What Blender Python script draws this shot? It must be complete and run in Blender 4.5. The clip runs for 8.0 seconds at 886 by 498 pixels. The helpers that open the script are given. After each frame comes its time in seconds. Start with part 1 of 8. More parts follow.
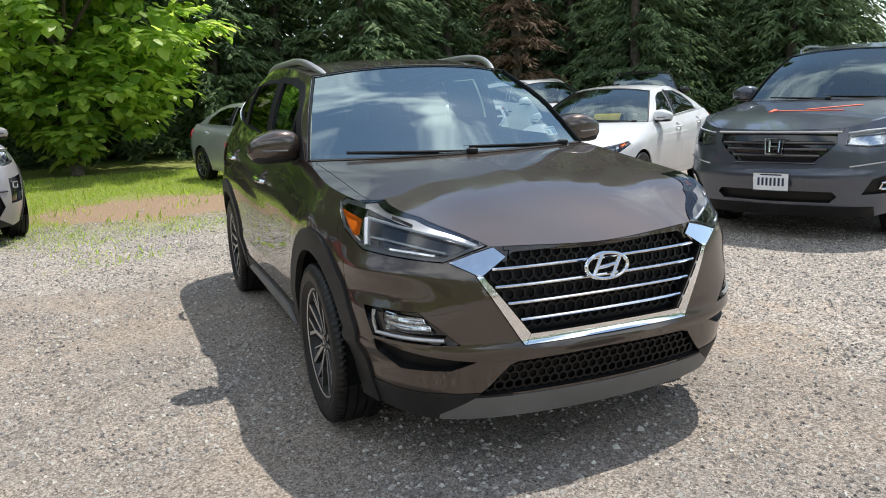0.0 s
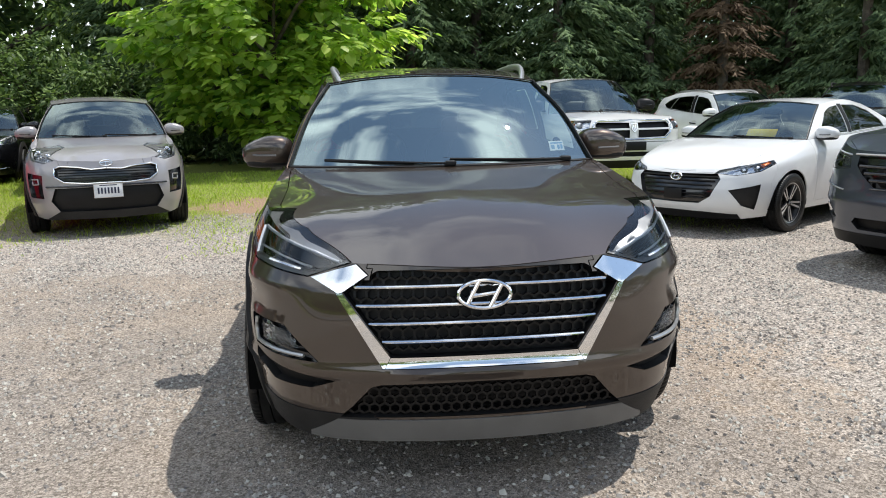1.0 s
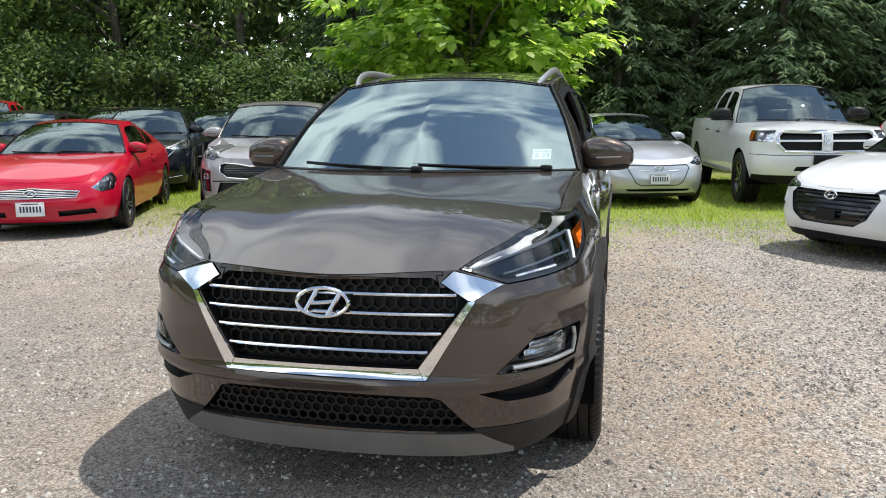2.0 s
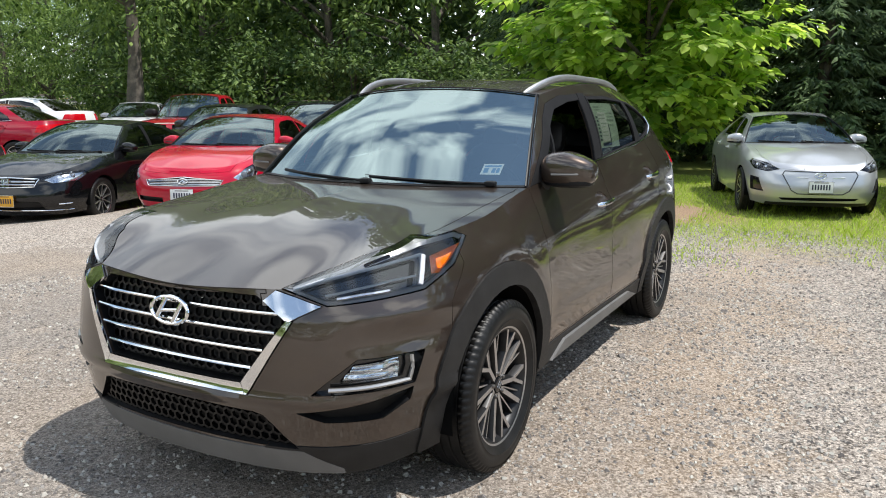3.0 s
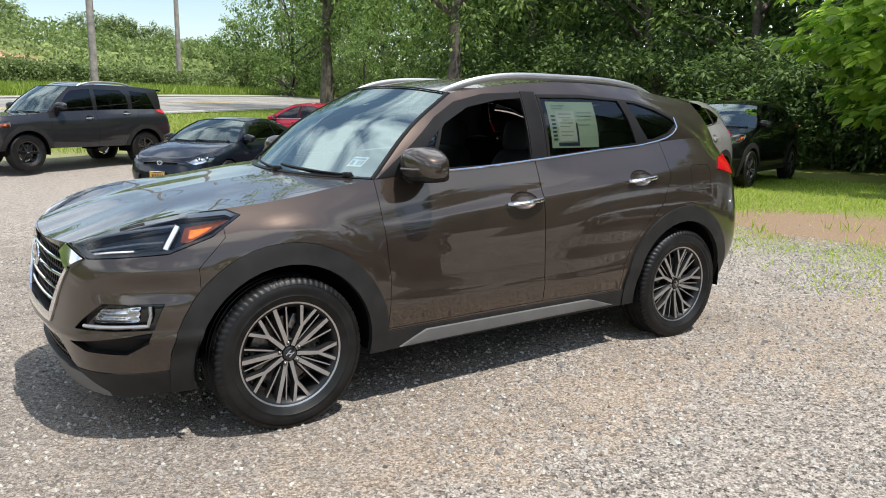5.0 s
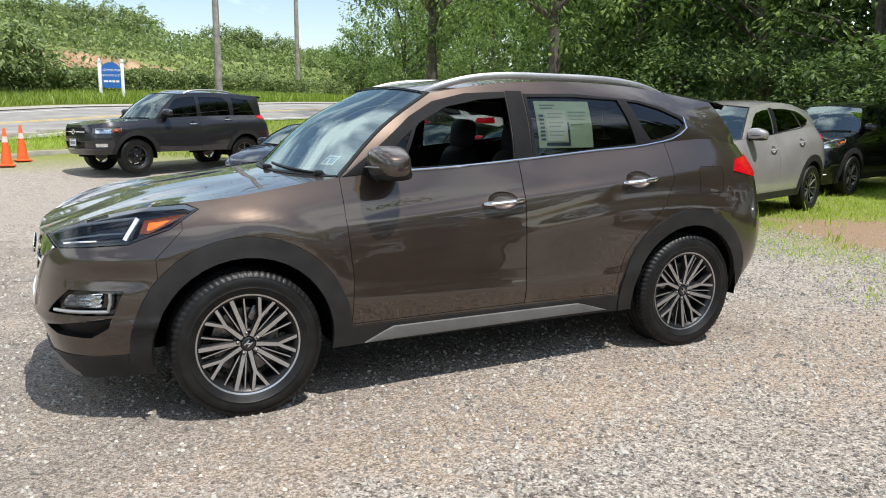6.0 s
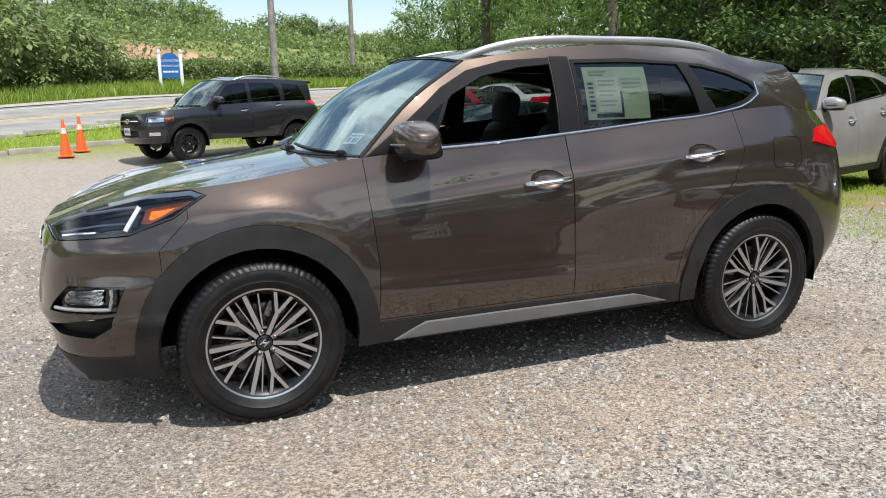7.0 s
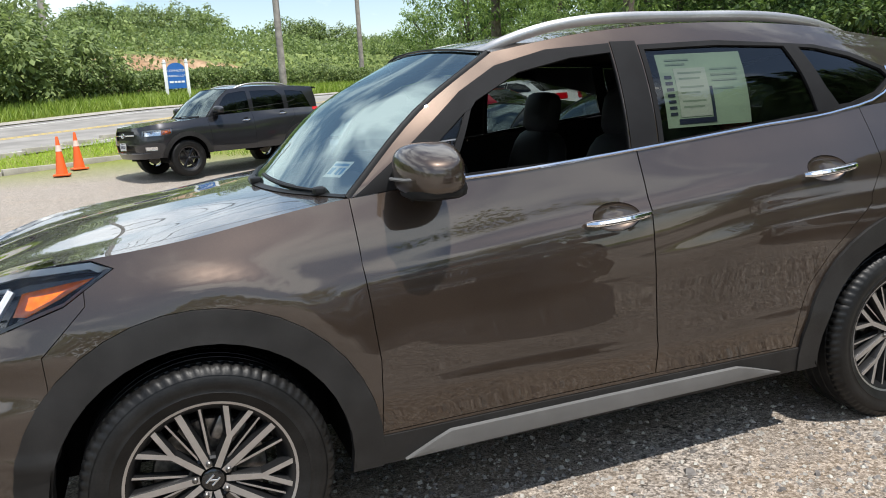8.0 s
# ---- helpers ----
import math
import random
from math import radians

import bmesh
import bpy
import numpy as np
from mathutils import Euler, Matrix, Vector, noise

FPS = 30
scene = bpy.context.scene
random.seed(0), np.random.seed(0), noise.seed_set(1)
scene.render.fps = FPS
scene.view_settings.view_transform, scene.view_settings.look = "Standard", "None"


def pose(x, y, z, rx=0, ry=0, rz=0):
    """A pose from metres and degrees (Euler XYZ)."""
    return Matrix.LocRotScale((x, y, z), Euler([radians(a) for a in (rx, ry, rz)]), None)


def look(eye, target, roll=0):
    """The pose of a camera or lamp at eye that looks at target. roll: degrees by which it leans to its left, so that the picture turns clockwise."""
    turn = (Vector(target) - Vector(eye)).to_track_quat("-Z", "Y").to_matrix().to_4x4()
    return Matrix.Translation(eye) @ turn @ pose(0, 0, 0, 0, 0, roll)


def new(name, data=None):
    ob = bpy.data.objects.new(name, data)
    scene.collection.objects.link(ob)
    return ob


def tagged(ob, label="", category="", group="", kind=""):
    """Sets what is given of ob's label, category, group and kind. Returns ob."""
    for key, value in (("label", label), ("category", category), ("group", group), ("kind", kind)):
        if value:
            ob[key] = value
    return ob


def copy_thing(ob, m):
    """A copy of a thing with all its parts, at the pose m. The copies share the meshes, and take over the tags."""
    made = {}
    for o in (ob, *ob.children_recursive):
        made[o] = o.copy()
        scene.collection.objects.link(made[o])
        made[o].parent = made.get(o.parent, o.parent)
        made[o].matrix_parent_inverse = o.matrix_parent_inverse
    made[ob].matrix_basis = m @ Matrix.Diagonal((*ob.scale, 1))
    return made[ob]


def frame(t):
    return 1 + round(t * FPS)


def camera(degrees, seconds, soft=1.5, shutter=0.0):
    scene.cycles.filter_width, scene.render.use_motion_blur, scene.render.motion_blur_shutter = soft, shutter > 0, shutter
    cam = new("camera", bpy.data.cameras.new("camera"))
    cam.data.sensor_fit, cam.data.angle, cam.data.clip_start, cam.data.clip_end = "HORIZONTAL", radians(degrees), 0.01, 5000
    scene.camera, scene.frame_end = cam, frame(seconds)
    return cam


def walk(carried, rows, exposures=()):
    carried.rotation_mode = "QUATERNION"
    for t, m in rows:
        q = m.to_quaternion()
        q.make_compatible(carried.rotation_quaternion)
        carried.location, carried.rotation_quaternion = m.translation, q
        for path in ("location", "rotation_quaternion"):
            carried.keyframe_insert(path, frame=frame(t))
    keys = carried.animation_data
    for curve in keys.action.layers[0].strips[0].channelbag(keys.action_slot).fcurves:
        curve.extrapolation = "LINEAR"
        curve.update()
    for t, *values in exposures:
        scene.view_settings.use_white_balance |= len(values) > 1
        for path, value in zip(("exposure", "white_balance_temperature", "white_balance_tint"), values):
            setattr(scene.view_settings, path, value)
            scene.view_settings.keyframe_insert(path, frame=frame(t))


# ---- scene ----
cam = camera(60.2, 8.0, soft=1.0)
PATH = [
    (0, (-1.595, -4.541, 1.396), (-0.854, -2.725, 1.002), -2.4),
    (0.5, (-1.017, -4.707, 1.395), (-0.536, -2.802, 1.02), -1.8),
    (1, (-0.378, -4.728, 1.379), (-0.191, -2.769, 1.018), -1.1),
    (1.5, (0.301, -4.701, 1.378), (0.176, -2.736, 1.031), -0.6),
    (2, (0.926, -4.547, 1.354), (0.499, -2.622, 1.017), -0.4),
    (2.2, (1.178, -4.45, 1.375), (0.636, -2.554, 1.041), -0.4),
    (3.3, (2.433, -3.877, 1.459), (1.359, -2.231, 1.091), 0.2),
    (3.5, (2.656, -3.748, 1.444), (1.503, -2.156, 1.075), 0.2),
    (4, (3.187, -3.391, 1.461), (1.848, -1.949, 1.103), 0.1),
    (4.5, (3.605, -2.973, 1.468), (2.107, -1.695, 1.115), 0.3),
    (4.7, (3.79, -2.844, 1.462), (2.24, -1.633, 1.102), 0.5),
    (5.8, (4.325, -2.126, 1.409), (2.57, -1.23, 1.068), 0.3),
    (6, (4.39, -2.018, 1.415), (2.616, -1.162, 1.068), 0.3),
    (6.5, (4.404, -1.854, 1.428), (2.597, -1.081, 1.059), -0.2),
    (7, (4.068, -1.752, 1.359), (2.24, -1.04, 0.97), -1.3),
    (7.5, (3.573, -1.585, 1.351), (1.733, -0.91, 0.953), -2.7),
    (8, (3.032, -1.375, 1.388), (1.189, -0.703, 1.0), -3.5),
]
walk(cam, [(t, look(eye, target, roll)) for t, eye, target, roll in PATH])

# ---- world and sun ----
SUN_DIR = Vector((0.42, 0.15, 1.0)).normalized()
world = bpy.data.worlds.new("sky")
scene.world = world
world.use_nodes = True
wn, wl = world.node_tree.nodes, world.node_tree.links
sky = wn.new("ShaderNodeTexSky")
sky.sky_type, sky.sun_disc = "NISHITA", False
sky.sun_elevation, sky.sun_rotation = math.asin(SUN_DIR.z), math.atan2(SUN_DIR.x, SUN_DIR.y)
sky.air_density, sky.dust_density, sky.ozone_density = 1.15, 0.15, 1.3
# broken summer cloud, all round the sky
wtc, wmp, wno, wrm, wmx = (wn.new("ShaderNode" + k) for k in ("TexCoord", "Mapping", "TexNoise", "ValToRGB", "MixRGB"))
wmp.inputs["Scale"].default_value = (1.0, 1.0, 2.2)
wmp.inputs["Location"].default_value = (0.35, 0.0, 0.2)
wno.inputs["Scale"].default_value, wno.inputs["Detail"].default_value, wno.inputs["Roughness"].default_value = 1.9, 8.0, 0.54
wrm.color_ramp.elements[0].position, wrm.color_ramp.elements[1].position = 0.46, 0.59
wrm.color_ramp.elements[0].color = (0.05, 0.05, 0.05, 1)
wmx.inputs["Color2"].default_value = (11.6, 12.3, 12.8, 1)
wl.new(wtc.outputs["Generated"], wmp.inputs["Vector"])
wl.new(wmp.outputs["Vector"], wno.inputs["Vector"])
wl.new(wno.outputs["Fac"], wrm.inputs["Fac"])
wl.new(wrm.outputs["Color"], wmx.inputs["Fac"])
wl.new(sky.outputs["Color"], wmx.inputs["Color1"])
wl.new(wmx.outputs["Color"], wn["Background"].inputs["Color"])
wn["Background"].inputs["Strength"].default_value = 0.138
sun = new("sun", bpy.data.lights.new("sun", "SUN"))
sun.data.energy, sun.data.angle, sun.data.color = 4.85, radians(0.55), (1.0, 0.965, 0.91)
sun.matrix_world = look(SUN_DIR * 50, (0, 0, 0))
scene.view_settings.exposure = 0.13


# ---- materials ----
def mat(name, color, rough=0.5, metal=0.0, coat=0.0, var=0.12, scale=6.0, bump=0.0, bscale=60.0, color2=None, spec=0.5, trans=0.0, emit=None, coat_rough=0.03, per_object=0.0, island=0.0, detail=6.0):
    """A surface with two scales of colour variation, roughness variation and fine relief."""
    m = bpy.data.materials.new(name)
    m.use_nodes = True
    n, l = m.node_tree.nodes, m.node_tree.links
    p = n["Principled BSDF"]
    p.inputs["Roughness"].default_value, p.inputs["Metallic"].default_value = rough, metal
    p.inputs["Coat Weight"].default_value, p.inputs["Coat Roughness"].default_value = coat, coat_rough
    p.inputs["Specular IOR Level"].default_value, p.inputs["Transmission Weight"].default_value = spec, trans
    tc = n.new("ShaderNodeTexCoord")
    a, b = n.new("ShaderNodeTexNoise"), n.new("ShaderNodeTexNoise")
    a.inputs["Scale"].default_value, a.inputs["Detail"].default_value = scale, detail
    b.inputs["Scale"].default_value, b.inputs["Detail"].default_value = bscale, 3.0
    l.new(tc.outputs["Object"], a.inputs["Vector"])
    l.new(tc.outputs["Object"], b.inputs["Vector"])
    add = n.new("ShaderNodeMath")
    add.operation = "MULTIPLY_ADD"
    l.new(b.outputs["Fac"], add.inputs[0])
    add.inputs[1].default_value = 0.45
    half = n.new("ShaderNodeMath")
    half.operation = "MULTIPLY_ADD"
    l.new(a.outputs["Fac"], half.inputs[0])
    half.inputs[1].default_value, half.inputs[2].default_value = 1.1, -0.27
    l.new(half.outputs[0], add.inputs[2])
    ramp = n.new("ShaderNodeValToRGB")
    c1 = color
    c2 = color2 or tuple(min(1, c * (1 + 2 * var)) for c in color)
    if color2 is None:
        c1 = tuple(c * (1 - var) for c in color)
    ramp.color_ramp.elements[0].position, ramp.color_ramp.elements[1].position = 0.3, 0.75
    ramp.color_ramp.elements[0].color, ramp.color_ramp.elements[1].color = (*c1, 1), (*c2, 1)
    l.new(add.outputs[0], ramp.inputs["Fac"])
    out = ramp.outputs["Color"]
    if per_object or island:
        hs = n.new("ShaderNodeHueSaturation")
        src = n.new("ShaderNodeObjectInfo").outputs["Random"] if per_object else n.new("ShaderNodeNewGeometry").outputs["Random Per Island"]
        amt = per_object or island
        v, h = n.new("ShaderNodeMapRange"), n.new("ShaderNodeMapRange")
        v.inputs["To Min"].default_value, v.inputs["To Max"].default_value = 1 - amt, 1 + amt
        h.inputs["To Min"].default_value, h.inputs["To Max"].default_value = 0.5 - amt * 0.05, 0.5 + amt * 0.05
        l.new(src, v.inputs["Value"])
        l.new(src, h.inputs["Value"])
        l.new(v.outputs[0], hs.inputs["Value"])
        l.new(h.outputs[0], hs.inputs["Hue"])
        l.new(out, hs.inputs["Color"])
        out = hs.outputs["Color"]
    l.new(out, p.inputs["Base Color"])
    if emit:
        p.inputs["Emission Color"].default_value, p.inputs["Emission Strength"].default_value = (*emit[:3], 1), emit[3]
    if bump:
        bp = n.new("ShaderNodeBump")
        bp.inputs["Strength"].default_value, bp.inputs["Distance"].default_value = bump, 0.01
        l.new(add.outputs[0], bp.inputs["Height"])
        l.new(bp.outputs["Normal"], p.inputs["Normal"])
    return m


def glass(name, tint, rough=0.0, ior=1.5, gloss=(0.8, 0.8, 0.8)):
    """A thin pane: tinted see-through with a mirror gloss by Fresnel."""
    m = bpy.data.materials.new(name)
    m.use_nodes = True
    n, l = m.node_tree.nodes, m.node_tree.links
    n.remove(n["Principled BSDF"])
    tr, gl, mx, fr = (n.new("ShaderNode" + k) for k in ("BsdfTransparent", "BsdfGlossy", "MixShader", "Fresnel"))
    tr.inputs["Color"].default_value = (*tint, 1)
    gl.inputs["Roughness"].default_value, fr.inputs["IOR"].default_value = rough, ior
    gl.inputs["Color"].default_value = (*gloss, 1)
    l.new(fr.outputs[0], mx.inputs["Fac"])
    l.new(tr.outputs[0], mx.inputs[1])
    l.new(gl.outputs[0], mx.inputs[2])
    l.new(mx.outputs[0], n["Material Output"].inputs["Surface"])
    return m


def leaf_mat(name, color, color2, trans=0.35, rough=0.45, spec=0.4):
    """Leaves: two-tone by leaf, glossy on top, with light passing through."""
    m = bpy.data.materials.new(name)
    m.use_nodes = True
    n, l = m.node_tree.nodes, m.node_tree.links
    p = n["Principled BSDF"]
    p.inputs["Roughness"].default_value, p.inputs["Specular IOR Level"].default_value = rough, spec
    geo, ramp = n.new("ShaderNodeNewGeometry"), n.new("ShaderNodeValToRGB")
    ramp.color_ramp.elements[0].color, ramp.color_ramp.elements[1].color = (*color, 1), (*color2, 1)
    l.new(geo.outputs["Random Per Island"], ramp.inputs["Fac"])
    l.new(ramp.outputs["Color"], p.inputs["Base Color"])
    tl, mx = n.new("ShaderNodeBsdfTranslucent"), n.new("ShaderNodeMixShader")
    br = n.new("ShaderNodeHueSaturation")
    br.inputs["Saturation"].default_value, br.inputs["Value"].default_value = 1.12, 1.75
    l.new(ramp.outputs["Color"], br.inputs["Color"])
    l.new(br.outputs["Color"], tl.inputs["Color"])
    mx.inputs["Fac"].default_value = trans
    l.new(p.outputs[0], mx.inputs[1])
    l.new(tl.outputs[0], mx.inputs[2])
    l.new(mx.outputs[0], n["Material Output"].inputs["Surface"])
    return m


def paint(name, color, flake=0.0, rough=0.35, dust=0.06, ior=1.52):
    """Clear-coated car paint, with a thin uneven film of dust."""
    m = mat(name, color, rough=rough, metal=flake, coat=1.0, var=dust, scale=2.5, bscale=300.0, coat_rough=0.035, spec=0.08)
    m.node_tree.nodes["Principled BSDF"].inputs["Coat IOR"].default_value = ior
    return m


BLACK = mat("black_trim", (0.006, 0.006, 0.0065), 0.5, var=0.25, bump=0.05, bscale=400, spec=0.3)
GLOSSBLACK = mat("gloss_black", (0.008, 0.008, 0.009), 0.12, coat=0.6)
CLAD = mat("cladding_plastic", (0.018, 0.0172, 0.0168), 0.55, var=0.2, scale=9, bump=0.15, bscale=600, spec=0.3)
RUBBER = mat("tyre_rubber", (0.0070, 0.0068, 0.0067), 0.46, var=0.5, scale=14, bump=0.10, bscale=150, spec=0.32)
CHROME = mat("chrome", (0.86, 0.87, 0.88), 0.06, metal=1.0, var=0.02)
SATIN = mat("satin_silver", (0.46, 0.455, 0.45), 0.34, metal=0.75, var=0.06)
ALLOY = mat("machined_alloy", (0.52, 0.52, 0.53), 0.32, metal=0.95, var=0.05, scale=20)
ALLOYDARK = mat("alloy_pocket", (0.022, 0.022, 0.023), 0.4, metal=0.6, var=0.2)
DISC = mat("brake_disc", (0.20, 0.19, 0.18), 0.4, metal=0.9, var=0.3, scale=30)
SKID = mat("grey_skid_plastic", (0.125, 0.123, 0.120), 0.5, var=0.1, bump=0.05, bscale=500)
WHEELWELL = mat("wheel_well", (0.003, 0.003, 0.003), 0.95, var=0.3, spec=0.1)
GLASS = glass("windscreen_glass", (0.60, 0.72, 0.69), ior=4.4, gloss=(0.80, 0.97, 0.96))
PILLARBLACK = mat("satin_black_pillar", (0.014, 0.014, 0.015), 0.68, var=0.15, bump=0.03, bscale=500, spec=0.12)
SCREEN = glass("parked_car_windscreen", (0.50, 0.60, 0.57), ior=2.5, gloss=(0.80, 0.95, 0.94))
MESHBLACK = mat("moulded_mesh_black", (0.0035, 0.0035, 0.0038), 0.35, var=0.2, spec=0.3)
TINT = glass("tinted_glass", (0.08, 0.095, 0.095), ior=1.75)
PRIVACY = glass("privacy_glass", (0.30, 0.34, 0.32), ior=1.7)
LENS = glass("lamp_lens", (0.86, 0.88, 0.90), ior=1.55)
AMBER = mat("amber_lens", (0.86, 0.155, 0.008), 0.12, coat=0.8, var=0.15, scale=60)
REDLENS = mat("red_lens", (0.42, 0.002, 0.008), 0.25, coat=0.25, spec=0.2, var=0.2, scale=40)
LAMPWHITE = mat("lamp_white", (0.56, 0.58, 0.61), 0.2, var=0.05)
REFLECTOR = mat("lamp_reflector", (0.75, 0.76, 0.78), 0.14, metal=0.9, var=0.15, scale=50)
FABRIC = mat("dark_seat_leather", (0.017, 0.017, 0.018), 0.5, var=0.2, bump=0.1, bscale=250)
LINING = mat("grey_headlining", (0.16, 0.155, 0.15), 0.9, var=0.08)
PLATEWHITE = mat("plate_white", (0.72, 0.73, 0.74), 0.35, var=0.05)
PLATEYELLOW = mat("plate_yellow", (0.70, 0.36, 0.03), 0.35, var=0.05)
PLATEINK = mat("plate_ink", (0.02, 0.025, 0.06), 0.5)
PAPER = mat("paper_sheet", (0.33, 0.41, 0.32), 0.6, var=0.04)
PAPERPALE = mat("paper_pale", (0.44, 0.47, 0.42), 0.6, var=0.04)
STICKER = mat("sticker_white", (0.78, 0.82, 0.84), 0.4, var=0.04)
STICKERBLUE = mat("sticker_blue", (0.12, 0.30, 0.55), 0.4)
YELLOWCARD = mat("yellow_card", (0.95, 0.66, 0.02), 0.6)
P_BROWN = paint("umber_metallic", (0.062, 0.0458, 0.0358), flake=0.70, rough=0.40, dust=0.10, ior=1.66)
P_BROWN.node_tree.nodes["Principled BSDF"].inputs["Coat Roughness"].default_value = 0.012
P_SILVER = paint("silver_beige_metallic", (0.34, 0.322, 0.325), flake=0.35, rough=0.3)
P_GREYSILVER = paint("cool_silver_metallic", (0.48, 0.495, 0.51), flake=0.6, rough=0.3)
P_WHITE = paint("white_paint", (0.70, 0.71, 0.71), rough=0.4, dust=0.03)
P_RAM = paint("bright_silver_metallic", (0.74, 0.745, 0.74), flake=0.15, rough=0.4, dust=0.05)
P_PILOT = paint("steel_grey_metallic", (0.075, 0.084, 0.105), flake=0.5, rough=0.32)
P_RED = paint("bright_red_paint", (0.40, 0.002, 0.022), rough=0.4, dust=0.08)
P_REDB = paint("pickup_red_paint", (0.36, 0.002, 0.016), rough=0.4)
P_REDC = paint("deep_red_paint", (0.28, 0.002, 0.016), rough=0.35)
P_BLACK = paint("black_paint", (0.003, 0.0032, 0.004), rough=0.35)
P_BLUEBLACK = paint("blue_black_paint", (0.005, 0.007, 0.013), rough=0.35)
P_GRAPHITE = paint("graphite_metallic", (0.030, 0.030, 0.033), flake=0.5, rough=0.32)
ORANGE = mat("orange_accent", (0.75, 0.10, 0.02), 0.5)


# ---- mesh helpers ----
def part(name, bm, material, parent, label="", smooth=35.0):
    """Links bm as one mesh object under a thing or a part; edges sharper than smooth degrees stay sharp."""
    me = bpy.data.meshes.new(name)
    if smooth:
        lim = radians(smooth)
        for f in bm.faces:
            f.smooth = True
        for e in bm.edges:
            if len(e.link_faces) == 2 and e.calc_face_angle(0) > lim:
                e.smooth = False
    bm.to_mesh(me)
    bm.free()
    for m in material if isinstance(material, (list, tuple)) else [material]:
        me.materials.append(m)
    ob = new(name, me)
    if parent is not None:
        ob.parent = parent
    if label:
        tagged(ob, label)
    return ob


def mirrored(ob, name=None):
    """A mirror twin of a part across the car's middle plane, with its own mesh."""
    me = ob.data.copy()
    me.transform(Matrix.Diagonal((-1, 1, 1, 1)))
    me.flip_normals()
    twin = new(name or ob.name.split(".")[0], me)
    twin.parent = ob.parent
    if "label" in ob:
        twin["label"] = ob["label"]
    return twin


def thing(name, label, category, m, group=""):
    ob = new(name)
    ob.matrix_world = m
    return tagged(ob, label, category, group)


def add_grid(bm, G):
    """Quads over an array of points G[i, j, 3]; collapsed ones are left out."""
    G = np.asarray(G, float)
    r, c = G.shape[:2]
    v = [[bm.verts.new(p) for p in row] for row in G.tolist()]
    eq = lambda a, b: np.abs(a - b).max(axis=2) < 1e-5
    right, down = eq(G[:, :-1], G[:, 1:]), eq(G[:-1], G[1:])
    for i in range(r - 1):
        for j in range(c - 1):
            if int(right[i, j]) + int(right[i + 1, j]) + int(down[i, j]) + int(down[i, j + 1]) < 2:
                bm.faces.new((v[i][j], v[i][j + 1], v[i + 1][j + 1], v[i + 1][j]))
    return bm


def box(bm, lo, hi, bev=0.0, m=None):
    r = bmesh.ops.create_cube(bm, size=1)["verts"]
    for v in r:
        v.co = Vector([lo[k] + (v.co[k] + 0.5) * (hi[k] - lo[k]) for k in range(3)])
    if bev:
        e = list({e for v in r for e in v.link_edges})
        r = bmesh.ops.bevel(bm, geom=e, offset=bev, segments=2, profile=0.5, affect="EDGES")["verts"]
    if m is not None:
        bmesh.ops.transform(bm, matrix=m, verts=[v for v in r if v.is_valid])
    return bm


def tube(bm, pts, r, seg=8, flat=1.0, up=(0, 0, 1), cap=True):
    """A bar swept along pts; r a number or one per point; flat squeezes it along up."""
    P = [Vector(p) for p in pts]
    R = r if isinstance(r, (list, tuple, np.ndarray)) else [r] * len(P)
    loops = []
    for i, p in enumerate(P):
        d = (P[min(i + 1, len(P) - 1)] - P[max(i - 1, 0)]).normalized()
        a = d.cross(Vector(up))
        a = a.normalized() if a.length > 1e-4 else d.orthogonal().normalized()
        b = a.cross(d).normalized()
        loops.append([bm.verts.new(p + (a * math.cos(k) + b * math.sin(k) * flat) * R[i]) for k in (2 * math.pi * j / seg for j in range(seg))])
    for A, B in zip(loops, loops[1:]):
        for j in range(seg):
            bm.faces.new((A[j], A[(j + 1) % seg], B[(j + 1) % seg], B[j]))
    if cap:
        bm.faces.new(loops[0][::-1])
        bm.faces.new(loops[-1])
    bmesh.ops.recalc_face_normals(bm, faces=bm.faces[:])
    return bm


def lathe(bm, prof, seg=48, axis="X", c=(0, 0, 0)):
    """Turns a profile of (along the axis, radius) round the axis."""
    c = Vector(c)
    rows = []
    for a, r in prof:
        row = []
        for k in range(seg):
            t = 2 * math.pi * k / seg
            p = (a, r * math.cos(t), r * math.sin(t)) if axis == "X" else (r * math.cos(t), r * math.sin(t), a)
            row.append(bm.verts.new(c + Vector(p)))
        rows.append(row)
    for A, B in zip(rows, rows[1:]):
        for k in range(seg):
            bm.faces.new((A[k], A[(k + 1) % seg], B[(k + 1) % seg], B[k]))
    bmesh.ops.recalc_face_normals(bm, faces=bm.faces[:])
    return bm


def hermite(knots, vals, t, level=()):
    """Smooth curve through vals at knots (first axis), at the places t; level ends run square across the car's middle."""
    k, v, t = np.asarray(knots, float), np.asarray(vals, float), np.asarray(t, float)
    d = np.empty_like(v)
    h = np.diff(k).reshape((-1,) + (1,) * (v.ndim - 1))
    s = np.diff(v, axis=0) / h
    d[0], d[-1] = s[0], s[-1]
    d[1:-1] = (s[:-1] * h[1:] + s[1:] * h[:-1]) / (h[1:] + h[:-1])
    for e in level:
        d[e, ..., 1:] = 0
    i = np.clip(np.searchsorted(k, t, side="right") - 1, 0, len(k) - 2)
    hh = (k[i + 1] - k[i])
    u = ((t - k[i]) / hh).reshape((-1,) + (1,) * (v.ndim - 1))
    hh = hh.reshape(u.shape)
    return (2 * u**3 - 3 * u**2 + 1) * v[i] + (u**3 - 2 * u**2 + u) * hh * d[i] + (-2 * u**3 + 3 * u**2) * v[i + 1] + (u**3 - u**2) * hh * d[i + 1]


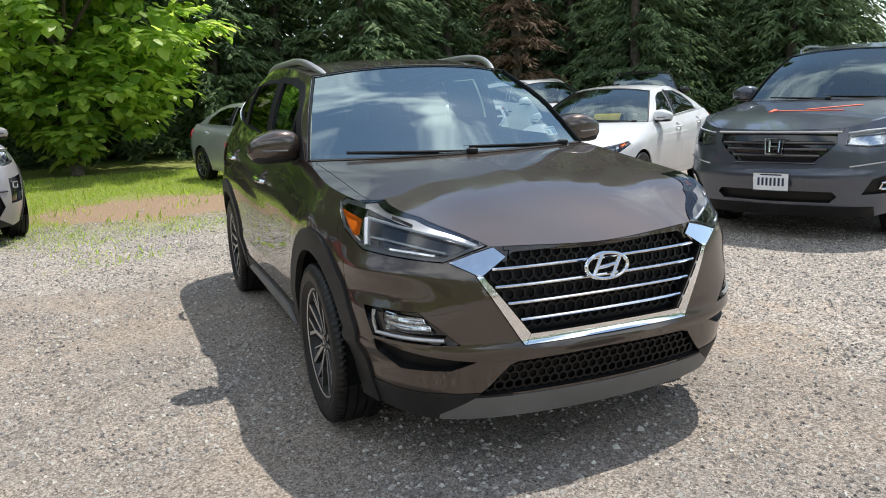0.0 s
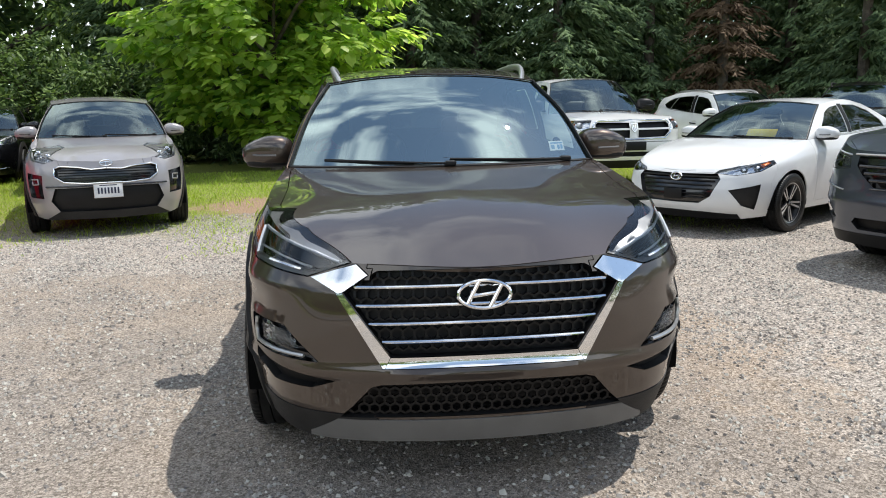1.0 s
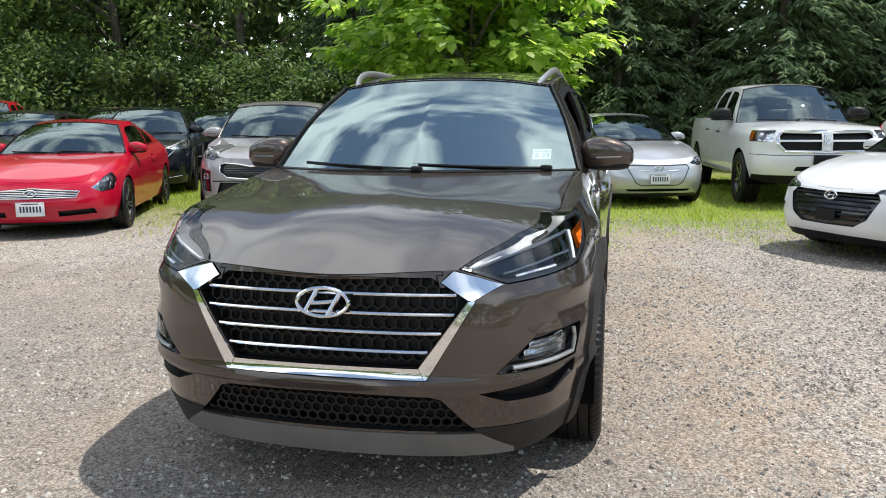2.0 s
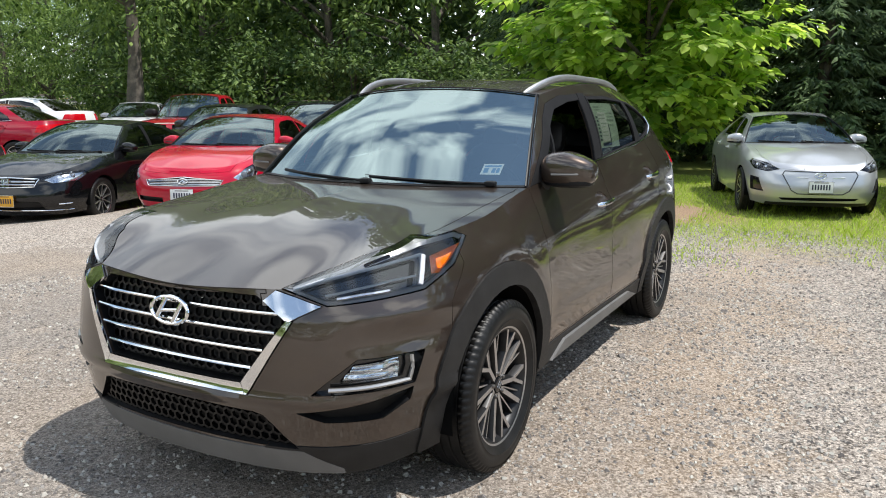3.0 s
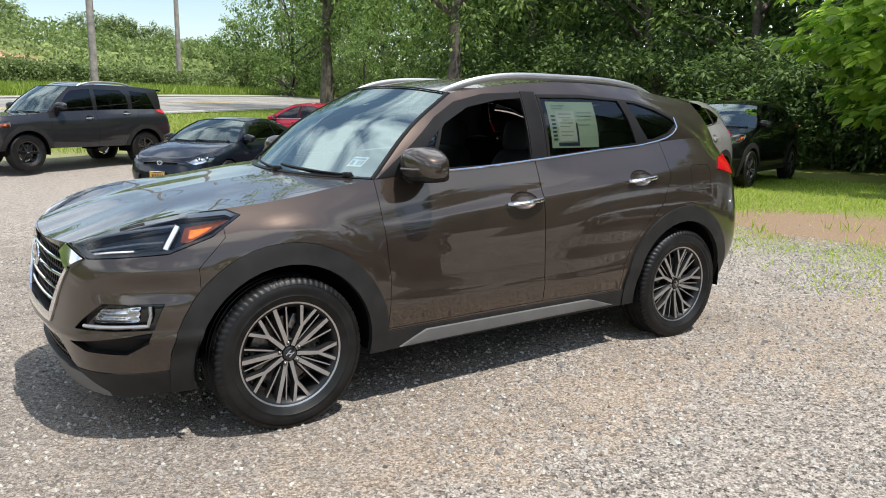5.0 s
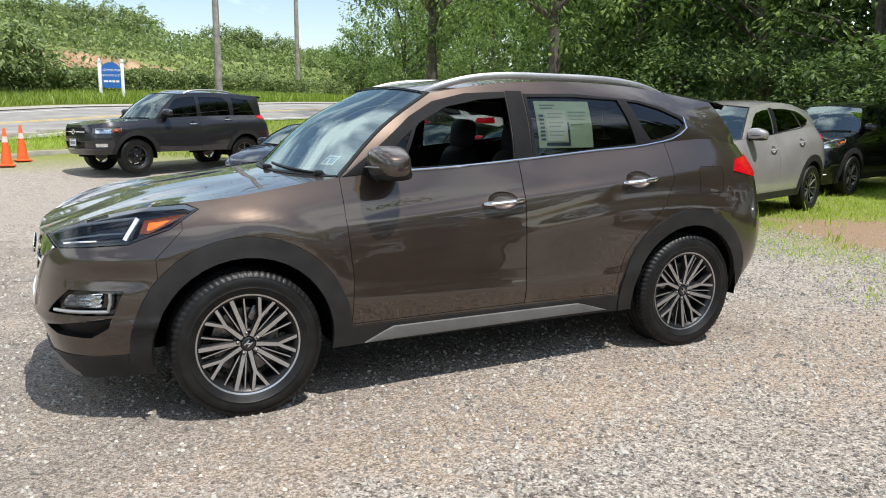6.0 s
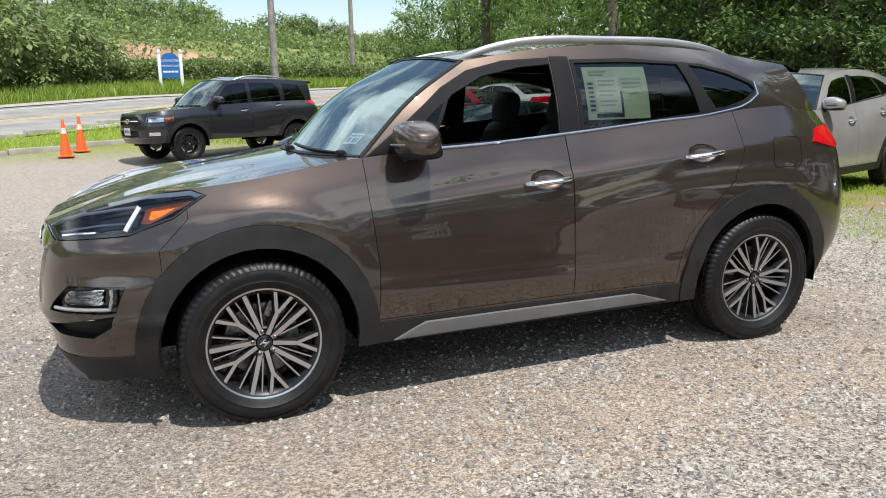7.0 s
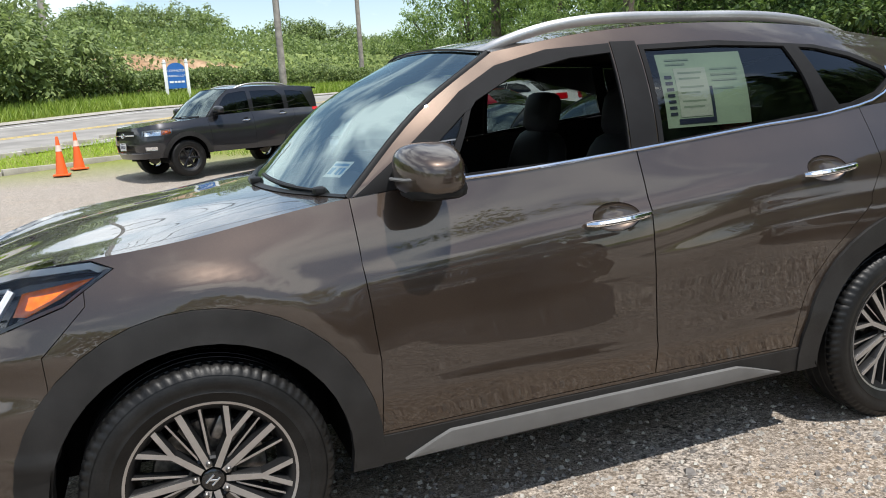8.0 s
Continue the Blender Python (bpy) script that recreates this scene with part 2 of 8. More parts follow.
def curve3(pts, n, level=()):
    """n + 1 points on a smooth curve through pts."""
    p = np.array(pts, float)
    k = np.r_[0, np.cumsum(np.linalg.norm(np.diff(p, axis=0), axis=1))]
    return hermite(k, p, np.linspace(0, k[-1], n + 1), level)


def coons(a, b, c, d):
    """The patch between curve a (v=0) and b (v=1), with sides c (u=0) and d (u=1)."""
    n, m = len(a), len(c)
    u, v = np.linspace(0, 1, n)[None, :, None], np.linspace(0, 1, m)[:, None, None]
    L = (1 - v) * a[None] + v * b[None] + (1 - u) * c[:, None] + u * d[:, None]
    B = (1 - v) * ((1 - u) * a[0] + u * a[-1]) + v * ((1 - u) * b[0] + u * b[-1])
    return L - B


def inside(p, poly):
    x, y = p
    hit = False
    for (x0, y0), (x1, y1) in zip(poly, poly[1:] + poly[:1]):
        if (y0 > y) != (y1 > y) and x < (x1 - x0) * (y - y0) / (y1 - y0) + x0:
            hit = not hit
    return hit


SIDE = (Vector((0, 1, 0)), Vector((0, 0, 1)), Vector((1, 0, 0)))
FRONT = (Vector((1, 0, 0)), Vector((0, 0, 1)), Vector((0, -1, 0)))
TOP = (Vector((1, 0, 0)), Vector((0, 1, 0)), Vector((0, 0, 1)))
Q = math.sqrt(0.5)
CORNER = (Vector((Q, Q, 0)), Vector((0, 0, 1)), Vector((Q, -Q, 0)))


def flat(poly, proj):
    """A polygon given in 3D, laid into a projection's plane."""
    return [(Vector(p).dot(proj[0]), Vector(p).dot(proj[1])) for p in poly]


def cut(bm, poly, proj, where=None, face=0.12):
    """Cuts bm along a polygon seen along proj and returns the faces inside it."""
    a, b, n = proj
    pad = 0.03
    bm.normal_update()
    lo = [min(p[k] for p in poly) - pad for k in (0, 1)]
    hi = [max(p[k] for p in poly) + pad for k in (0, 1)]
    P2 = lambda co: (co.dot(a), co.dot(b))
    ok = lambda f: f.normal.dot(n) > face and (where is None or where(f.calc_center_median()))
    near = {}

    def span(f):
        pts = [P2(v.co) for v in f.verts]
        xs, ys = [t[0] for t in pts], [t[1] for t in pts]
        return min(xs), max(xs), min(ys), max(ys)

    for f in bm.faces:
        if f.normal.dot(n) <= face:
            continue
        b4 = span(f)
        if b4[1] >= lo[0] and b4[0] <= hi[0] and b4[3] >= lo[1] and b4[2] <= hi[1] and ok(f):
            near[f] = b4
    for p, q in zip(poly, poly[1:] + poly[:1]):
        dx, dy = q[0] - p[0], q[1] - p[1]
        ln = math.hypot(dx, dy)
        if ln < 1e-6:
            continue
        no = (a * dy - b * dx) / ln
        co = a * p[0] + b * p[1]
        x0, x1, y0, y1 = min(p[0], q[0]) - 0.002, max(p[0], q[0]) + 0.002, min(p[1], q[1]) - 0.002, max(p[1], q[1]) + 0.002
        fs = [f for f, s4 in near.items() if s4[1] >= x0 and s4[0] <= x1 and s4[3] >= y0 and s4[2] <= y1]
        if not fs:
            continue
        for f in fs:
            del near[f]
        geom = fs + list({e for f in fs for e in f.edges}) + list({v for f in fs for v in f.verts})
        res = bmesh.ops.bisect_plane(bm, geom=geom, dist=1e-5, plane_co=co, plane_no=no)
        for f in res["geom"]:
            if isinstance(f, bmesh.types.BMFace) and f.is_valid:
                near[f] = span(f)
    near = list(near)
    return [f for f in near if inside(P2(f.calc_center_median()), poly)]


def lift(bm, faces, keep=False):
    """Takes faces out of bm into a bmesh of their own."""
    out = bmesh.new()
    seen = {}
    for f in faces:
        vs = []
        for v in f.verts:
            if v not in seen:
                seen[v] = out.verts.new(v.co)
            vs.append(seen[v])
        try:
            out.faces.new(vs)
        except ValueError:
            pass
    if not keep:
        bmesh.ops.delete(bm, geom=list(faces), context="FACES")
    out.normal_update()
    return out


def islands(bm):
    """The separate pieces of bm, each as a bmesh of its own, the largest first."""
    left, out = set(bm.faces), []
    while left:
        todo, got = [left.pop()], []
        while todo:
            f = todo.pop()
            got.append(f)
            for e in f.edges:
                for g in e.link_faces:
                    if g in left:
                        left.discard(g)
                        todo.append(g)
        out.append(got)
    return [lift(bm, fs, True) for fs in sorted(out, key=len, reverse=True) if sum(f.calc_area() for f in fs) > 2e-4]


def rim_of(bm):
    return [e for e in bm.edges if len(e.link_faces) == 1]


def hem(bm, gap=0.002, depth=0.014, push=0.0):
    """Draws a panel's rim in by gap and folds it inwards by depth; push moves the whole panel out along its normals."""
    bm.normal_update()
    if push:
        mv = [(v, v.normal.copy()) for v in bm.verts]
        for v, n in mv:
            if abs(v.co.x) < 1e-4:
                n.x = 0
            v.co += n * push
    mid = lambda e: abs(e.verts[0].co.x) < 1e-4 and abs(e.verts[1].co.x) < 1e-4
    edges = [e for e in rim_of(bm) if not mid(e)]
    shift = {}
    for e in edges:
        f = e.link_faces[0]
        d = (e.verts[1].co - e.verts[0].co)
        if d.length < 1e-7:
            continue
        d.normalize()
        w = f.normal.cross(d)
        if w.dot(f.calc_center_median() - e.verts[0].co) < 0:
            w = -w
        for v in e.verts:
            shift.setdefault(v, []).append(w)
    for v, ws in shift.items():
        s = sum(ws, Vector())
        if s.length > 1e-6:
            s.normalize()
            if abs(v.co.x) < 1e-4:
                s.x = 0
            v.co += s * gap
    nrm = {v: v.normal.copy() for v in shift}
    base = {}
    for e in edges:
        q = []
        for v in e.verts:
            if v not in nrm:
                break
            if v not in base:
                base[v] = bm.verts.new(v.co - nrm[v] * depth)
        else:
            f = e.link_faces[0]
            a, b = e.verts
            lp = [l for l in f.loops if l.edge == e][0]
            if lp.vert == b:
                a, b = b, a
            try:
                bm.faces.new((b, a, base[a], base[b]))
            except ValueError:
                pass
    bm.normal_update()
    return bm


def whole(bm):
    """Adds the mirror half of a middle panel and welds it."""
    src = bm.copy()
    bmesh.ops.scale(src, vec=(-1, 1, 1), verts=src.verts[:])
    bmesh.ops.reverse_faces(src, faces=src.faces[:])
    me = bpy.data.meshes.new("tmp")
    src.to_mesh(me)
    src.free()
    bm.from_mesh(me)
    bpy.data.meshes.remove(me)
    bmesh.ops.remove_doubles(bm, verts=[v for v in bm.verts if abs(v.co.x) < 2e-4], dist=3e-4)
    return bm


def offset(bm, d):
    bm.normal_update()
    mv = [(v, v.normal.copy()) for v in bm.verts]
    for v, n in mv:
        if abs(v.co.x) < 1e-4:
            n.x = 0
        v.co += n * d
    return bm


def disc_poly(cy, cz, r, n=40, a0=0.0, a1=360.0):
    return [(cy + r * math.cos(radians(a0 + (a1 - a0) * k / n)), cz + r * math.sin(radians(a0 + (a1 - a0) * k / n))) for k in range(n if a1 - a0 >= 360 else n + 1)]


# ---- cars: the shell ----
from mathutils.bvhtree import BVHTree

NOSE = ((0, 0), (0.35, 0.014), (0.60, 0.062), (0.765, 0.15), (0.875, 0.285), (0.955, 0.49))
TAIL = ((0.965, 0.40), (0.89, 0.22), (0.74, 0.11), (0.42, 0.03), (0, 0))
SUV_LEVELS = ((0, 0.08, 0.14, 0.945, 0.945, 0.945), (0.20, 0.03, 0.03, 0.98, 0.965, 0.98), (0.42, 0.0, 0.0, 0.99, 0.97, 0.99),
              (0.62, 0.008, 0.03, 0.985, 0.955, 0.985), (0.82, 0.022, 0.07, 0.955, 0.905, 0.95), (1.0, 0.045, 0.14, 0.88, 0.84, 0.84))
CAR_LEVELS = ((0, 0.10, 0.12, 0.935, 0.94, 0.935), (0.22, 0.02, 0.02, 0.975, 0.965, 0.975), (0.45, 0.0, 0.0, 0.99, 0.98, 0.99),
              (0.66, 0.02, 0.02, 0.985, 0.98, 0.985), (0.86, 0.06, 0.05, 0.955, 0.945, 0.945), (1.0, 0.12, 0.10, 0.87, 0.865, 0.85))


def shell(s):
    """The half skin of a car (x from 0 out, nose towards -y) as patches on one net of curves."""
    k, a, hw = s["k"], s["wb"] / 2, s["w"] / 2
    yf, yr, nd = -(a + s["fo"]), a + s["ro"], s.get("nose", 1.0)
    y8, y9, y10 = s["ys"]
    rbi = s["rbi"]
    zt = np.interp(range(16), (0, 2, 4, 6, 7, 8, 9, 10, 12, 15), s["zt"])
    zc, zs, ze = s["zb"]
    zb = np.interp(range(16), (0, 3, 5, 6, 9, 11, 15), (zc, zc + 0.01, zs - 0.02, zs, zs, zs + 0.02, ze))
    rows, fs = [], []
    for f, dyf, dyr, wf, wm, wr in s.get("levels", SUV_LEVELS):
        wf, wm, wr = wf * hw, wm * hw, wr * hw
        pts = [(x * wf, yf + dyf + dy * nd) for x, dy in NOSE]
        pts += [(wf, -a), (0.4 * wf + 0.6 * wm, s["cowl_y"]), (wm, y8), ((wr if rbi > 9 else 0.5 * (wm + wr)), y9), (wr, y10)]
        pts += [(x * wr, yr - dyr - dy) for x, dy in TAIL]
        c = np.array([(x, y, zb[i] + f * (zt[i] - zb[i])) for i, (x, y) in enumerate(pts)])
        rows.append(hermite(range(16), c, np.linspace(0, 15, 15 * k + 1), (0, -1)))
        fs.append(f)
    S = hermite(fs, np.array(rows), np.linspace(0, 1, s.get("nf", 24) + 1))
    if s.get("sculpt"):
        for row in S:
            for q in row:
                if q[0] > 0.6 * hw and q[1] > -a - 0.1:
                    q[0] += s["sculpt"](q[1], q[2])
                elif q[1] < -a - 0.3:
                    d = s["sculpt"](q[1], q[2])
                    q[1] -= d * max(0.3, 1 - abs(q[0]) / hw)
                    q[0] *= 1 + d * 0.6
    S[:, 0, 0] = S[:, -1, 0] = 0
    top = S[-1]
    cc = np.array((0, *s["cowlc"]))
    corner = top[7 * k]
    cowl = curve3([cc, (corner[0] * 0.6, cc[1] * 0.68 + corner[1] * 0.32, cc[2] * 0.7 + corner[2] * 0.3), corner], 4 * k, (0,))
    hood = coons(top[:4 * k + 1], cowl, curve3([top[0], (0, *s["hoodm"]), cc], 3 * k), top[4 * k:7 * k + 1])
    hx, hy, hz = s["hdr"]
    hc = np.array((0, *s["hdrc"]))
    hdr = curve3([hc, (hx * 0.62, hc[1] * 0.7 + hy * 0.3, hc[2] * 0.66 + hz * 0.34), (hx, hy, hz)], 4 * k, (0,))
    ap = (corner + hdr[-1]) / 2 + np.array((0.012, -0.03, 0.022)) * s.get("bow", 1.0)
    pil = curve3([corner, ap, hdr[-1]], k)
    wsm = (cc + hc) / 2 + np.array((0, -0.05, 0.045)) * s.get("bow", 1.0)
    screen = coons(cowl, hdr, curve3([cc, wsm, hc], k), pil)
    nr = (rbi - 8) * k
    rail = curve3([hdr[-1], *s["rail"]], nr)
    rc = np.array((0, *s["rrc"]))
    rx, ry, rz = rail[-1]
    rear = curve3([rc, (rx * 0.62, rc[1] * 0.7 + ry * 0.3, rc[2] * 0.66 + rz * 0.34), rail[-1]], 4 * k, (0,))
    roof = coons(hdr, rear, curve3([hc, *[(0, *p) for p in s["roofc"]], rc], nr), rail)
    bot, up = top[7 * k:rbi * k + 1], np.vstack([pil, rail[1:]])
    nu = s.get("nu", 10)
    u = np.linspace(0, 1, nu + 1)[:, None, None]
    side = bot[None] * (1 - u) + up[None] * u
    side[:, :, 0] += (4 * u * (1 - u))[:, :, 0] * 0.028 * np.minimum(1, np.linalg.norm(up - bot, axis=1) / 0.3)
    rb = np.array((0, *s["rbc"]))
    rbcrn = top[rbi * k]
    base = curve3([rb, (rbcrn[0] * 0.62, rb[1] * 0.72 + rbcrn[1] * 0.28, rb[2] * 0.7 + rbcrn[2] * 0.3), rbcrn], 4 * k, (0,))
    back = coons(base, rear, curve3([rb, (rb + rc) / 2 + np.array((0, 0.03, 0.02)), rc], nu), side[:, -1])
    tail = top[::-1][:2 * k + 1]
    deck = coons(base[::2], tail, curve3([rb, (rb * 0.5 + tail[0] * 0.5) + np.array((0, 0, s.get("deckbow", 0.02))), tail[0]], (13 - rbi) * k), top[rbi * k:13 * k + 1])
    bm = bmesh.new()
    add_grid(bm, S)
    add_grid(bm, hood)
    add_grid(bm, deck)
    bmesh.ops.remove_doubles(bm, verts=bm.verts[:], dist=2e-4)
    outs = {"body": bm}
    for nm, g in (("screen", screen), ("roof", roof), ("side", side), ("back", back)):
        b = add_grid(bmesh.new(), g)
        bmesh.ops.remove_doubles(b, verts=b.verts[:], dist=2e-4)
        outs[nm] = b
    for nm, b in outs.items():
        b.normal_update()
        ref = {"side": (1, 0, 0), "back": (0, 0.8, 0.6)}.get(nm, (0, 0, 1))
        for f in b.faces:
            n, c = f.normal, f.calc_center_median()
            way = Vector(ref) if nm != "body" else Vector((c.x, c.y * 0.25, (c.z - 0.55) * 0.9))
            if nm == "body" and c.y < -a and n.z < 0.5:
                way = Vector((c.x * 0.3, -1, 0)) if c.x < 0.6 * hw else Vector((1, -0.6, 0))
            if n.dot(way) < 0:
                f.normal_flip()
        b.normal_update()
    outs["curves"] = {"top": top, "rail": rail, "pillar": pil, "cowl": cowl, "hdr": hdr, "rear": rear, "k": k}
    return outs


def onto(tree, proj, p, back=0.0):
    """The point of a skin that is met at p looking along proj, drawn back inwards by back."""
    a, b, n = proj
    o = a * p[0] + b * p[1] + n * 6
    loc, nor, _, _ = tree.ray_cast(o, -n)
    return None if loc is None else loc - n * back


def bowl(tree, c, ry, rz, depth):
    """A shallow oval hollow behind the flank's skin about (y, z)."""
    G = []
    for r in (1.0, 0.97, 0.85, 0.65, 0.4, 0.15, 0.001):
        row = []
        for t in np.linspace(0, 2 * math.pi, 29):
            p = (c[0] + ry * r * math.cos(t), c[1] + rz * r * math.sin(t))
            h = onto(tree, SIDE, p)
            row.append((h.x - depth * (1 - r ** 3) ** 0.8 - 0.001, *p))
        G.append(row)
    bm = add_grid(bmesh.new(), np.array(G))
    bmesh.ops.remove_doubles(bm, verts=bm.verts[:], dist=2e-4)
    bm.normal_update()
    for f in bm.faces:
        if f.normal.x < 0:
            f.normal_flip()
    return bm


def trace(tree, proj, pts, step=0.03, lift_by=0.0, closed=False):
    """Points on a skin along a flat polyline."""
    out = []
    pts = list(pts) + ([pts[0]] if closed else [])
    for p, q in zip(pts, pts[1:]):
        n = max(1, int(math.dist(p, q) / step))
        for i in range(n):
            t = i / n
            h = onto(tree, proj, (p[0] + (q[0] - p[0]) * t, p[1] + (q[1] - p[1]) * t), -lift_by)
            if h is not None:
                out.append(h)
    h = onto(tree, proj, pts[-1], -lift_by)
    if h is not None:
        out.append(h)
    return out


# ---- cars: wheels ----
WHEELS = {}


def spoke(bm, p, q, w0, w1, x0, x1, depth, slope=0.006):
    """A spoke from p to q in the wheel's plane (y, z), with chamfered edges."""
    p, q = Vector((0, *p)), Vector((0, *q))
    d = (q - p).normalized()
    n = Vector((0, -d.z, d.y))
    rows = []
    for c, w, x in ((p, w0, x0), (q, w1, x1)):
        rows.append([bm.verts.new(c + n * o + Vector((x + h, 0, 0))) for o, h in ((-w - 0.004, -depth), (-w, -slope), (-w * 0.7, 0), (w * 0.7, 0), (w, -slope), (w + 0.004, -depth))])
    for i in range(5):
        f = bm.faces.new((rows[0][i], rows[0][i + 1], rows[1][i + 1], rows[1][i]))
        f.material_index = 0 if i == 2 else 1


def wheel_meshes(style, R, rr, wd):
    """Tyre, rim, disc and cap of a wheel, its outer face towards +x, shared by all wheels of that kind."""
    key = (style, R, rr, wd)
    if key in WHEELS:
        return WHEELS[key]
    out = {}
    h = wd / 2
    bm = bmesh.new()
    lathe(bm, [(-h * 0.72, rr), (-h * 0.96, rr + (R - rr) * 0.35), (-h, R - (R - rr) * 0.45), (-h * 0.93, R - 0.022), (-h * 0.80, R - 0.007), (-h * 0.62, R), (-h * 0.58, R - 0.007), (-h * 0.54, R),
               (-h * 0.22, R), (-h * 0.19, R - 0.008), (-h * 0.15, R), (h * 0.15, R), (h * 0.19, R - 0.008), (h * 0.22, R), (h * 0.54, R), (h * 0.58, R - 0.007), (h * 0.62, R), (h * 0.80, R - 0.007),
               (h * 0.93, R - 0.022), (h * 0.99, R - (R - rr) * 0.38), (h, R - (R - rr) * 0.52), (h * 0.985, R - (R - rr) * 0.56), (h * 0.98, rr + (R - rr) * 0.33), (h * 0.992, rr + (R - rr) * 0.31), (h * 0.975, rr + (R - rr) * 0.29), (h * 0.90, rr + 0.016), (h * 0.80, rr)], 64)
    # shoulder blocks, one moulded ring on either side
    for sx in (-1, 1):
        G = []
        for xr, dr, lag in ((0.585, 0.012, 0.0), (0.60, 0.0, 0.0), (0.78, 0.002, 0.6), (0.90, 0.012, 1.0), (0.965, 0.028, 1.2)):
            row = []
            for i in range(76 * 4 + 1):
                t = 2 * math.pi * (i + lag) / (76 * 4)
                r = R + 0.0015 - dr - (0.0065 if i % 4 == 0 and 0.59 < xr < 0.95 else 0.0)
                row.append((sx * h * xr, r * math.sin(t), r * math.cos(t)))
            G.append(row if sx > 0 else row[::-1])
        add_grid(bm, np.array(G))
    out["tyre"] = bm
    bm = bmesh.new()
    face = h * 0.80
    lathe(bm, [(-h * 0.8, rr + 0.004), (-h * 0.75, rr - 0.02), (-h * 0.2, rr - 0.045), (face - 0.03, rr - 0.030), (face - 0.006, rr - 0.016), (face, rr - 0.006), (face + 0.003, rr + 0.002), (face - 0.002, rr + 0.012), (face - 0.02, rr + 0.012)], 64)
    for f in bm.faces:
        r = math.hypot(*f.calc_center_median()[1:])
        f.material_index = 0 if rr - 0.005 < r < rr + 0.001 and f.calc_center_median().x > 0 else 1
    pol = lambda r, d: (r * math.sin(radians(d)), r * math.cos(radians(d)))
    ro, hub = rr - 0.010, 0.062
    xo, xi = face - 0.004, face - 0.022
    if style == "twin":
        for i in range(5):
            b = i * 72
            fork = pol(rr * 0.56, b - 3)
            spoke(bm, pol(hub * 0.60, b - 2), fork, 0.0135, 0.0125, xi, xi + 0.010, 0.03)
            spoke(bm, fork, pol(ro, b - 14), 0.0100, 0.0110, xi + 0.010, xo, 0.03)
            spoke(bm, fork, pol(ro, b + 5), 0.0100, 0.0110, xi + 0.010, xo, 0.03)
            spoke(bm, pol(hub * 0.60, b + 33), pol(ro, b + 25), 0.0140, 0.0135, xi, xo, 0.03)
            spoke(bm, pol(hub * 1.1, b + 42), pol(ro, b + 40), 0.005, 0.005, xi - 0.012, xo - 0.010, 0.02)
            spoke(bm, pol(hub * 1.1, b + 15), pol(ro, b + 14), 0.004, 0.004, xi - 0.014, xo - 0.012, 0.02)
    else:
        n = {"five": 5, "ten": 10, "seven": 7, "six": 6}[style]
        w = {"five": 0.030, "ten": 0.012, "seven": 0.017, "six": 0.022}[style]
        for i in range(n):
            b = i * 360 / n
            if style == "five":
                for sg in (-1, 1):
                    spoke(bm, pol(hub * 0.7, b + sg * 14), pol(ro, b + sg * 8), 0.013, 0.015, xi, xo, 0.03)
            else:
                spoke(bm, pol(hub * 0.6, b), pol(ro, b + (8 if style == "ten" else 0)), w, w * 1.15, xi, xo, 0.03)
    done = set(bm.faces)
    lathe(bm, [(xi - 0.03, 0.072), (xi - 0.010, 0.069), (xi - 0.005, 0.062), (xi - 0.010, 0.056), (xi - 0.012, 0.036), (xi - 0.014, 0.034)], 30)
    for f in bm.faces:
        if f not in done:
            f.material_index = 1
    out["rim"] = bm
    bm = bmesh.new()
    lathe(bm, [(0.0, 0.001), (0.0, 0.16), (-0.01, 0.165), (-0.02, 0.16), (-0.02, 0.06)], 40)
    box(bm, (-0.03, -0.05, 0.10), (0.03, 0.07, 0.175), 0.01)
    out["disc"] = bm
    bm = bmesh.new()
    lathe(bm, [(xi - 0.010, 0.0095), (xi + 0.006, 0.009), (xi + 0.010, 0.005), (xi + 0.010, 0.0005)], 8)
    out["nuts"] = bm
    bm = bmesh.new()
    lathe(bm, [(xi - 0.012, 0.033), (xi + 0.003, 0.032), (xi + 0.006, 0.026), (xi + 0.007, 0.0005)], 24)
    for p, q in (((0.004, -0.016), (0.015, 0.014)), ((-0.015, -0.014), (-0.004, 0.016)), ((-0.009, -0.003), (0.009, 0.003))):
        spoke(bm, p, q, 0.0028, 0.0028, xi + 0.0085, xi + 0.0085, 0.003, 0.001)
    out["cap"] = bm
    mats = {"tyre": RUBBER, "rim": [ALLOY, ALLOYDARK], "disc": DISC, "nuts": DISC, "cap": [ALLOY, GLOSSBLACK]}
    if style == "six":
        mats["rim"] = [GLOSSBLACK, GLOSSBLACK]
    WHEELS[key] = {}
    for nm, b in out.items():
        lim = radians(35)
        for f in b.faces:
            f.smooth = True
        for e in b.edges:
            if len(e.link_faces) == 2 and e.calc_face_angle(0) > lim:
                e.smooth = False
        if nm == "cap":
            for f in b.faces:
                f.material_index = 0 if len(f.verts) == 4 and max(v.co.x for v in f.verts) > xi + 0.0078 else 1
        me = bpy.data.meshes.new(nm)
        b.to_mesh(me)
        b.free()
        m = mats[nm]
        for q in m if isinstance(m, list) else [m]:
            me.materials.append(q)
        WHEELS[key][nm] = me
    return WHEELS[key]


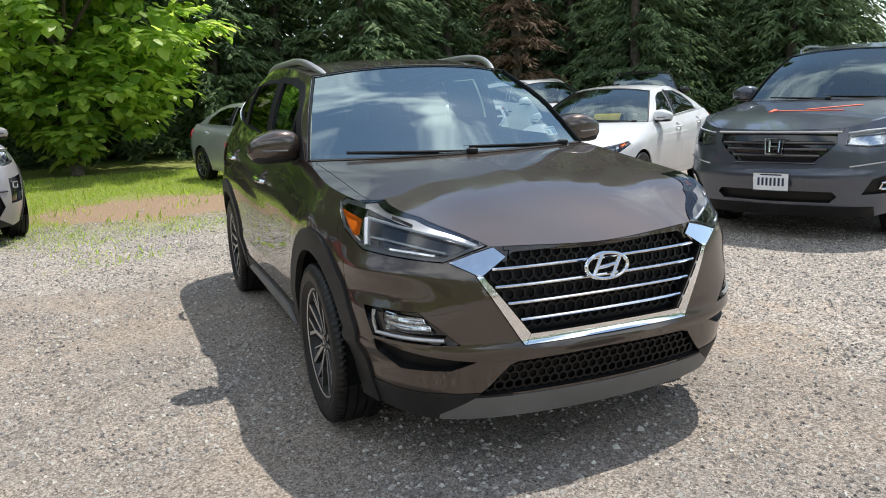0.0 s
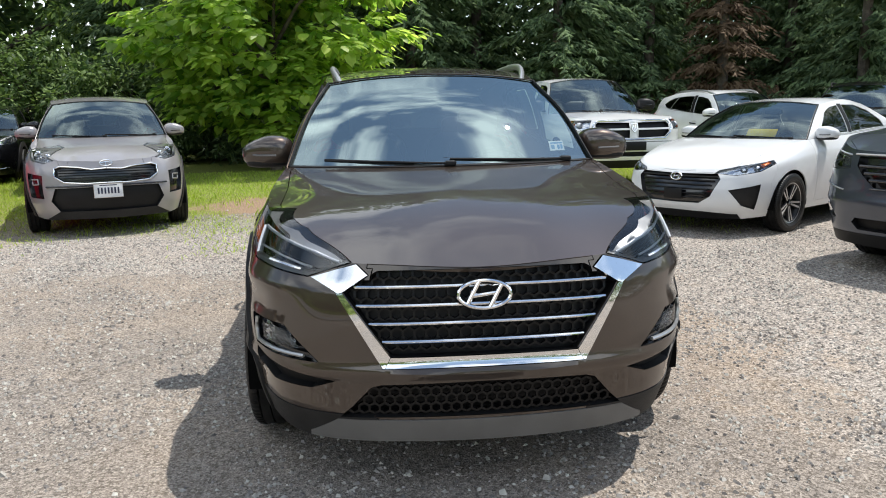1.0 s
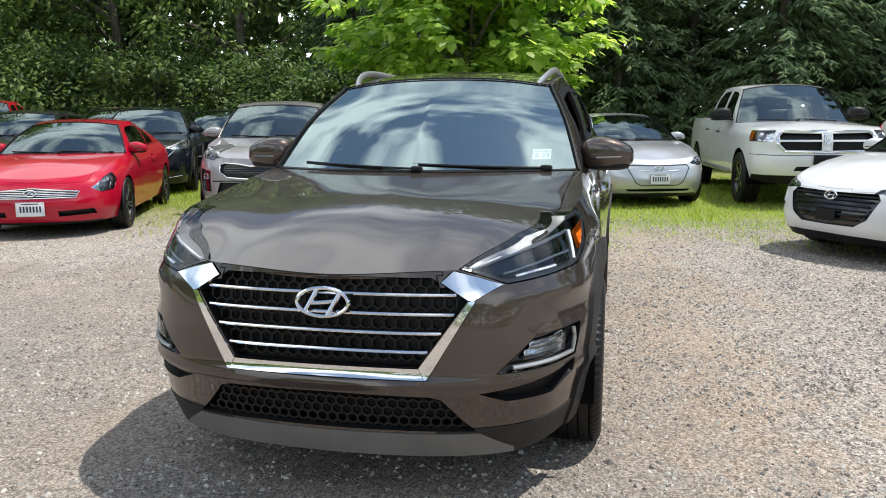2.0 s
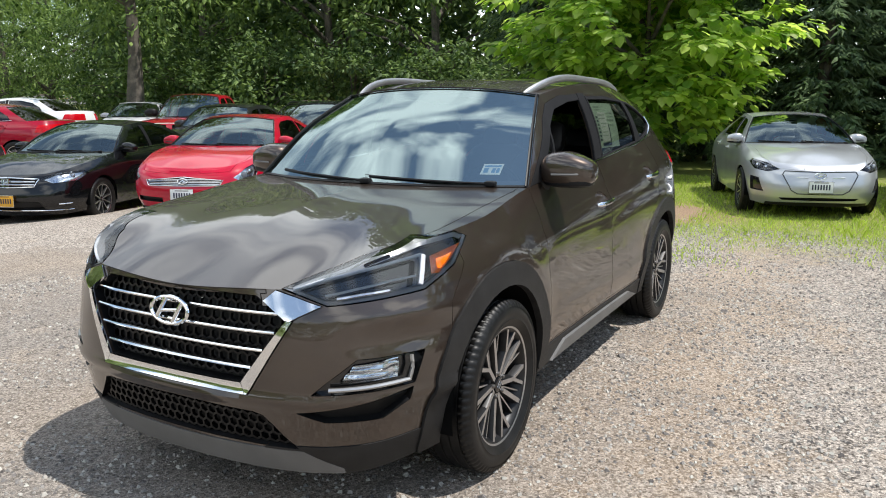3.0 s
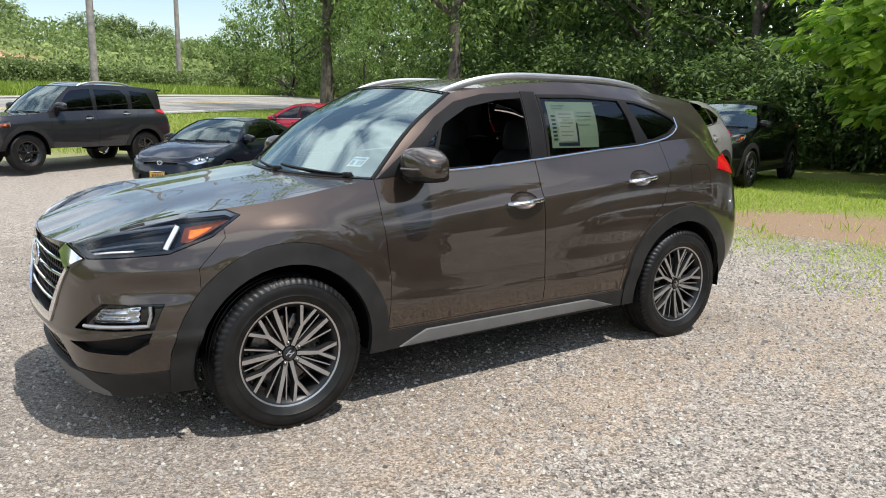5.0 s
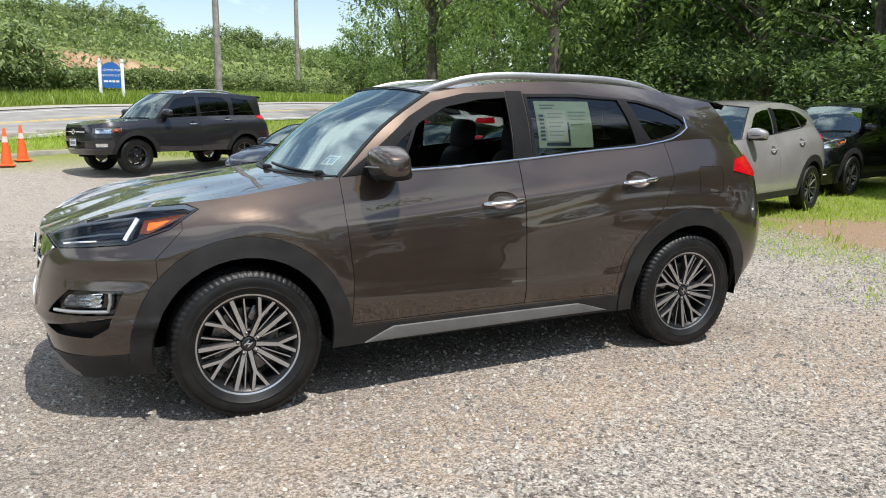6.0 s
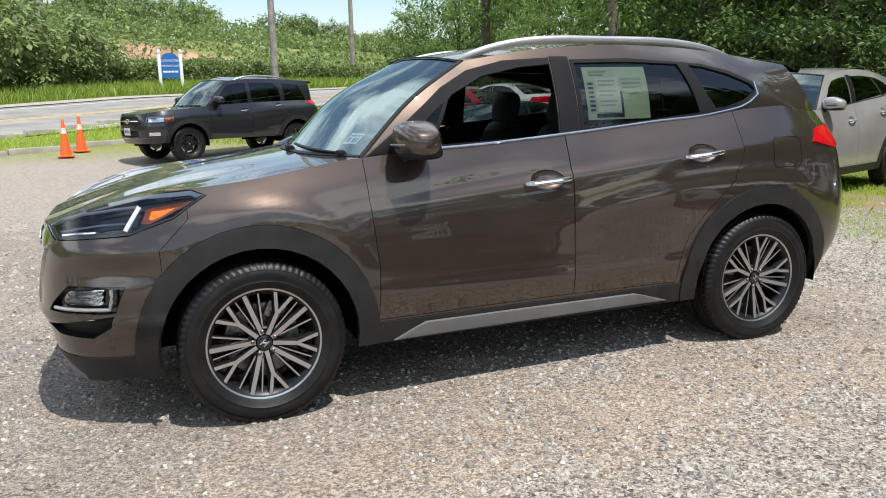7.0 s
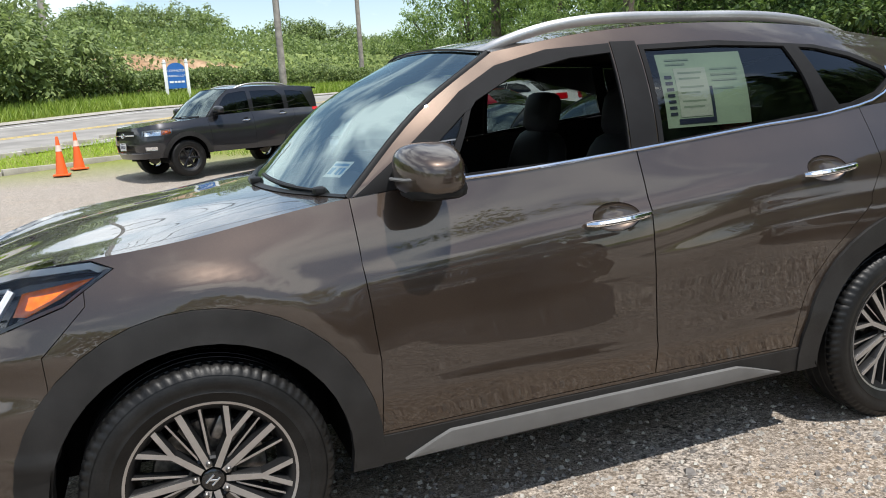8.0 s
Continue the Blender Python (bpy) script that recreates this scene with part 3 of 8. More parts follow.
def add_wheel(car, s, x, y, turn=0.0, spin=0.0):
    ms = wheel_meshes(s["wheel"], s["R"], s["rr"], s.get("tw", 0.225))
    w = new("wheel", ms["disc"])
    w.parent = car
    w.matrix_local = pose(x, y, s["R"] - 0.006, spin, 0, turn + (180 if x < 0 else 0))
    for nm, lb in (("tyre", "black rubber tyre with grooved tread"), ("rim", "machined alloy rim"), ("cap", "round wheel cap")):
        o = new({"cap": "hub_cap"}.get(nm, nm), ms[nm])
        o.parent = w
        tagged(o, lb)
    if s.get("nuts"):
        for i in range(5):
            o = new("wheel_nut", ms["nuts"])
            o.parent = w
            t = radians(36 + i * 72)
            o.matrix_local = pose(0, 0.050 * math.sin(t), 0.050 * math.cos(t))


# ---- cars: small parts ----
def superq(bm, c, r, e1=0.6, e2=0.6, nu=20, nv=12, shape=None):
    """A rounded block: a superellipsoid of half sizes r about c; shape may bend each unit point."""
    sp = lambda v, e: math.copysign(abs(v) ** e, v) if abs(v) > 1e-9 else 0.0
    G = np.zeros((nv + 1, nu + 1, 3))
    for i in range(nv + 1):
        t = -math.pi / 2 + math.pi * i / nv
        for j in range(nu + 1):
            g = 2 * math.pi * j / nu
            p = Vector((sp(math.cos(t), e1) * sp(math.cos(g), e2), sp(math.cos(t), e1) * sp(math.sin(g), e2), sp(math.sin(t), e1)))
            if shape:
                p = shape(p)
            G[i, j] = (c[0] + p.x * r[0], c[1] + p.y * r[1], c[2] + p.z * r[2])
    b = add_grid(bmesh.new(), G)
    bmesh.ops.remove_doubles(b, verts=b.verts[:], dist=1e-4)
    bmesh.ops.recalc_face_normals(b, faces=b.faces[:])
    me = bpy.data.meshes.new("tmp")
    b.to_mesh(me)
    b.free()
    bm.from_mesh(me)
    bpy.data.meshes.remove(me)
    return bm


def add_mirrors(car, s, skin):
    """Two door mirrors: a rounded shell on an arm, with its glass and a turn light."""
    mx, my, mz = s["mirror"]
    ms = s.get("mscale", 1.0)

    def bent(p):
        top = max(0, p.z)
        return Vector((p.x * (1 - 0.06 * p.z), p.y * (1 - 0.22 * max(0, p.x)), p.z * (1 - 0.36 * max(0, p.x) * (top > 0)) - 0.10 * max(0, p.x) * top))

    bm = superq(bmesh.new(), (mx - 0.12 * ms, my, mz), (0.132 * ms, 0.105 * ms, 0.080 * ms), 0.62, 0.72, 30, 18, bent)
    for v in bm.verts:
        v.co.y = min(v.co.y, my + 0.070 * ms)
    h = part("door_mirror", bm, s.get("mirror_mat", s["paint"]), car)
    bm = superq(bmesh.new(), (mx - 0.12 * ms, my + 0.004, mz - 0.056 * ms), (0.118 * ms, 0.092 * ms, 0.032 * ms), 0.6, 0.7, 18, 8)
    lo = part("lower_cover", bm, BLACK, h)
    bm = box(bmesh.new(), (mx - 0.215 * ms, my + 0.066 * ms, mz - 0.046 * ms), (mx - 0.065 * ms, my + 0.0715 * ms, mz + 0.044 * ms), 0.002)
    gl = part("mirror_glass", bm, CHROME, h)
    bm = tube(bmesh.new(), [(mx - 0.20 * ms, my + 0.01, mz - 0.06 * ms), (mx - 0.27 * ms, my - 0.02, mz - 0.075 * ms), (s["mfoot"], my - 0.05, mz - 0.085 * ms)], [0.035 * ms, 0.03 * ms, 0.04 * ms], 10, 0.6)
    ar = part("arm", bm, BLACK, h)
    bm = tube(bmesh.new(), [(mx - 0.17 * ms, my - 0.110 * ms, mz - 0.022), (mx - 0.07 * ms, my - 0.100 * ms, mz - 0.020), (mx - 0.012 * ms, my - 0.045 * ms, mz - 0.016), (mx + 0.006 * ms, my + 0.01, mz - 0.012)], 0.0055, 6)
    ti = part("turn_light", bm, s.get("mirror_strip", GLOSSBLACK), h)
    h2 = mirrored(h)
    for o in (lo, gl, ar, ti):
        t = mirrored(o)
        t.parent = h2


def add_plate(car, p, rx, mtl, w=0.305, h=0.155, rz=0.0, label="white number plate with dark characters", rows=((0.0, 0.07, 7),)):
    """A number plate; its characters are plain bars."""
    m = pose(*p, 90 + rx, 0, rz)
    bm = box(bmesh.new(), (-w / 2, -h / 2, -0.004), (w / 2, h / 2, 0.004), 0.003)
    bmesh.ops.transform(bm, matrix=m, verts=bm.verts[:])
    pl = part("number_plate", bm, mtl, car, label)
    bm = bmesh.new()
    for dz, bh, n in rows:
        for i in range(n):
            x = (i - (n - 1) / 2) * w * 0.8 / n
            box(bm, (x - w * 0.030, dz - bh / 2, 0.0042), (x + w * 0.030, dz + bh / 2, 0.006))
    box(bm, (-w * 0.3, h * 0.36, 0.0042), (w * 0.3, h * 0.43, 0.006))
    bmesh.ops.transform(bm, matrix=m, verts=bm.verts[:])
    part("plate_marks", bm, PLATEINK, pl)
    bm = bmesh.new()
    for pts in (((-w / 2, -h / 2), (w / 2, -h / 2), (w / 2, h / 2), (-w / 2, h / 2)),):
        tube(bm, [(x, y, 0.004) for x, y in (*pts, pts[0])], 0.006, 6, cap=False)
    bmesh.ops.transform(bm, matrix=m, verts=bm.verts[:])
    part("plate_surround", bm, CHROME, pl)


def add_cabin(car, s):
    """Seats, dashboard and wheel behind the glass."""
    sc, y0, z0 = s.get("cab", (1.0, 0.0, 0.0))
    trim = s.get("trim", FABRIC)
    for y, xs in ((0.22, (-0.36, 0.36)), (1.08, (-0.33, 0.33))):
        if y > 1 and s.get("two_door"):
            y = 0.95
        for x in xs:
            fat = 0.25 if y < 0.5 else 0.31
            bm = superq(bmesh.new(), (x * sc, y0 + y - 0.20, z0 + 0.55), (fat * sc, 0.27, 0.10), 0.5, 0.5, 16, 8)
            seat = part("seat", bm, trim, car, "dark leather seat")
            bm = superq(bmesh.new(), (0, 0, 0), (fat * sc * 0.92, 0.085, 0.33), 0.45, 0.6, 16, 10, lambda p: Vector((p.x * (1 - 0.12 * p.z), p.y, p.z)))
            bmesh.ops.transform(bm, matrix=pose(x * sc, y0 + y + 0.12, z0 + 0.88, -14), verts=bm.verts[:])
            part("backrest", bm, trim, seat)
            bm = superq(bmesh.new(), (0, 0, 0), (0.135, 0.055, 0.10), 0.55, 0.6, 14, 8)
            bmesh.ops.transform(bm, matrix=pose(x * sc, y0 + y + 0.20, z0 + 1.285 if y < 0.5 else z0 + 1.22, -10), verts=bm.verts[:])
            part("headrest", bm, trim, seat)
    k = s["curves"]["cowl"]
    n = len(k) - 1
    bm = bmesh.new()
    G = []
    for u in np.linspace(-0.97, 0.97, 25):
        c = k[int(round(abs(u) * n))]
        x = math.copysign(c[0], u) * 0.95
        G.append([(x, c[1] + 0.06, c[2] - 0.05), (x, c[1] + 0.40, c[2] - 0.055), (x, c[1] + 0.50, c[2] - 0.10), (x, c[1] + 0.52, c[2] - 0.35), (x, c[1] + 0.40, c[2] - 0.60)])
    add_grid(bm, np.array(G))
    bmesh.ops.recalc_face_normals(bm, faces=bm.faces[:])
    part("dashboard", bm, BLACK, car)
    c = k[0]
    bm = bmesh.new()
    ring = [(0.37 * sc + 0.185 * math.cos(t), 0, 0.185 * math.sin(t)) for t in np.linspace(0, 2 * math.pi, 33)]
    tube(bm, ring, 0.016, 8, cap=False, up=(0, 1, 0))
    superq(bm, (0.37 * sc, 0, 0), (0.07, 0.03, 0.055), 0.6, 0.6, 12, 8)
    for t in (0.1, math.pi - 0.1, -math.pi / 2):
        tube(bm, [(0.37 * sc, 0, 0), (0.37 * sc + 0.18 * math.cos(t), 0, 0.18 * math.sin(t))], 0.014, 6)
    bmesh.ops.transform(bm, matrix=pose(0, c[1] + 0.62, c[2] - 0.12, -25), verts=bm.verts[:])
    part("steering_wheel", bm, BLACK, car)
    bm = superq(bmesh.new(), (0, s["hdrc"][0] + 0.10, s["hdrc"][1] - 0.13), (0.115, 0.018, 0.035), 0.5, 0.5, 14, 8)
    part("rear_view_mirror", bm, BLACK, car)


def add_wipers(car, cowl, scr):
    """Two wiper arms lying along the foot of the windscreen."""
    n = len(cowl) - 1
    for x0, x1 in ((0.62, 0.02), (0.02, -0.56)):
        bm = bmesh.new()
        pts, pts2 = [], []
        for t in np.linspace(0, 1, 9):
            x = x0 + (x1 - x0) * t
            c = cowl[int(round(min(1, abs(x) / cowl[-1][0]) * n))]
            pts.append((x, c[1] + 0.004 + 0.030 * t, c[2] + 0.014 + 0.020 * t))
            pts2.append((x - 0.03, c[1] + 0.012 + 0.034 * t, c[2] + 0.010 + 0.022 * t))
        tube(bm, pts, 0.006, 6)
        tube(bm, pts2[2:], 0.006, 6, 1.5)
        superq(bm, pts[0], (0.03, 0.022, 0.014), 0.6, 0.6, 10, 6)
        part("wiper", bm, BLACK, car)


def badge(bm, p, w, h, style, rx=0.0):
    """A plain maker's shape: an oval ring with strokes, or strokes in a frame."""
    b = bmesh.new()
    if style in ("oval", "loops", "wing"):
        ring = [(w * math.cos(t), h * math.sin(t), 0) for t in np.linspace(0, 2 * math.pi, 41)]
        tube(b, ring, [0.0075 if style == "oval" else 0.007] * 41, 8, 0.8, cap=False)
    if style == "oval":
        for q in (((-0.66, -0.66), (-0.20, 0.92)), ((0.20, -0.92), (0.66, 0.66))):
            tube(b, [(x * w, y * h, 0) for x, y in q], 0.0085, 8, 0.8)
        tube(b, [(-0.44 * w, -0.10 * h, 0), (-0.1 * w, -0.02 * h, 0.002), (0.1 * w, 0.02 * h, 0.002), (0.44 * w, 0.10 * h, 0)], 0.007, 8, 0.8)
    elif style == "frame":
        for q in (((-0.8, -1), (-0.95, 1), (0.95, 1), (0.8, -1), (-0.8, -1)), ((-0.45, -0.75), (-0.5, 0.75)), ((0.45, -0.75), (0.5, 0.75)), ((-0.45, 0), (0.45, 0))):
            tube(b, [(x * w, y * h, 0) for x, y in q], 0.008, 6, 0.8)
    elif style == "loops":
        tube(b, [(-0.9 * w, 0.1 * h, 0), (0, 0.35 * h, 0), (0.9 * w, 0.1 * h, 0)], 0.006, 6)
        tube(b, [(0, -h, 0), (-0.1 * w, 0.3 * h, 0)], 0.006, 6)
    elif style == "shield":
        for q in (((-0.8, 1), (0.8, 1), (0.7, -0.3), (0, -1), (-0.7, -0.3), (-0.8, 1)), ((-0.4, 0.6), (0, -0.5), (0.4, 0.6))):
            tube(b, [(x * w, y * h, 0) for x, y in q], 0.012, 6)
    elif style == "wing":
        tube(b, [(-0.5 * w, -0.4 * h, 0), (0, 0.5 * h, 0), (0.5 * w, -0.4 * h, 0)], 0.006, 6)
    bmesh.ops.transform(b, matrix=pose(*p, 90 + rx), verts=b.verts[:])
    me = bpy.data.meshes.new("tmp")
    b.to_mesh(me)
    b.free()
    bm.from_mesh(me)
    bpy.data.meshes.remove(me)
    return bm


# ---- cars: putting one together ----
def build_car(s, name, label, m, group="cars parked on the lot"):
    car = thing(name, label, s.get("cat", "car"), m, group)
    P = s["paint"]
    sk = shell(s)
    cv = s["curves"] = sk["curves"]
    body, side = sk["body"], sk["side"]
    a, hw = s["wb"] / 2, s["w"] / 2
    R, ra = s["R"], s["arch"]
    zc = s["R"] - 0.006
    tree, stree = BVHTree.FromBMesh(body), BVHTree.FromBMesh(side)
    both = body.copy()
    me = bpy.data.meshes.new("tmp")
    side.to_mesh(me)
    both.from_mesh(me)
    bpy.data.meshes.remove(me)
    stree = BVHTree.FromBMesh(both)
    both.free()
    s["glass_tree"] = BVHTree.FromBMesh(sk["screen"])
    sides = lambda c: c.x > 0.45 * hw
    # wheel openings, arch trims
    for cy in (-a, a):
        bmesh.ops.delete(body, geom=cut(body, disc_poly(cy, zc, ra), SIDE, sides, -0.2), context="FACES")
        if s.get("clad"):
            f = cut(body, disc_poly(cy, zc, ra + s["clad"]), SIDE, lambda c: c.x > 0.6 * hw and c.z < zc + ra + s["clad"] + 0.03, 0.02)
            t = part("wheel_arch_trim", hem(lift(body, f), 0.001, 0.03, 0.012), CLAD, car, "dark plastic wheel arch trim")
            mirrored(t)
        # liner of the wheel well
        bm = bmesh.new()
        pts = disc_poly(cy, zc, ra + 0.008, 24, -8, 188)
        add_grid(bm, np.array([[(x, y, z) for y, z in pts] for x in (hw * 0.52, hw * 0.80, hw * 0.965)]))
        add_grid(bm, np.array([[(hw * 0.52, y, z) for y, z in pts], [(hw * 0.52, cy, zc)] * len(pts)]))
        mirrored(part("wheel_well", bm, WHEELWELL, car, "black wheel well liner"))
    if s.get("sill"):
        f = cut(body, s["sill"], SIDE, sides, -0.5)
        mirrored(part("sill_trim", hem(lift(body, f), 0.001, 0.02, 0.006), CLAD if s.get("clad") else P, car))
    if s.get("sill_strip"):
        f = [(y, z) for y, z in s["sill_strip"]]
        bm = bmesh.new()
        G = []
        y0, y1 = f[0][0], f[3][0]
        for t in np.linspace(0, 1, 30):
            y = y0 + (y1 - y0) * t
            zl = f[0][1] + (f[3][1] - f[0][1]) * t
            zh = float(np.interp(y, (f[0][0], f[1][0], f[2][0], f[3][0]), (f[0][1], f[1][1], f[2][1], f[3][1])))
            row = []
            for u, o in ((0, 0.006), (0.05, 0.020), (0.5, 0.022), (0.95, 0.020), (1, 0.006)):
                h = onto(tree, SIDE, (y, zl + (zh - zl) * u))
                row.append((h.x + o, y, zl + (zh - zl) * u) if h is not None else (hw * 0.96 + o, y, zl + (zh - zl) * u))
            G.append(row)
        add_grid(bm, np.array(G))
        for fc in bm.faces:
            fc.normal_update()
            if fc.normal.x < 0:
                fc.normal_flip()
        mirrored(part("sill_strip", bm, SKID, car, "silver-grey sill strip"))
    # lamps
    if s.get("lamp"):
        poly = flat(s["lamp"], CORNER)
        f = lift(body, cut(body, poly, CORNER, lambda c: c.y < -a + 0.25 and c.x > 0.15, 0.0))
        bmesh.ops.remove_doubles(f, verts=f.verts[:], dist=0.005)
        bmesh.ops.dissolve_degenerate(f, dist=0.003, edges=f.edges[:])
        bmesh.ops.recalc_face_normals(f, faces=f.faces[:])
        if sum(q.normal.dot(CORNER[2]) * q.calc_area() for q in f.faces) < 0:
            bmesh.ops.reverse_faces(f, faces=f.faces[:])
        house = f.copy()
        lens = part("headlight", hem(f, 0.002, 0.01, 0.001), LENS, car, "clear headlight lens")
        bm = house
        bmesh.ops.translate(bm, vec=-CORNER[2] * (s.get("lamp_depth", 0.03) + 0.012), verts=bm.verts[:])
        hs = part("lamp_housing", bm, s.get("lamp_back", REFLECTOR), lens, s.get("lamp_back_label", ""))
        kids = [hs]
        if s.get("bezel"):
            turn = 1 if sum(p[0] * q[1] - q[0] * p[1] for p, q in zip(poly, poly[1:] + poly[:1])) > 0 else -1
            dense = []
            for p, q in zip(poly, poly[1:] + poly[:1]):
                n = max(1, int(math.dist(p, q) / 0.03))
                dense += [(p[0] + (q[0] - p[0]) * t / n, p[1] + (q[1] - p[1]) * t / n) for t in range(n)]
            G, m = [], len(dense)
            for k2, bk in ((0.005, 0.004), (0.022, 0.010), (0.025, 0.030)):
                row = []
                for i in range(m + 1):
                    (x, y), (x0, y0), (x1, y1) = dense[i % m], dense[i % m - 1], dense[(i + 1) % m]
                    ln = math.hypot(x1 - x0, y1 - y0)
                    nx, ny = -(y1 - y0) / ln * turn, (x1 - x0) / ln * turn
                    d = k2 * (1.0 if ny < 0.3 else 0.55)
                    h = onto(tree, CORNER, (x + nx * d, y + ny * d), bk)
                    row.append(h if h is not None else (row[-1] if row else Vector((0, 0, 0))))
                G.append(row)
            bz = add_grid(bmesh.new(), np.array(G))
            bmesh.ops.recalc_face_normals(bz, faces=bz.faces[:])
            kids.append(part("lamp_bezel", bz, SATIN, lens, "satin lamp bezel"))
        for c, r, mt, nm in s.get("bulbs", ()):
            bm = superq(bmesh.new(), c, (r, r, r), 1, 1, 14, 8)
            kids.append(part(nm, bm, mt, lens))
        for nm, pts, rad, mt, fl in s.get("strips", ()):
            ln = trace(tree, CORNER, flat(pts, CORNER), 0.02, -0.007)
            if len(ln) > 1:
                kids.append(part(nm, tube(bmesh.new(), ln, rad, 8, fl), mt, lens))
        if s.get("amber"):
            ap = flat(s["amber"], CORNER)
            tmp = bmesh.new()
            vs = [tmp.verts.new(onto(tree, CORNER, p, 0.004)) for p in ap if onto(tree, CORNER, p) is not None]
            ctr = tmp.verts.new(sum((v.co for v in vs), Vector()) / len(vs) + Vector((0.012, -0.012, 0)))
            for i in range(len(vs)):
                tmp.faces.new((ctr, vs[i], vs[(i + 1) % len(vs)]))
            bmesh.ops.recalc_face_normals(tmp, faces=tmp.faces[:])
            kids.append(part("side_marker", tmp, AMBER, lens, "amber turn signal lens"))
        l2 = mirrored(lens)
        for o in kids:
            t = mirrored(o)
            t.parent = l2
    # chrome corners reach up to the bonnet's edge
    for nm, poly, mt, lb in s.get("corners", ()):
        f = lift(body, cut(body, list(poly), FRONT, lambda c: c.y < -(a + s["fo"]) + 0.3, 0.1))
        z0, z1 = min(v.co.z for v in f.verts), max(v.co.z for v in f.verts)
        for v in f.verts:
            v.co.y -= 0.010 * (z1 - v.co.z) / (z1 - z0)
        mirrored(part(nm, hem(f, 0.001, 0.020, 0.006), mt, car, lb))
    # bonnet
    f = cut(body, s["hood"], TOP, lambda c: c.y < s["cowl_y"] + 0.02 and c.z > s["zt"][0] - 0.03, 0.25)
    part("bonnet", whole(hem(lift(body, f), 0.003, 0.02)), P, car)
    # recessed panels of the front: (name, polygon, depth, material, label)
    for nm, poly, dep, mt, lb in s.get("wells", ()):
        pj = CORNER if len(poly[0]) == 3 else FRONT
        pl = flat(poly, CORNER) if pj is CORNER else list(poly)
        f = lift(body, cut(body, pl, pj, lambda c: c.y < -a and (pj is CORNER or c.y < -(a + s["fo"]) + 0.34), 0.12))
        mid = pj is FRONT and min(p[0] for p in pl) < 0.01
        back = offset(f.copy(), -dep)
        drop = f.faces[:]
        b2 = hem(f, 0.0005, dep)
        # keep the folded wall, drop the skin itself, and close it at depth
        bmesh.ops.delete(b2, geom=drop, context="FACES")
        me = bpy.data.meshes.new("tmp")
        back.to_mesh(me)
        b2.from_mesh(me)
        bpy.data.meshes.remove(me)
        back.free()
        if mid:
            part(nm, whole(b2), mt, car, lb)
        else:
            mirrored(part(nm, b2, mt, car, lb))
    for nm, poly, mt, lb in s.get("inlays", ()):
        pj = CORNER if len(poly[0]) == 3 else FRONT
        pl = flat(poly, CORNER) if pj is CORNER else list(poly)
        f = lift(body, cut(body, pl, pj, lambda c: c.y < -(a + s["fo"]) + 0.5, -0.3 if nm in ("skid_plate", "lower_lip", "front_valance", "lower_apron") else 0.2))
        mid = pj is FRONT and min(p[0] for p in pl) < 0.01
        o = hem(f, 0.0008, 0.012, 0.009 if mt is CHROME else 0.003)
        if mid:
            part(nm, whole(o), mt, car, lb)
        else:
            mirrored(part(nm, o, mt, car, lb))
    # bars across the front: (name, points in x and z, radius, flatness, material, proud)
    for nm, pts, rad, fl, mt, proud in s.get("bars", ()):
        full = [(-x, z) for x, z in pts[::-1] if x > 0] + list(pts)
        ln = []
        for x, z in full:
            h = onto(tree, FRONT, (abs(x), z), -proud)
            if h is not None:
                ln.append((x, h.y, h.z))
        if len(ln) > 1:
            part(nm, tube(bmesh.new(), ln, rad, 8, fl), mt, car)
    for nm, pts, rad, fl, mt, proud in s.get("twin_bars", ()):
        pj = CORNER if len(pts[0]) == 3 else FRONT
        ln = trace(tree, pj, flat(pts, CORNER) if pj is CORNER else pts, 0.03, proud)
        if len(ln) > 1:
            mirrored(part(nm, tube(bmesh.new(), ln, rad, 8, fl), mt, car))
    # tail lamps
    if s.get("tail"):
        f = lift(body, cut(body, s["tail"], SIDE, lambda c: c.y > a and c.x > 0.3 * hw, 0.0))
        mirrored(part("tail_light", hem(f, 0.001, 0.02, 0.008), REDLENS, car, "red tail light lens"))
    for nm, poly, mt in s.get("top_inlays", ()):
        f = lift(body, cut(body, list(poly), TOP, lambda c: c.z > s["zt"][0] - 0.05, 0.3))
        part(nm, whole(hem(f, 0.001, 0.01, 0.006)), mt, car)
    # doors and bumper joints
    for nm, poly in s.get("doors", ()):
        f = lift(body, cut(body, list(poly), SIDE, sides, -0.1))
        card = offset(f.copy(), -0.055)
        for (y, z, ty) in s.get("handles", {}).get(nm, ()):
            hl = s.get("handle_len", 0.20)
            oval = [(y + hl * 0.5 + hl * 0.36 * math.cos(t), z + ty / 2 + 0.004 + 0.046 * math.sin(t)) for t in np.linspace(0, 2 * math.pi, 29)[:-1]]
            bmesh.ops.delete(f, geom=cut(f, oval, SIDE, None, -0.1), context="FACES")
        d = part(nm, hem(f, 0.0022, 0.016), P, car)
        d2 = mirrored(d)
        c = part("door_card", card, BLACK, d)
        c2 = mirrored(c)
        c2.parent = d2
        for (y, z, ty) in s.get("handles", {}).get(nm, ()):
            n0 = onto(tree, SIDE, (y, z))
            n1 = onto(tree, SIDE, (y + s.get("handle_len", 0.20), z + ty))
            if n0 is None or n1 is None:
                continue
            ln = [n0 + (n1 - n0) * t + Vector((0.010 + 0.028 * math.sin(math.pi * t) ** 0.6, 0, 0)) for t in np.linspace(0, 1, 11)]
            h = part("door_handle", tube(bmesh.new(), ln, [0.010] + [0.0160] * 9 + [0.010], 10, 0.85), s.get("handle_mat", P), d, s.get("handle_label", ""))
            h2 = mirrored(h)
            h2.parent = d2
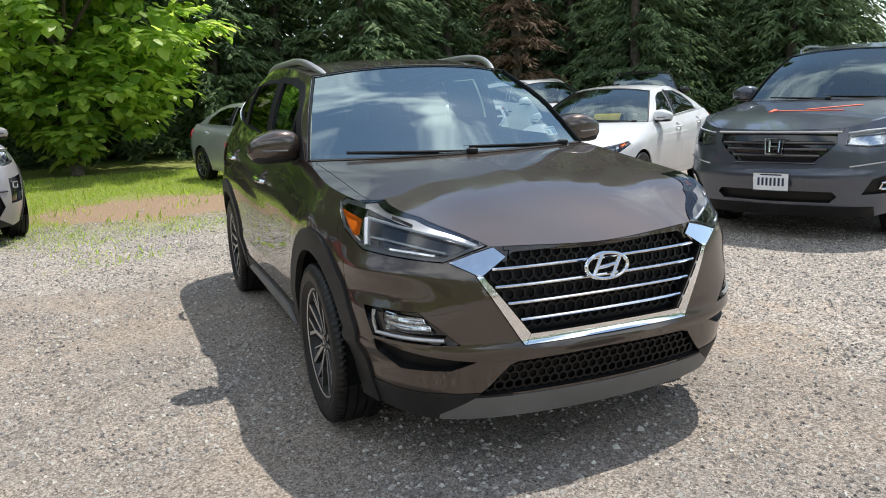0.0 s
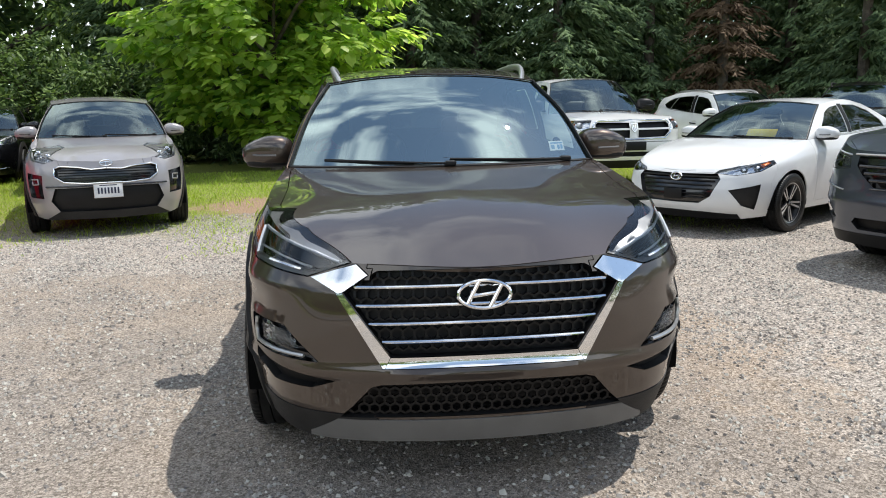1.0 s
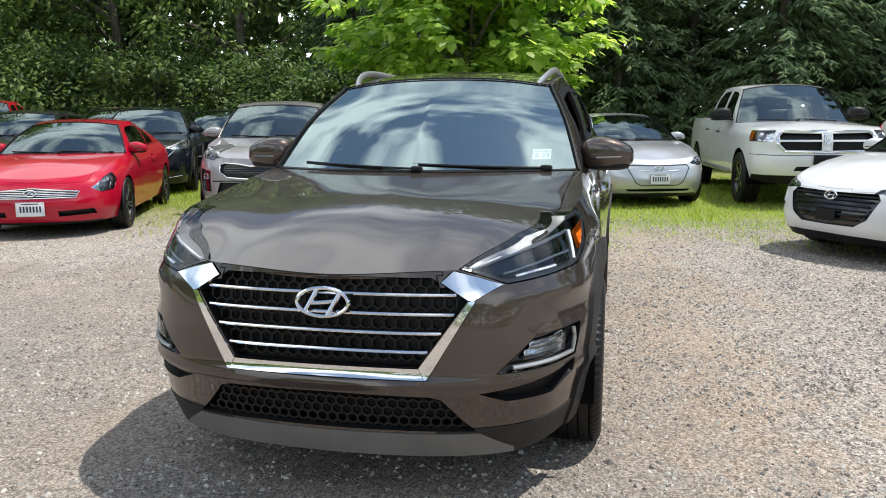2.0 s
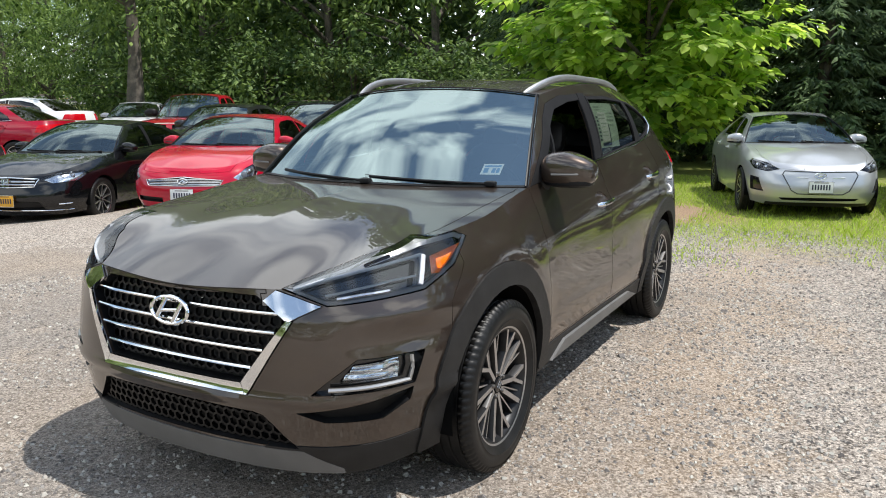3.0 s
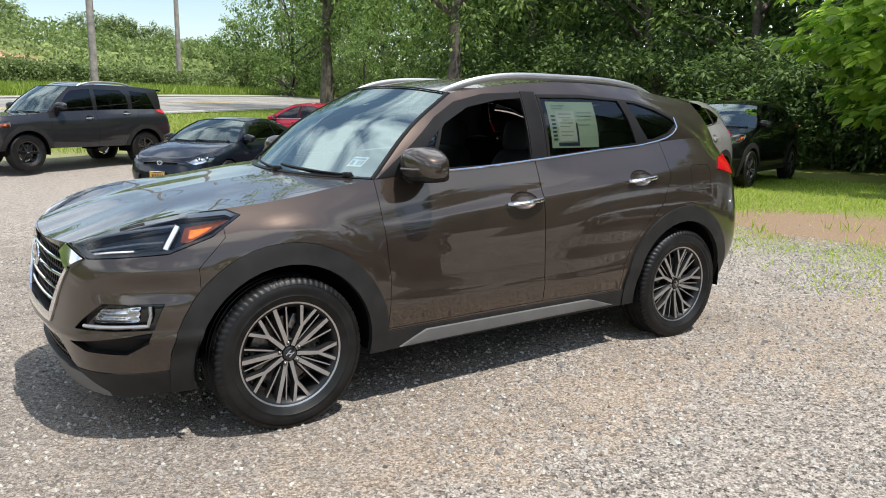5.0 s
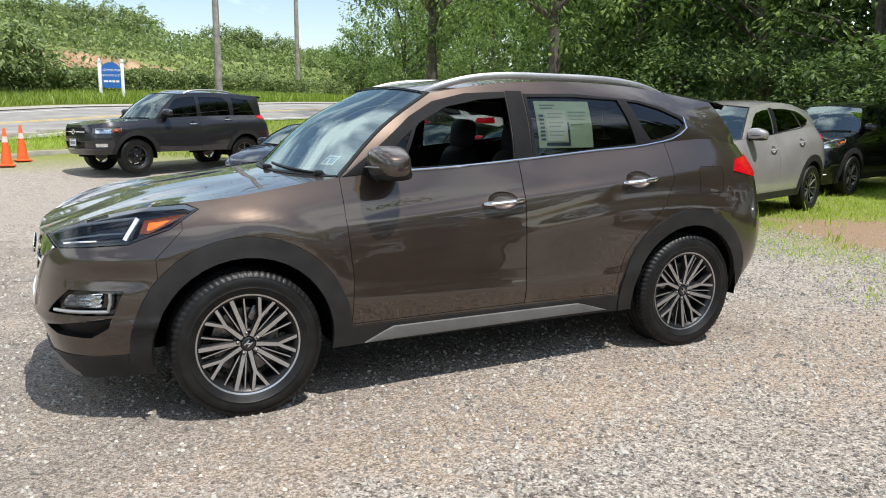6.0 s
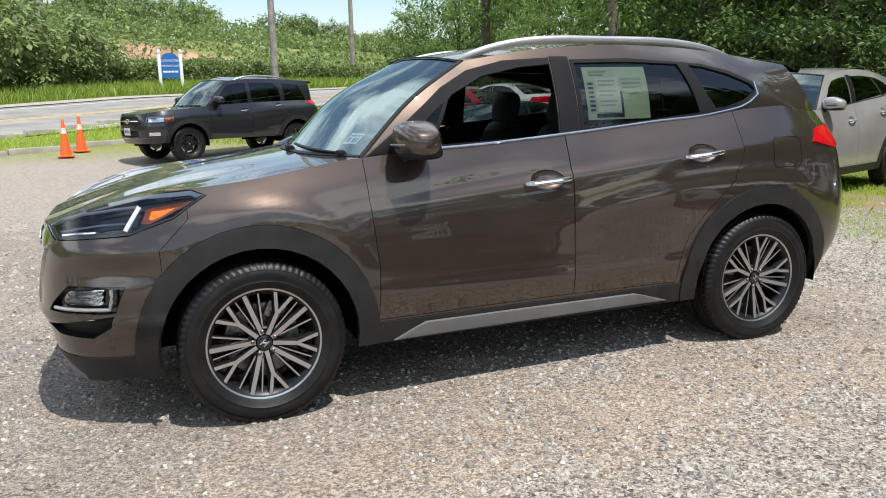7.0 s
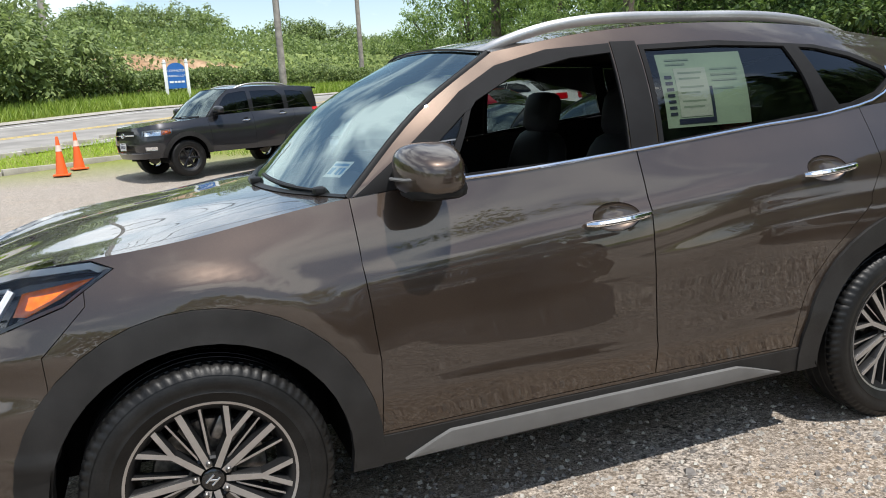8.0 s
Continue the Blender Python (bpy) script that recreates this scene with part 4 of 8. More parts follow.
            if s.get("handle_label"):
                slit = part("handle_slit", tube(bmesh.new(), [p + Vector((0.0125, 0, -0.002)) for p in ln[2:-2]], 0.0035, 6), BLACK, d)
                mirrored(slit).parent = d2
            cup = bowl(tree, (y + s.get("handle_len", 0.20) * 0.5, z + ty / 2 + 0.004), s.get("handle_len", 0.20) * 0.36, 0.046, 0.024)
            c1 = part("handle_cup", cup, P, d)
            c3 = mirrored(c1)
            c3.parent = d2
    if s.get("bumper"):
        f = lift(body, cut(body, s["bumper"], SIDE, lambda c: c.y < -a + 0.1, -1.1))
        part("front_bumper", whole(hem(f, 0.0015, 0.012)), P, car)
    if s.get("flap"):
        f = lift(body, cut(body, s["flap"], SIDE, sides, 0.0))
        part("fuel_flap", hem(f, 0.002, 0.01), P, car)
    for i, b in enumerate(islands(body)):
        mid = any(abs(v.co.x) < 1e-4 for v in b.verts)
        cy = sum(v.co.y for v in b.verts) / len(b.verts)
        o = part("body" if i == 0 else "fender" if cy < 0 else "quarter_panel", whole(hem(b, 0.0008, 0.012)) if mid else hem(b, 0.0008, 0.012), P, car)
        if not mid:
            mirrored(o)
    # greenhouse
    for nm, poly, mt in s["win"]:
        f = lift(side, cut(side, list(poly), SIDE, None, -0.2))
        if mt is None:
            if nm == "open_window":
                g = part("side_window", hem(f, 0.001, 0.003, -0.008), GLASS, car)
                g.data.transform(Matrix.Diagonal((-1, 1, 1, 1)))
                g.data.flip_normals()
                g.visible_shadow = False
            continue
        if mt in (BLACK, GLOSSBLACK, PILLARBLACK):
            mirrored(part(nm, hem(f, 0.0005, 0.01, 0.003), mt, car))
            continue
        g = part(nm, hem(f, 0.001, 0.003, -0.006), mt, car, "tinted side window")
        g2 = mirrored(g)
        g.visible_shadow = g2.visible_shadow = False
    for b in islands(side):
        mirrored(part("window_frame", hem(b, 0.0005, 0.016), s.get("pillar", P), car))
    for pts, rad, mt, nm in s.get("side_trims", ()):
        ln = trace(stree, SIDE, [(p[1], p[2]) for p in curve3([(0, *q) for q in pts], 30)], 0.5, 0.003)
        mirrored(part(nm, tube(bmesh.new(), ln, rad, 6, 0.8), mt, car))
    roof = sk["roof"]
    lin = offset(roof.copy(), -0.03)
    part("headlining", whole(lin), LINING, car)
    part("roof", whole(hem(roof, 0.001, 0.012)), s.get("roof_mat", P), car)
    if s.get("spoiler"):
        rr_ = [tuple(p) for p in cv["rear"]]
        row = [(-x, y, z) for x, y, z in rr_[::-1]] + rr_[1:]
        ln = s["spoiler"]
        G = [[(x * 0.985, y - 0.06, z + 0.006) for x, y, z in row], [(x * 0.98, y + ln * 0.6, z - 0.004) for x, y, z in row], [(x * 0.97, y + ln, z - 0.018) for x, y, z in row], [(x * 0.96, y + ln - 0.01, z - 0.045) for x, y, z in row], [(x * 0.94, y - 0.01, z - 0.035) for x, y, z in row]]
        bm = add_grid(bmesh.new(), np.array(G))
        bmesh.ops.recalc_face_normals(bm, faces=bm.faces[:])
        part("rear_spoiler", bm, P, car)
    scr = sk["screen"]
    g = part("windscreen", whole(hem(scr, 0.002, 0.004, -0.004)), s.get("screen_glass", SCREEN), car, "clear windscreen reflecting sky")
    g.visible_shadow = False
    # black band round the screen
    bm = bmesh.new()
    tube(bm, [Vector(p) + Vector((-0.010, -0.008, -0.002)) for p in cv["pillar"]], 0.013, 8, 0.45, up=(1, 0, 0.3))
    mirrored(part("screen_seal", bm, BLACK, car))
    bm = tube(bmesh.new(), [(-p[0], p[1] - 0.006, p[2]) for p in cv["hdr"][::-1]] + [(p[0], p[1] - 0.006, p[2]) for p in cv["hdr"][1:]], 0.005, 8, 0.5)
    part("screen_header_seal", bm, BLACK, car)
    n = len(cv["cowl"])
    row = [(-p[0], p[1], p[2]) for p in cv["cowl"][::-1]] + [tuple(p) for p in cv["cowl"][1:]]
    bm = add_grid(bmesh.new(), np.array([[(x * 0.99, y - 0.012, z + 0.002) for x, y, z in row], [(x * 0.97, y + 0.07, z + 0.022) for x, y, z in row]]))
    bmesh.ops.recalc_face_normals(bm, faces=bm.faces[:])
    part("cowl_cover", bm, BLACK, car)
    g = part("rear_glass", whole(hem(sk["back"], 0.002, 0.004, -0.003)), TINT, car)
    g.visible_shadow = False
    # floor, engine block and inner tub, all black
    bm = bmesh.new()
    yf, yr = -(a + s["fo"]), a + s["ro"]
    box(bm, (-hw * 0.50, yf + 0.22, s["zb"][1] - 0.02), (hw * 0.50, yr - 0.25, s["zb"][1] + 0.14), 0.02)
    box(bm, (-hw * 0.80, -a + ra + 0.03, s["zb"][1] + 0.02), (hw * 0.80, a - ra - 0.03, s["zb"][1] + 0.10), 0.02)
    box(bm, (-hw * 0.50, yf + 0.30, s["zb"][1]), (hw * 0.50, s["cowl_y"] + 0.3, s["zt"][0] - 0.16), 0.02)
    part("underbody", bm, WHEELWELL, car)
    for x in (-1, 1):
        for y in (-a, a):
            add_wheel(car, s, x * s["track"], y, s.get("steer", 0) if y < 0 else 0, 17 * (x + 2 * y))
    if s.get("mirror"):
        add_mirrors(car, s, tree)
    add_cabin(car, s)
    add_wipers(car, cv["cowl"], None)
    if s.get("rails"):
        x, y0, y1, z0, z1, mt = s["rails"]
        rl = cv["rail"]
        ln = [(x + 0.05 * (t - 0.5) ** 2 * 0, y0 + (y1 - y0) * t, z0 + (z1 - z0) * t) for t in np.linspace(0, 1, 3)]
        mid = curve3([(x - 0.04, y0, z0 - 0.045), (x - 0.012, y0 + 0.12, z0), (x + 0.012, (y0 + y1) * 0.5, max(z0, z1) + s.get("rail_up", 0.045)), (x - 0.01, y1 - 0.15, z1), (x - 0.035, y1, z1 - 0.045)], 30)
        bm = tube(bmesh.new(), mid, [0.011] + [0.016] * 29 + [0.011], 10, 1.25)
        mirrored(part("roof_rail", bm, mt, car, "silver roof rail"))
    if s.get("badge"):
        (bx, bz), bw, bh, st, proud = s["badge"]
        h = onto(tree, FRONT, (max(bx, 0.002), bz), -proud)
        part("badge", badge(bmesh.new(), (bx, h.y, h.z), bw, bh, st, s.get("badge_rx", -8)), CHROME, car, "chrome maker's badge")
    if s.get("plate"):
        z, mt, lb = s["plate"]
        h = onto(tree, FRONT, (0.003, z), -s.get("plate_out", 0.02))
        add_plate(car, (s.get("plate_x", 0.0), h.y, z), 0, mt, label=lb)
    return car, stree


# ---- the car that the camera walks round ----
def hero_sculpt(y, z):
    """Shoulder crease, hollow door and lower crease of the flanks; the ledge across the nose."""
    if y < -1.5:
        c = math.exp(-((y + 1.88) / 0.16) ** 2)
        d = 0.022 * c * max(0.0, 1 - abs(z - 0.775) / 0.045) - 0.026 * c * math.exp(-((z - 0.69) / 0.045) ** 2)
        return d + 0.020 * max(0.0, 1 - abs(z - 0.490) / 0.035) - 0.012 * math.exp(-((z - 0.40) / 0.05) ** 2)
    m = math.exp(-((y - 0.22) / 1.12) ** 4)
    zs = 0.872 + 0.095 * (y + 0.83)
    d = 0.012 * m * max(0.0, 1 - (z - zs) / 0.045 if z > zs else 1 - (zs - z) / 0.13)
    d -= 0.006 * m * math.exp(-((z - 0.68) / 0.12) ** 2)
    zl = 0.515 - 0.02 * (y + 0.8) + 0.05 * max(0, y - 0.4)
    d += 0.007 * m * max(0.0, 1 - (z - zl) / 0.035 if z > zl else 1 - (zl - z) / 0.09)
    # swell over the rear wheel, running out into the rear door
    zf = float(np.interp(y, (0.15, 0.60, 0.90, 1.15, 1.335, 1.6, 1.8), (0.79, 0.872, 0.892, 0.900, 0.905, 0.86, 0.78)))
    e = math.exp(-((y - 1.05) / 0.62) ** 4)
    d += 0.013 * e * max(0.0, 1 - (z - zf) / 0.035 if z > zf else 1 - (zf - z) / 0.30)
    # swell over the front wheel
    r = math.hypot(y + 1.335, z - 0.347)
    if z > 0.45 and y < -0.75:
        d += 0.012 * min(1.0, (y + 1.46) / 0.12) * min(1, max(0, (-0.78 - y) / 0.10)) * max(0.0, 1 - (r - 0.575) / 0.05 if r > 0.575 else 1 - (0.575 - r) / 0.12)
    return d


HERO = dict(
    screen_glass=GLASS, k=10, nf=48, handle_len=0.245, nu=12, wb=2.67, w=1.83, fo=0.905, ro=0.90, ys=(0.0, 0.78, 1.48), rbi=12, cowl_y=-0.84, sculpt=hero_sculpt, nuts=True,
    zt=(0.845, 0.872, 0.965, 1.040, 1.108, 1.165, 1.222, 1.274, 1.235, 1.20), zb=(0.205, 0.275, 0.33),
    cowlc=(-1.03, 1.105), hoodm=(-1.70, 1.005), hdr=(0.595, -0.27, 1.530), hdrc=(-0.36, 1.572), rail=((0.612, 0.05, 1.578), (0.615, 0.40, 1.602), (0.60, 1.0, 1.590), (0.555, 1.76, 1.500)),
    rrc=(1.87, 1.555), roofc=((0.05, 1.624), (0.40, 1.642), (1.10, 1.632)), rbc=(2.04, 1.215), paint=P_BROWN, R=0.353, rr=0.242, arch=0.415, clad=0.098, track=0.800, wheel="twin",
    hood=((0, -2.3), (0.40, -2.3), (0.50, -2.13), (0.66, -1.96), (0.735, -1.62), (0.735, -1.30), (0.755, -0.95), (0.74, -0.83), (0, -1.02)),
    sill=((-0.98, 0.10), (-0.98, 0.375), (0.98, 0.375), (0.98, 0.10)), sill_strip=((-0.757, 0.281), (-0.609, 0.352), (0.539, 0.352), (0.738, 0.292)),
    mirror=(1.015, -0.620, 1.182), spoiler=0.15, bezel=True, mfoot=0.79, handle_mat=CHROME, handle_label="chrome door handle", mirror_strip=SKID,
    doors=(("front_door", ((-0.825, 0.385), (-0.815, 0.62), (-0.84, 0.90), (-0.855, 1.3), (0.185, 1.3), (0.18, 0.39))),
           ("rear_door", ((0.18, 0.39), (0.185, 1.3), (1.21, 1.35), (1.20, 1.05), (1.13, 0.90), (0.95, 0.74), (0.85, 0.62), (0.80, 0.50), (0.79, 0.385)))),
    handles={"front_door": ((-0.075, 0.948, 0.016),), "rear_door": ((0.815, 1.034, 0.018),)},
    win=(("window_divider", ((-0.548, 1.135), (-0.516, 1.135), (-0.405, 1.345), (-0.43, 1.335)), PILLARBLACK),
         ("front_quarter_glass", ((-0.66, 1.140), (-0.60, 1.205), (-0.43, 1.335), (-0.548, 1.140)), LENS),
         ("open_window", ((-0.516, 1.145), (-0.405, 1.345), (-0.38, 1.37), (-0.20, 1.455), (0.0, 1.495), (0.155, 1.507), (0.155, 1.17), (-0.2, 1.155)), None),
         ("door_frame", ((-0.83, 1.108), (-0.785, 1.140), (-0.640, 1.244), (-0.428, 1.404), (-0.278, 1.482), (-0.083, 1.528), (0.160, 1.540), (0.160, 1.16), (-0.3, 1.13)), PILLARBLACK),
         ("door_pillar", ((0.165, 1.16), (0.165, 1.545), (0.265, 1.545), (0.275, 1.16)), PILLARBLACK),
         ("rear_side_window", ((0.300, 1.190), (0.292, 1.512), (0.60, 1.516), (0.905, 1.502), (0.955, 1.385), (1.0, 1.252)), PRIVACY),
         ("quarter_window", ((0.975, 1.496), (1.06, 1.488), (1.22, 1.450), (1.36, 1.395), (1.385, 1.365), (1.30, 1.312), (1.17, 1.276), (1.105, 1.272), (1.05, 1.345)), TINT),
         ("rear_frame", ((0.280, 1.172), (0.272, 1.530), (0.60, 1.535), (1.06, 1.503), (1.24, 1.465), (1.385, 1.405), (1.405, 1.365), (1.31, 1.298), (1.17, 1.262), (0.9, 1.235)), PILLARBLACK)),
    side_trims=(((( -0.66, 1.128), (-0.3, 1.140), (0.18, 1.172), (0.7, 1.215), (1.12, 1.250), (1.30, 1.288), (1.395, 1.345), (1.412, 1.375), (1.395, 1.405)), 0.0075, CHROME, "window_trim"),),
    lamp=((0.435, -2.13, 0.868), (0.598, -2.10, 0.816), (0.714, -2.009, 0.828), (0.813, -1.829, 0.843), (0.835, -1.654, 0.903), (0.814, -1.520, 0.987), (0.790, -1.575, 1.012), (0.684, -1.700, 1.002), (0.602, -1.901, 0.955)),
    lamp_back=GLOSSBLACK, lamp_depth=0.040,
    amber=((0.810, -1.780, 0.888), (0.823, -1.748, 0.886), (0.824, -1.664, 0.923), (0.816, -1.574, 0.969), (0.789, -1.755, 0.944)),
    strips=(("daylight_strip", ((0.781, -1.787, 0.950), (0.795, -1.816, 0.909), (0.802, -1.843, 0.860)), 0.012, LAMPWHITE, 1.0),
            ("daylight_strip", ((0.591, -2.096, 0.847), (0.673, -2.026, 0.867), (0.739, -1.935, 0.883), (0.787, -1.844, 0.890)), 0.0042, LAMPWHITE, 1.0),
            ("daylight_band", ((0.490, -2.128, 0.866), (0.573, -2.083, 0.896), (0.666, -1.998, 0.922), (0.733, -1.887, 0.941), (0.778, -1.792, 0.953)), 0.0062, LAMPWHITE, 1.0),
            ("lamp_reflector", ((0.625, -2.080, 0.838), (0.689, -2.022, 0.849), (0.745, -1.951, 0.855)), 0.012, REFLECTOR, 0.6)),
    wells=(("grille", ((0, 0.548), (0.325, 0.548), (0.480, 0.768), (0.386, 0.826), (0.36, 0.840), (0, 0.842)), 0.055, BLACK, "black grille opening"),
           ("lower_grille", ((0, 0.315), (0.505, 0.317), (0.46, 0.36), (0.395, 0.435), (0.36, 0.445), (0, 0.45)), 0.05, BLACK, "black lower grille opening"),
           ("fog_lamp_recess", ((0.546, -2.139, 0.525), (0.593, -2.114, 0.569), (0.674, -2.054, 0.641), (0.83, -1.86, 0.64), (0.809, -1.898, 0.533)), 0.03, GLOSSBLACK, "gloss black fog lamp recess"),
           ("bumper_slot", ((0.50, -2.16, 0.458), (0.806, -1.904, 0.520), (0.79, -1.91, 0.475), (0.737, -1.991, 0.423), (0.582, -2.113, 0.425)), 0.03, BLACK, "")),
    inlays=(("skid_plate", ((0, 0.15), (0.62, 0.15), (0.62, 0.235), (0.515, 0.308), (0.40, 0.306), (0, 0.300)), SKID, "grey skid plate lip"),
            ("lower_apron", ((0.40, -2.20, 0.315), (0.50, -2.159, 0.328), (0.60, -2.12, 0.330), (0.745, -1.98, 0.334), (0.80, -1.88, 0.342), (0.84, -1.78, 0.352), (0.90, -1.66, 0.36), (0.90, -1.60, 0.08), (0.35, -2.25, 0.08)), CLAD, "dark plastic bumper apron"),
            ("grille_surround", ((0, 0.508), (0.345, 0.508), (0.325, 0.548), (0, 0.548)), CHROME, "chrome grille surround"),
            ("grille_surround", ((0.345, 0.508), (0.352, 0.508), (0.503, 0.766), (0.480, 0.766), (0.325, 0.548)), CHROME, "chrome grille surround")),
    corners=(("grille_corner", ((0.392, 0.826), (0.430, 0.862), (0.505, 0.842), (0.588, 0.816), (0.520, 0.780), (0.497, 0.766), (0.480, 0.770)), CHROME, "chrome grille corner"),),
    bumper=((-2.4, 0.1), (-1.70, 0.1), (-1.72, 0.78), (-1.60, 0.90), (-1.60, 1.1), (-2.4, 1.1)),
    tail=((1.70, 1.075), (1.76, 1.145), (1.95, 1.165), (2.08, 1.06), (1.92, 1.03)),
    flap=((1.42, 0.95), (1.58, 0.95), (1.60, 0.97), (1.60, 1.09), (1.58, 1.11), (1.42, 1.11), (1.40, 1.09), (1.40, 0.97)),
    rails=(0.555, -0.29, 1.42, 1.574, 1.572, SATIN), rail_up=0.058,
    bars=tuple(("grille_bar", [(x, z) for x in np.linspace(0, w, 8)], 0.0075, 0.9, CHROME, -0.012) for z, w in ((0.785, 0.440), (0.722, 0.436), (0.660, 0.395), (0.598, 0.352))),
    badge=((0, 0.757), 0.090, 0.047, "oval", 0.012),
)
hero, hero_tree = build_car(HERO, "suv", "umber brown metallic SUV with chrome grille and open driver's window", pose(0, 0, 0))


def fill_front(name, poly, pitch, depth, lb):
    h = pitch * 0.866
    V, F = [], []
    zs = np.arange(min(p[1] for p in poly), max(p[1] for p in poly), h)
    for r, z in enumerate(zs):
        for x in np.arange(-0.62, 0.62, pitch):
            cx = x + (pitch / 2 if r % 2 else 0)
            for a0 in (90, 150, 210):
                p, q = ((cx + pitch * 0.577 * math.cos(radians(t)), z + pitch * 0.577 * math.sin(radians(t))) for t in (a0, a0 + 60))
                if not (inside((abs(p[0]), p[1]), poly) and inside((abs(q[0]), q[1]), poly)):
                    continue
                y = [onto(hero_tree, FRONT, (max(abs(t[0]), 0.003), t[1])) for t in (p, q)]
                if None in y:
                    continue
                d = Vector((q[0] - p[0], q[1] - p[1])).normalized() * 0.0042
                i = len(V)
                for t, c in zip((p, q), y):
                    for sx, dy in ((1, depth + 0.012), (1, depth), (-1, depth), (-1, depth + 0.012)):
                        V.append((t[0] - d.y * sx, c.y + dy, t[1] + d.x * sx))
                F += [(i, i + 1, i + 5, i + 4), (i + 1, i + 2, i + 6, i + 5), (i + 2, i + 3, i + 7, i + 6)]
    me = bpy.data.meshes.new(name)
    me.from_pydata(V, [], F)
    me.materials.append(MESHBLACK)
    ob = new(name, me)
    ob.parent = hero
    return tagged(ob, lb)


bpy.context.view_layer.update()
fill_front("grille_mesh", HERO["wells"][0][1], 0.040, 0.030, "gloss black honeycomb grille mesh")
fill_front("lower_grille_mesh", HERO["wells"][1][1], 0.036, 0.018, "gloss black honeycomb lower grille mesh")

# fog lamps with their chrome brackets
def skin_patch(poly, push, n=6):
    """A four-cornered patch lying on the corner skin, pushed out by push."""
    a, b, c, d = (Vector(p) for p in poly)
    G = []
    for u in np.linspace(0, 1, n):
        row = []
        for v in np.linspace(0, 1, n):
            p = a.lerp(b, v).lerp(d.lerp(c, v), u)
            h = onto(hero_tree, CORNER, (p.dot(CORNER[0]), p.z), -push)
            row.append(h if h is not None else p)
        G.append(row)
    bm = add_grid(bmesh.new(), np.array(G))
    bm.normal_update()
    for f in bm.faces:
        if f.normal.dot(CORNER[2]) < 0:
            f.normal_flip()
    return bm


fog_poly = ((0.63, -2.09, 0.562), (0.775, -1.955, 0.566), (0.775, -1.945, 0.626), (0.672, -2.06, 0.617))
lens = part("fog_lamp", hem(skin_patch(fog_poly, -0.004), 0.001, 0.02), LENS, hero, "clear fog lamp")
refl = part("reflector", skin_patch(fog_poly, -0.020, 9), REFLECTOR, lens)
for v in refl.data.vertices:
    v.co += Vector((1, -1, 0)) * 0.005 * math.sin(v.co.z * 260) * math.cos((v.co.x - v.co.y) * 120)
l2 = mirrored(lens)
mirrored(refl).parent = l2
ln = trace(hero_tree, CORNER, flat(((0.595, -2.11, 0.543), (0.70, -2.03, 0.546), (0.797, -1.915, 0.550), (0.803, -1.905, 0.59), (0.800, -1.905, 0.632)), CORNER), 0.02, 0.0)
mirrored(part("fog_lamp_bracket", tube(bmesh.new(), ln, 0.0075, 6), SATIN, hero, "satin silver fog lamp bracket"))

# papers in the rear side window
def sheet(name, y0, y1, z0, z1, inset, material, parent, lb=""):
    G = np.array([[tuple((onto(hero_tree, SIDE, (y, z)) or Vector((0.7, y, z))) - Vector((inset, 0, 0))) for z in np.linspace(z0, z1, 5)] for y in np.linspace(y0, y1, 7)])
    bm = add_grid(bmesh.new(), G)
    bm.normal_update()
    for f in bm.faces:
        if f.normal.x < 0:
            f.normal_flip()
    r = bmesh.ops.solidify(bm, geom=bm.faces[:], thickness=0.0006)
    ob = part(name, bm, material, None, "", 0)
    if parent is None:
        tagged(ob, lb, "price sheet")
    else:
        ob.parent = parent
    return ob


big = sheet("price_sheet", 0.335, 0.700, 1.232, 1.492, 0.0125, PAPER, None, "pale green paper price sheet inside the rear side window")
sheet("inner_sheet", 0.395, 0.530, 1.268, 1.440, 0.0115, PAPERPALE, big)
for z in np.linspace(1.275, 1.405, 7):
    sheet("printed_bar", 0.352, 0.382, z, z + 0.011, 0.0112, PLATEINK, big)
sheet("printed_bar", 0.385, 0.545, 1.243, 1.262, 0.0112, PLATEINK, big)
sheet("printed_bar", 0.533, 0.545, 1.262, 1.372, 0.0112, PLATEINK, big)
for y0, y1, z in ((0.37, 0.47, 1.468), (0.37, 0.45, 1.452), (0.55, 0.67, 1.43), (0.55, 0.66, 1.41), (0.55, 0.66, 1.39), (0.55, 0.64, 1.36), (0.41, 0.51, 1.42), (0.41, 0.50, 1.40), (0.41, 0.51, 1.37), (0.41, 0.49, 1.35), (0.41, 0.51, 1.32), (0.41, 0.50, 1.30)):
    sheet("printed_line", y0, y1, z, z + 0.006, 0.0110, mat("print_grey", (0.22, 0.27, 0.22), 0.7) if "print_grey" not in bpy.data.materials else bpy.data.materials["print_grey"], big)

# inspection sticker low on the windscreen
def screen_point(x, z):
    a, b, n = FRONT
    loc, nor, _, _ = HERO["glass_tree"].ray_cast(Vector((x, -6, z)), Vector((0, 1, 0)))
    return loc + Vector((0, 0.006, -0.004))


def screen_sheet(name, x0, x1, z0, z1, dy, material):
    G = np.array([[tuple(screen_point(x, z) + Vector((0, dy, 0))) for x in np.linspace(x0, x1, 4)] for z in np.linspace(z0, z1, 4)])
    bm = add_grid(bmesh.new(), G)
    bmesh.ops.solidify(bm, geom=bm.faces[:], thickness=0.0006)
    bmesh.ops.recalc_face_normals(bm, faces=bm.faces[:])
    return part(name, bm, material, None, "", 0)


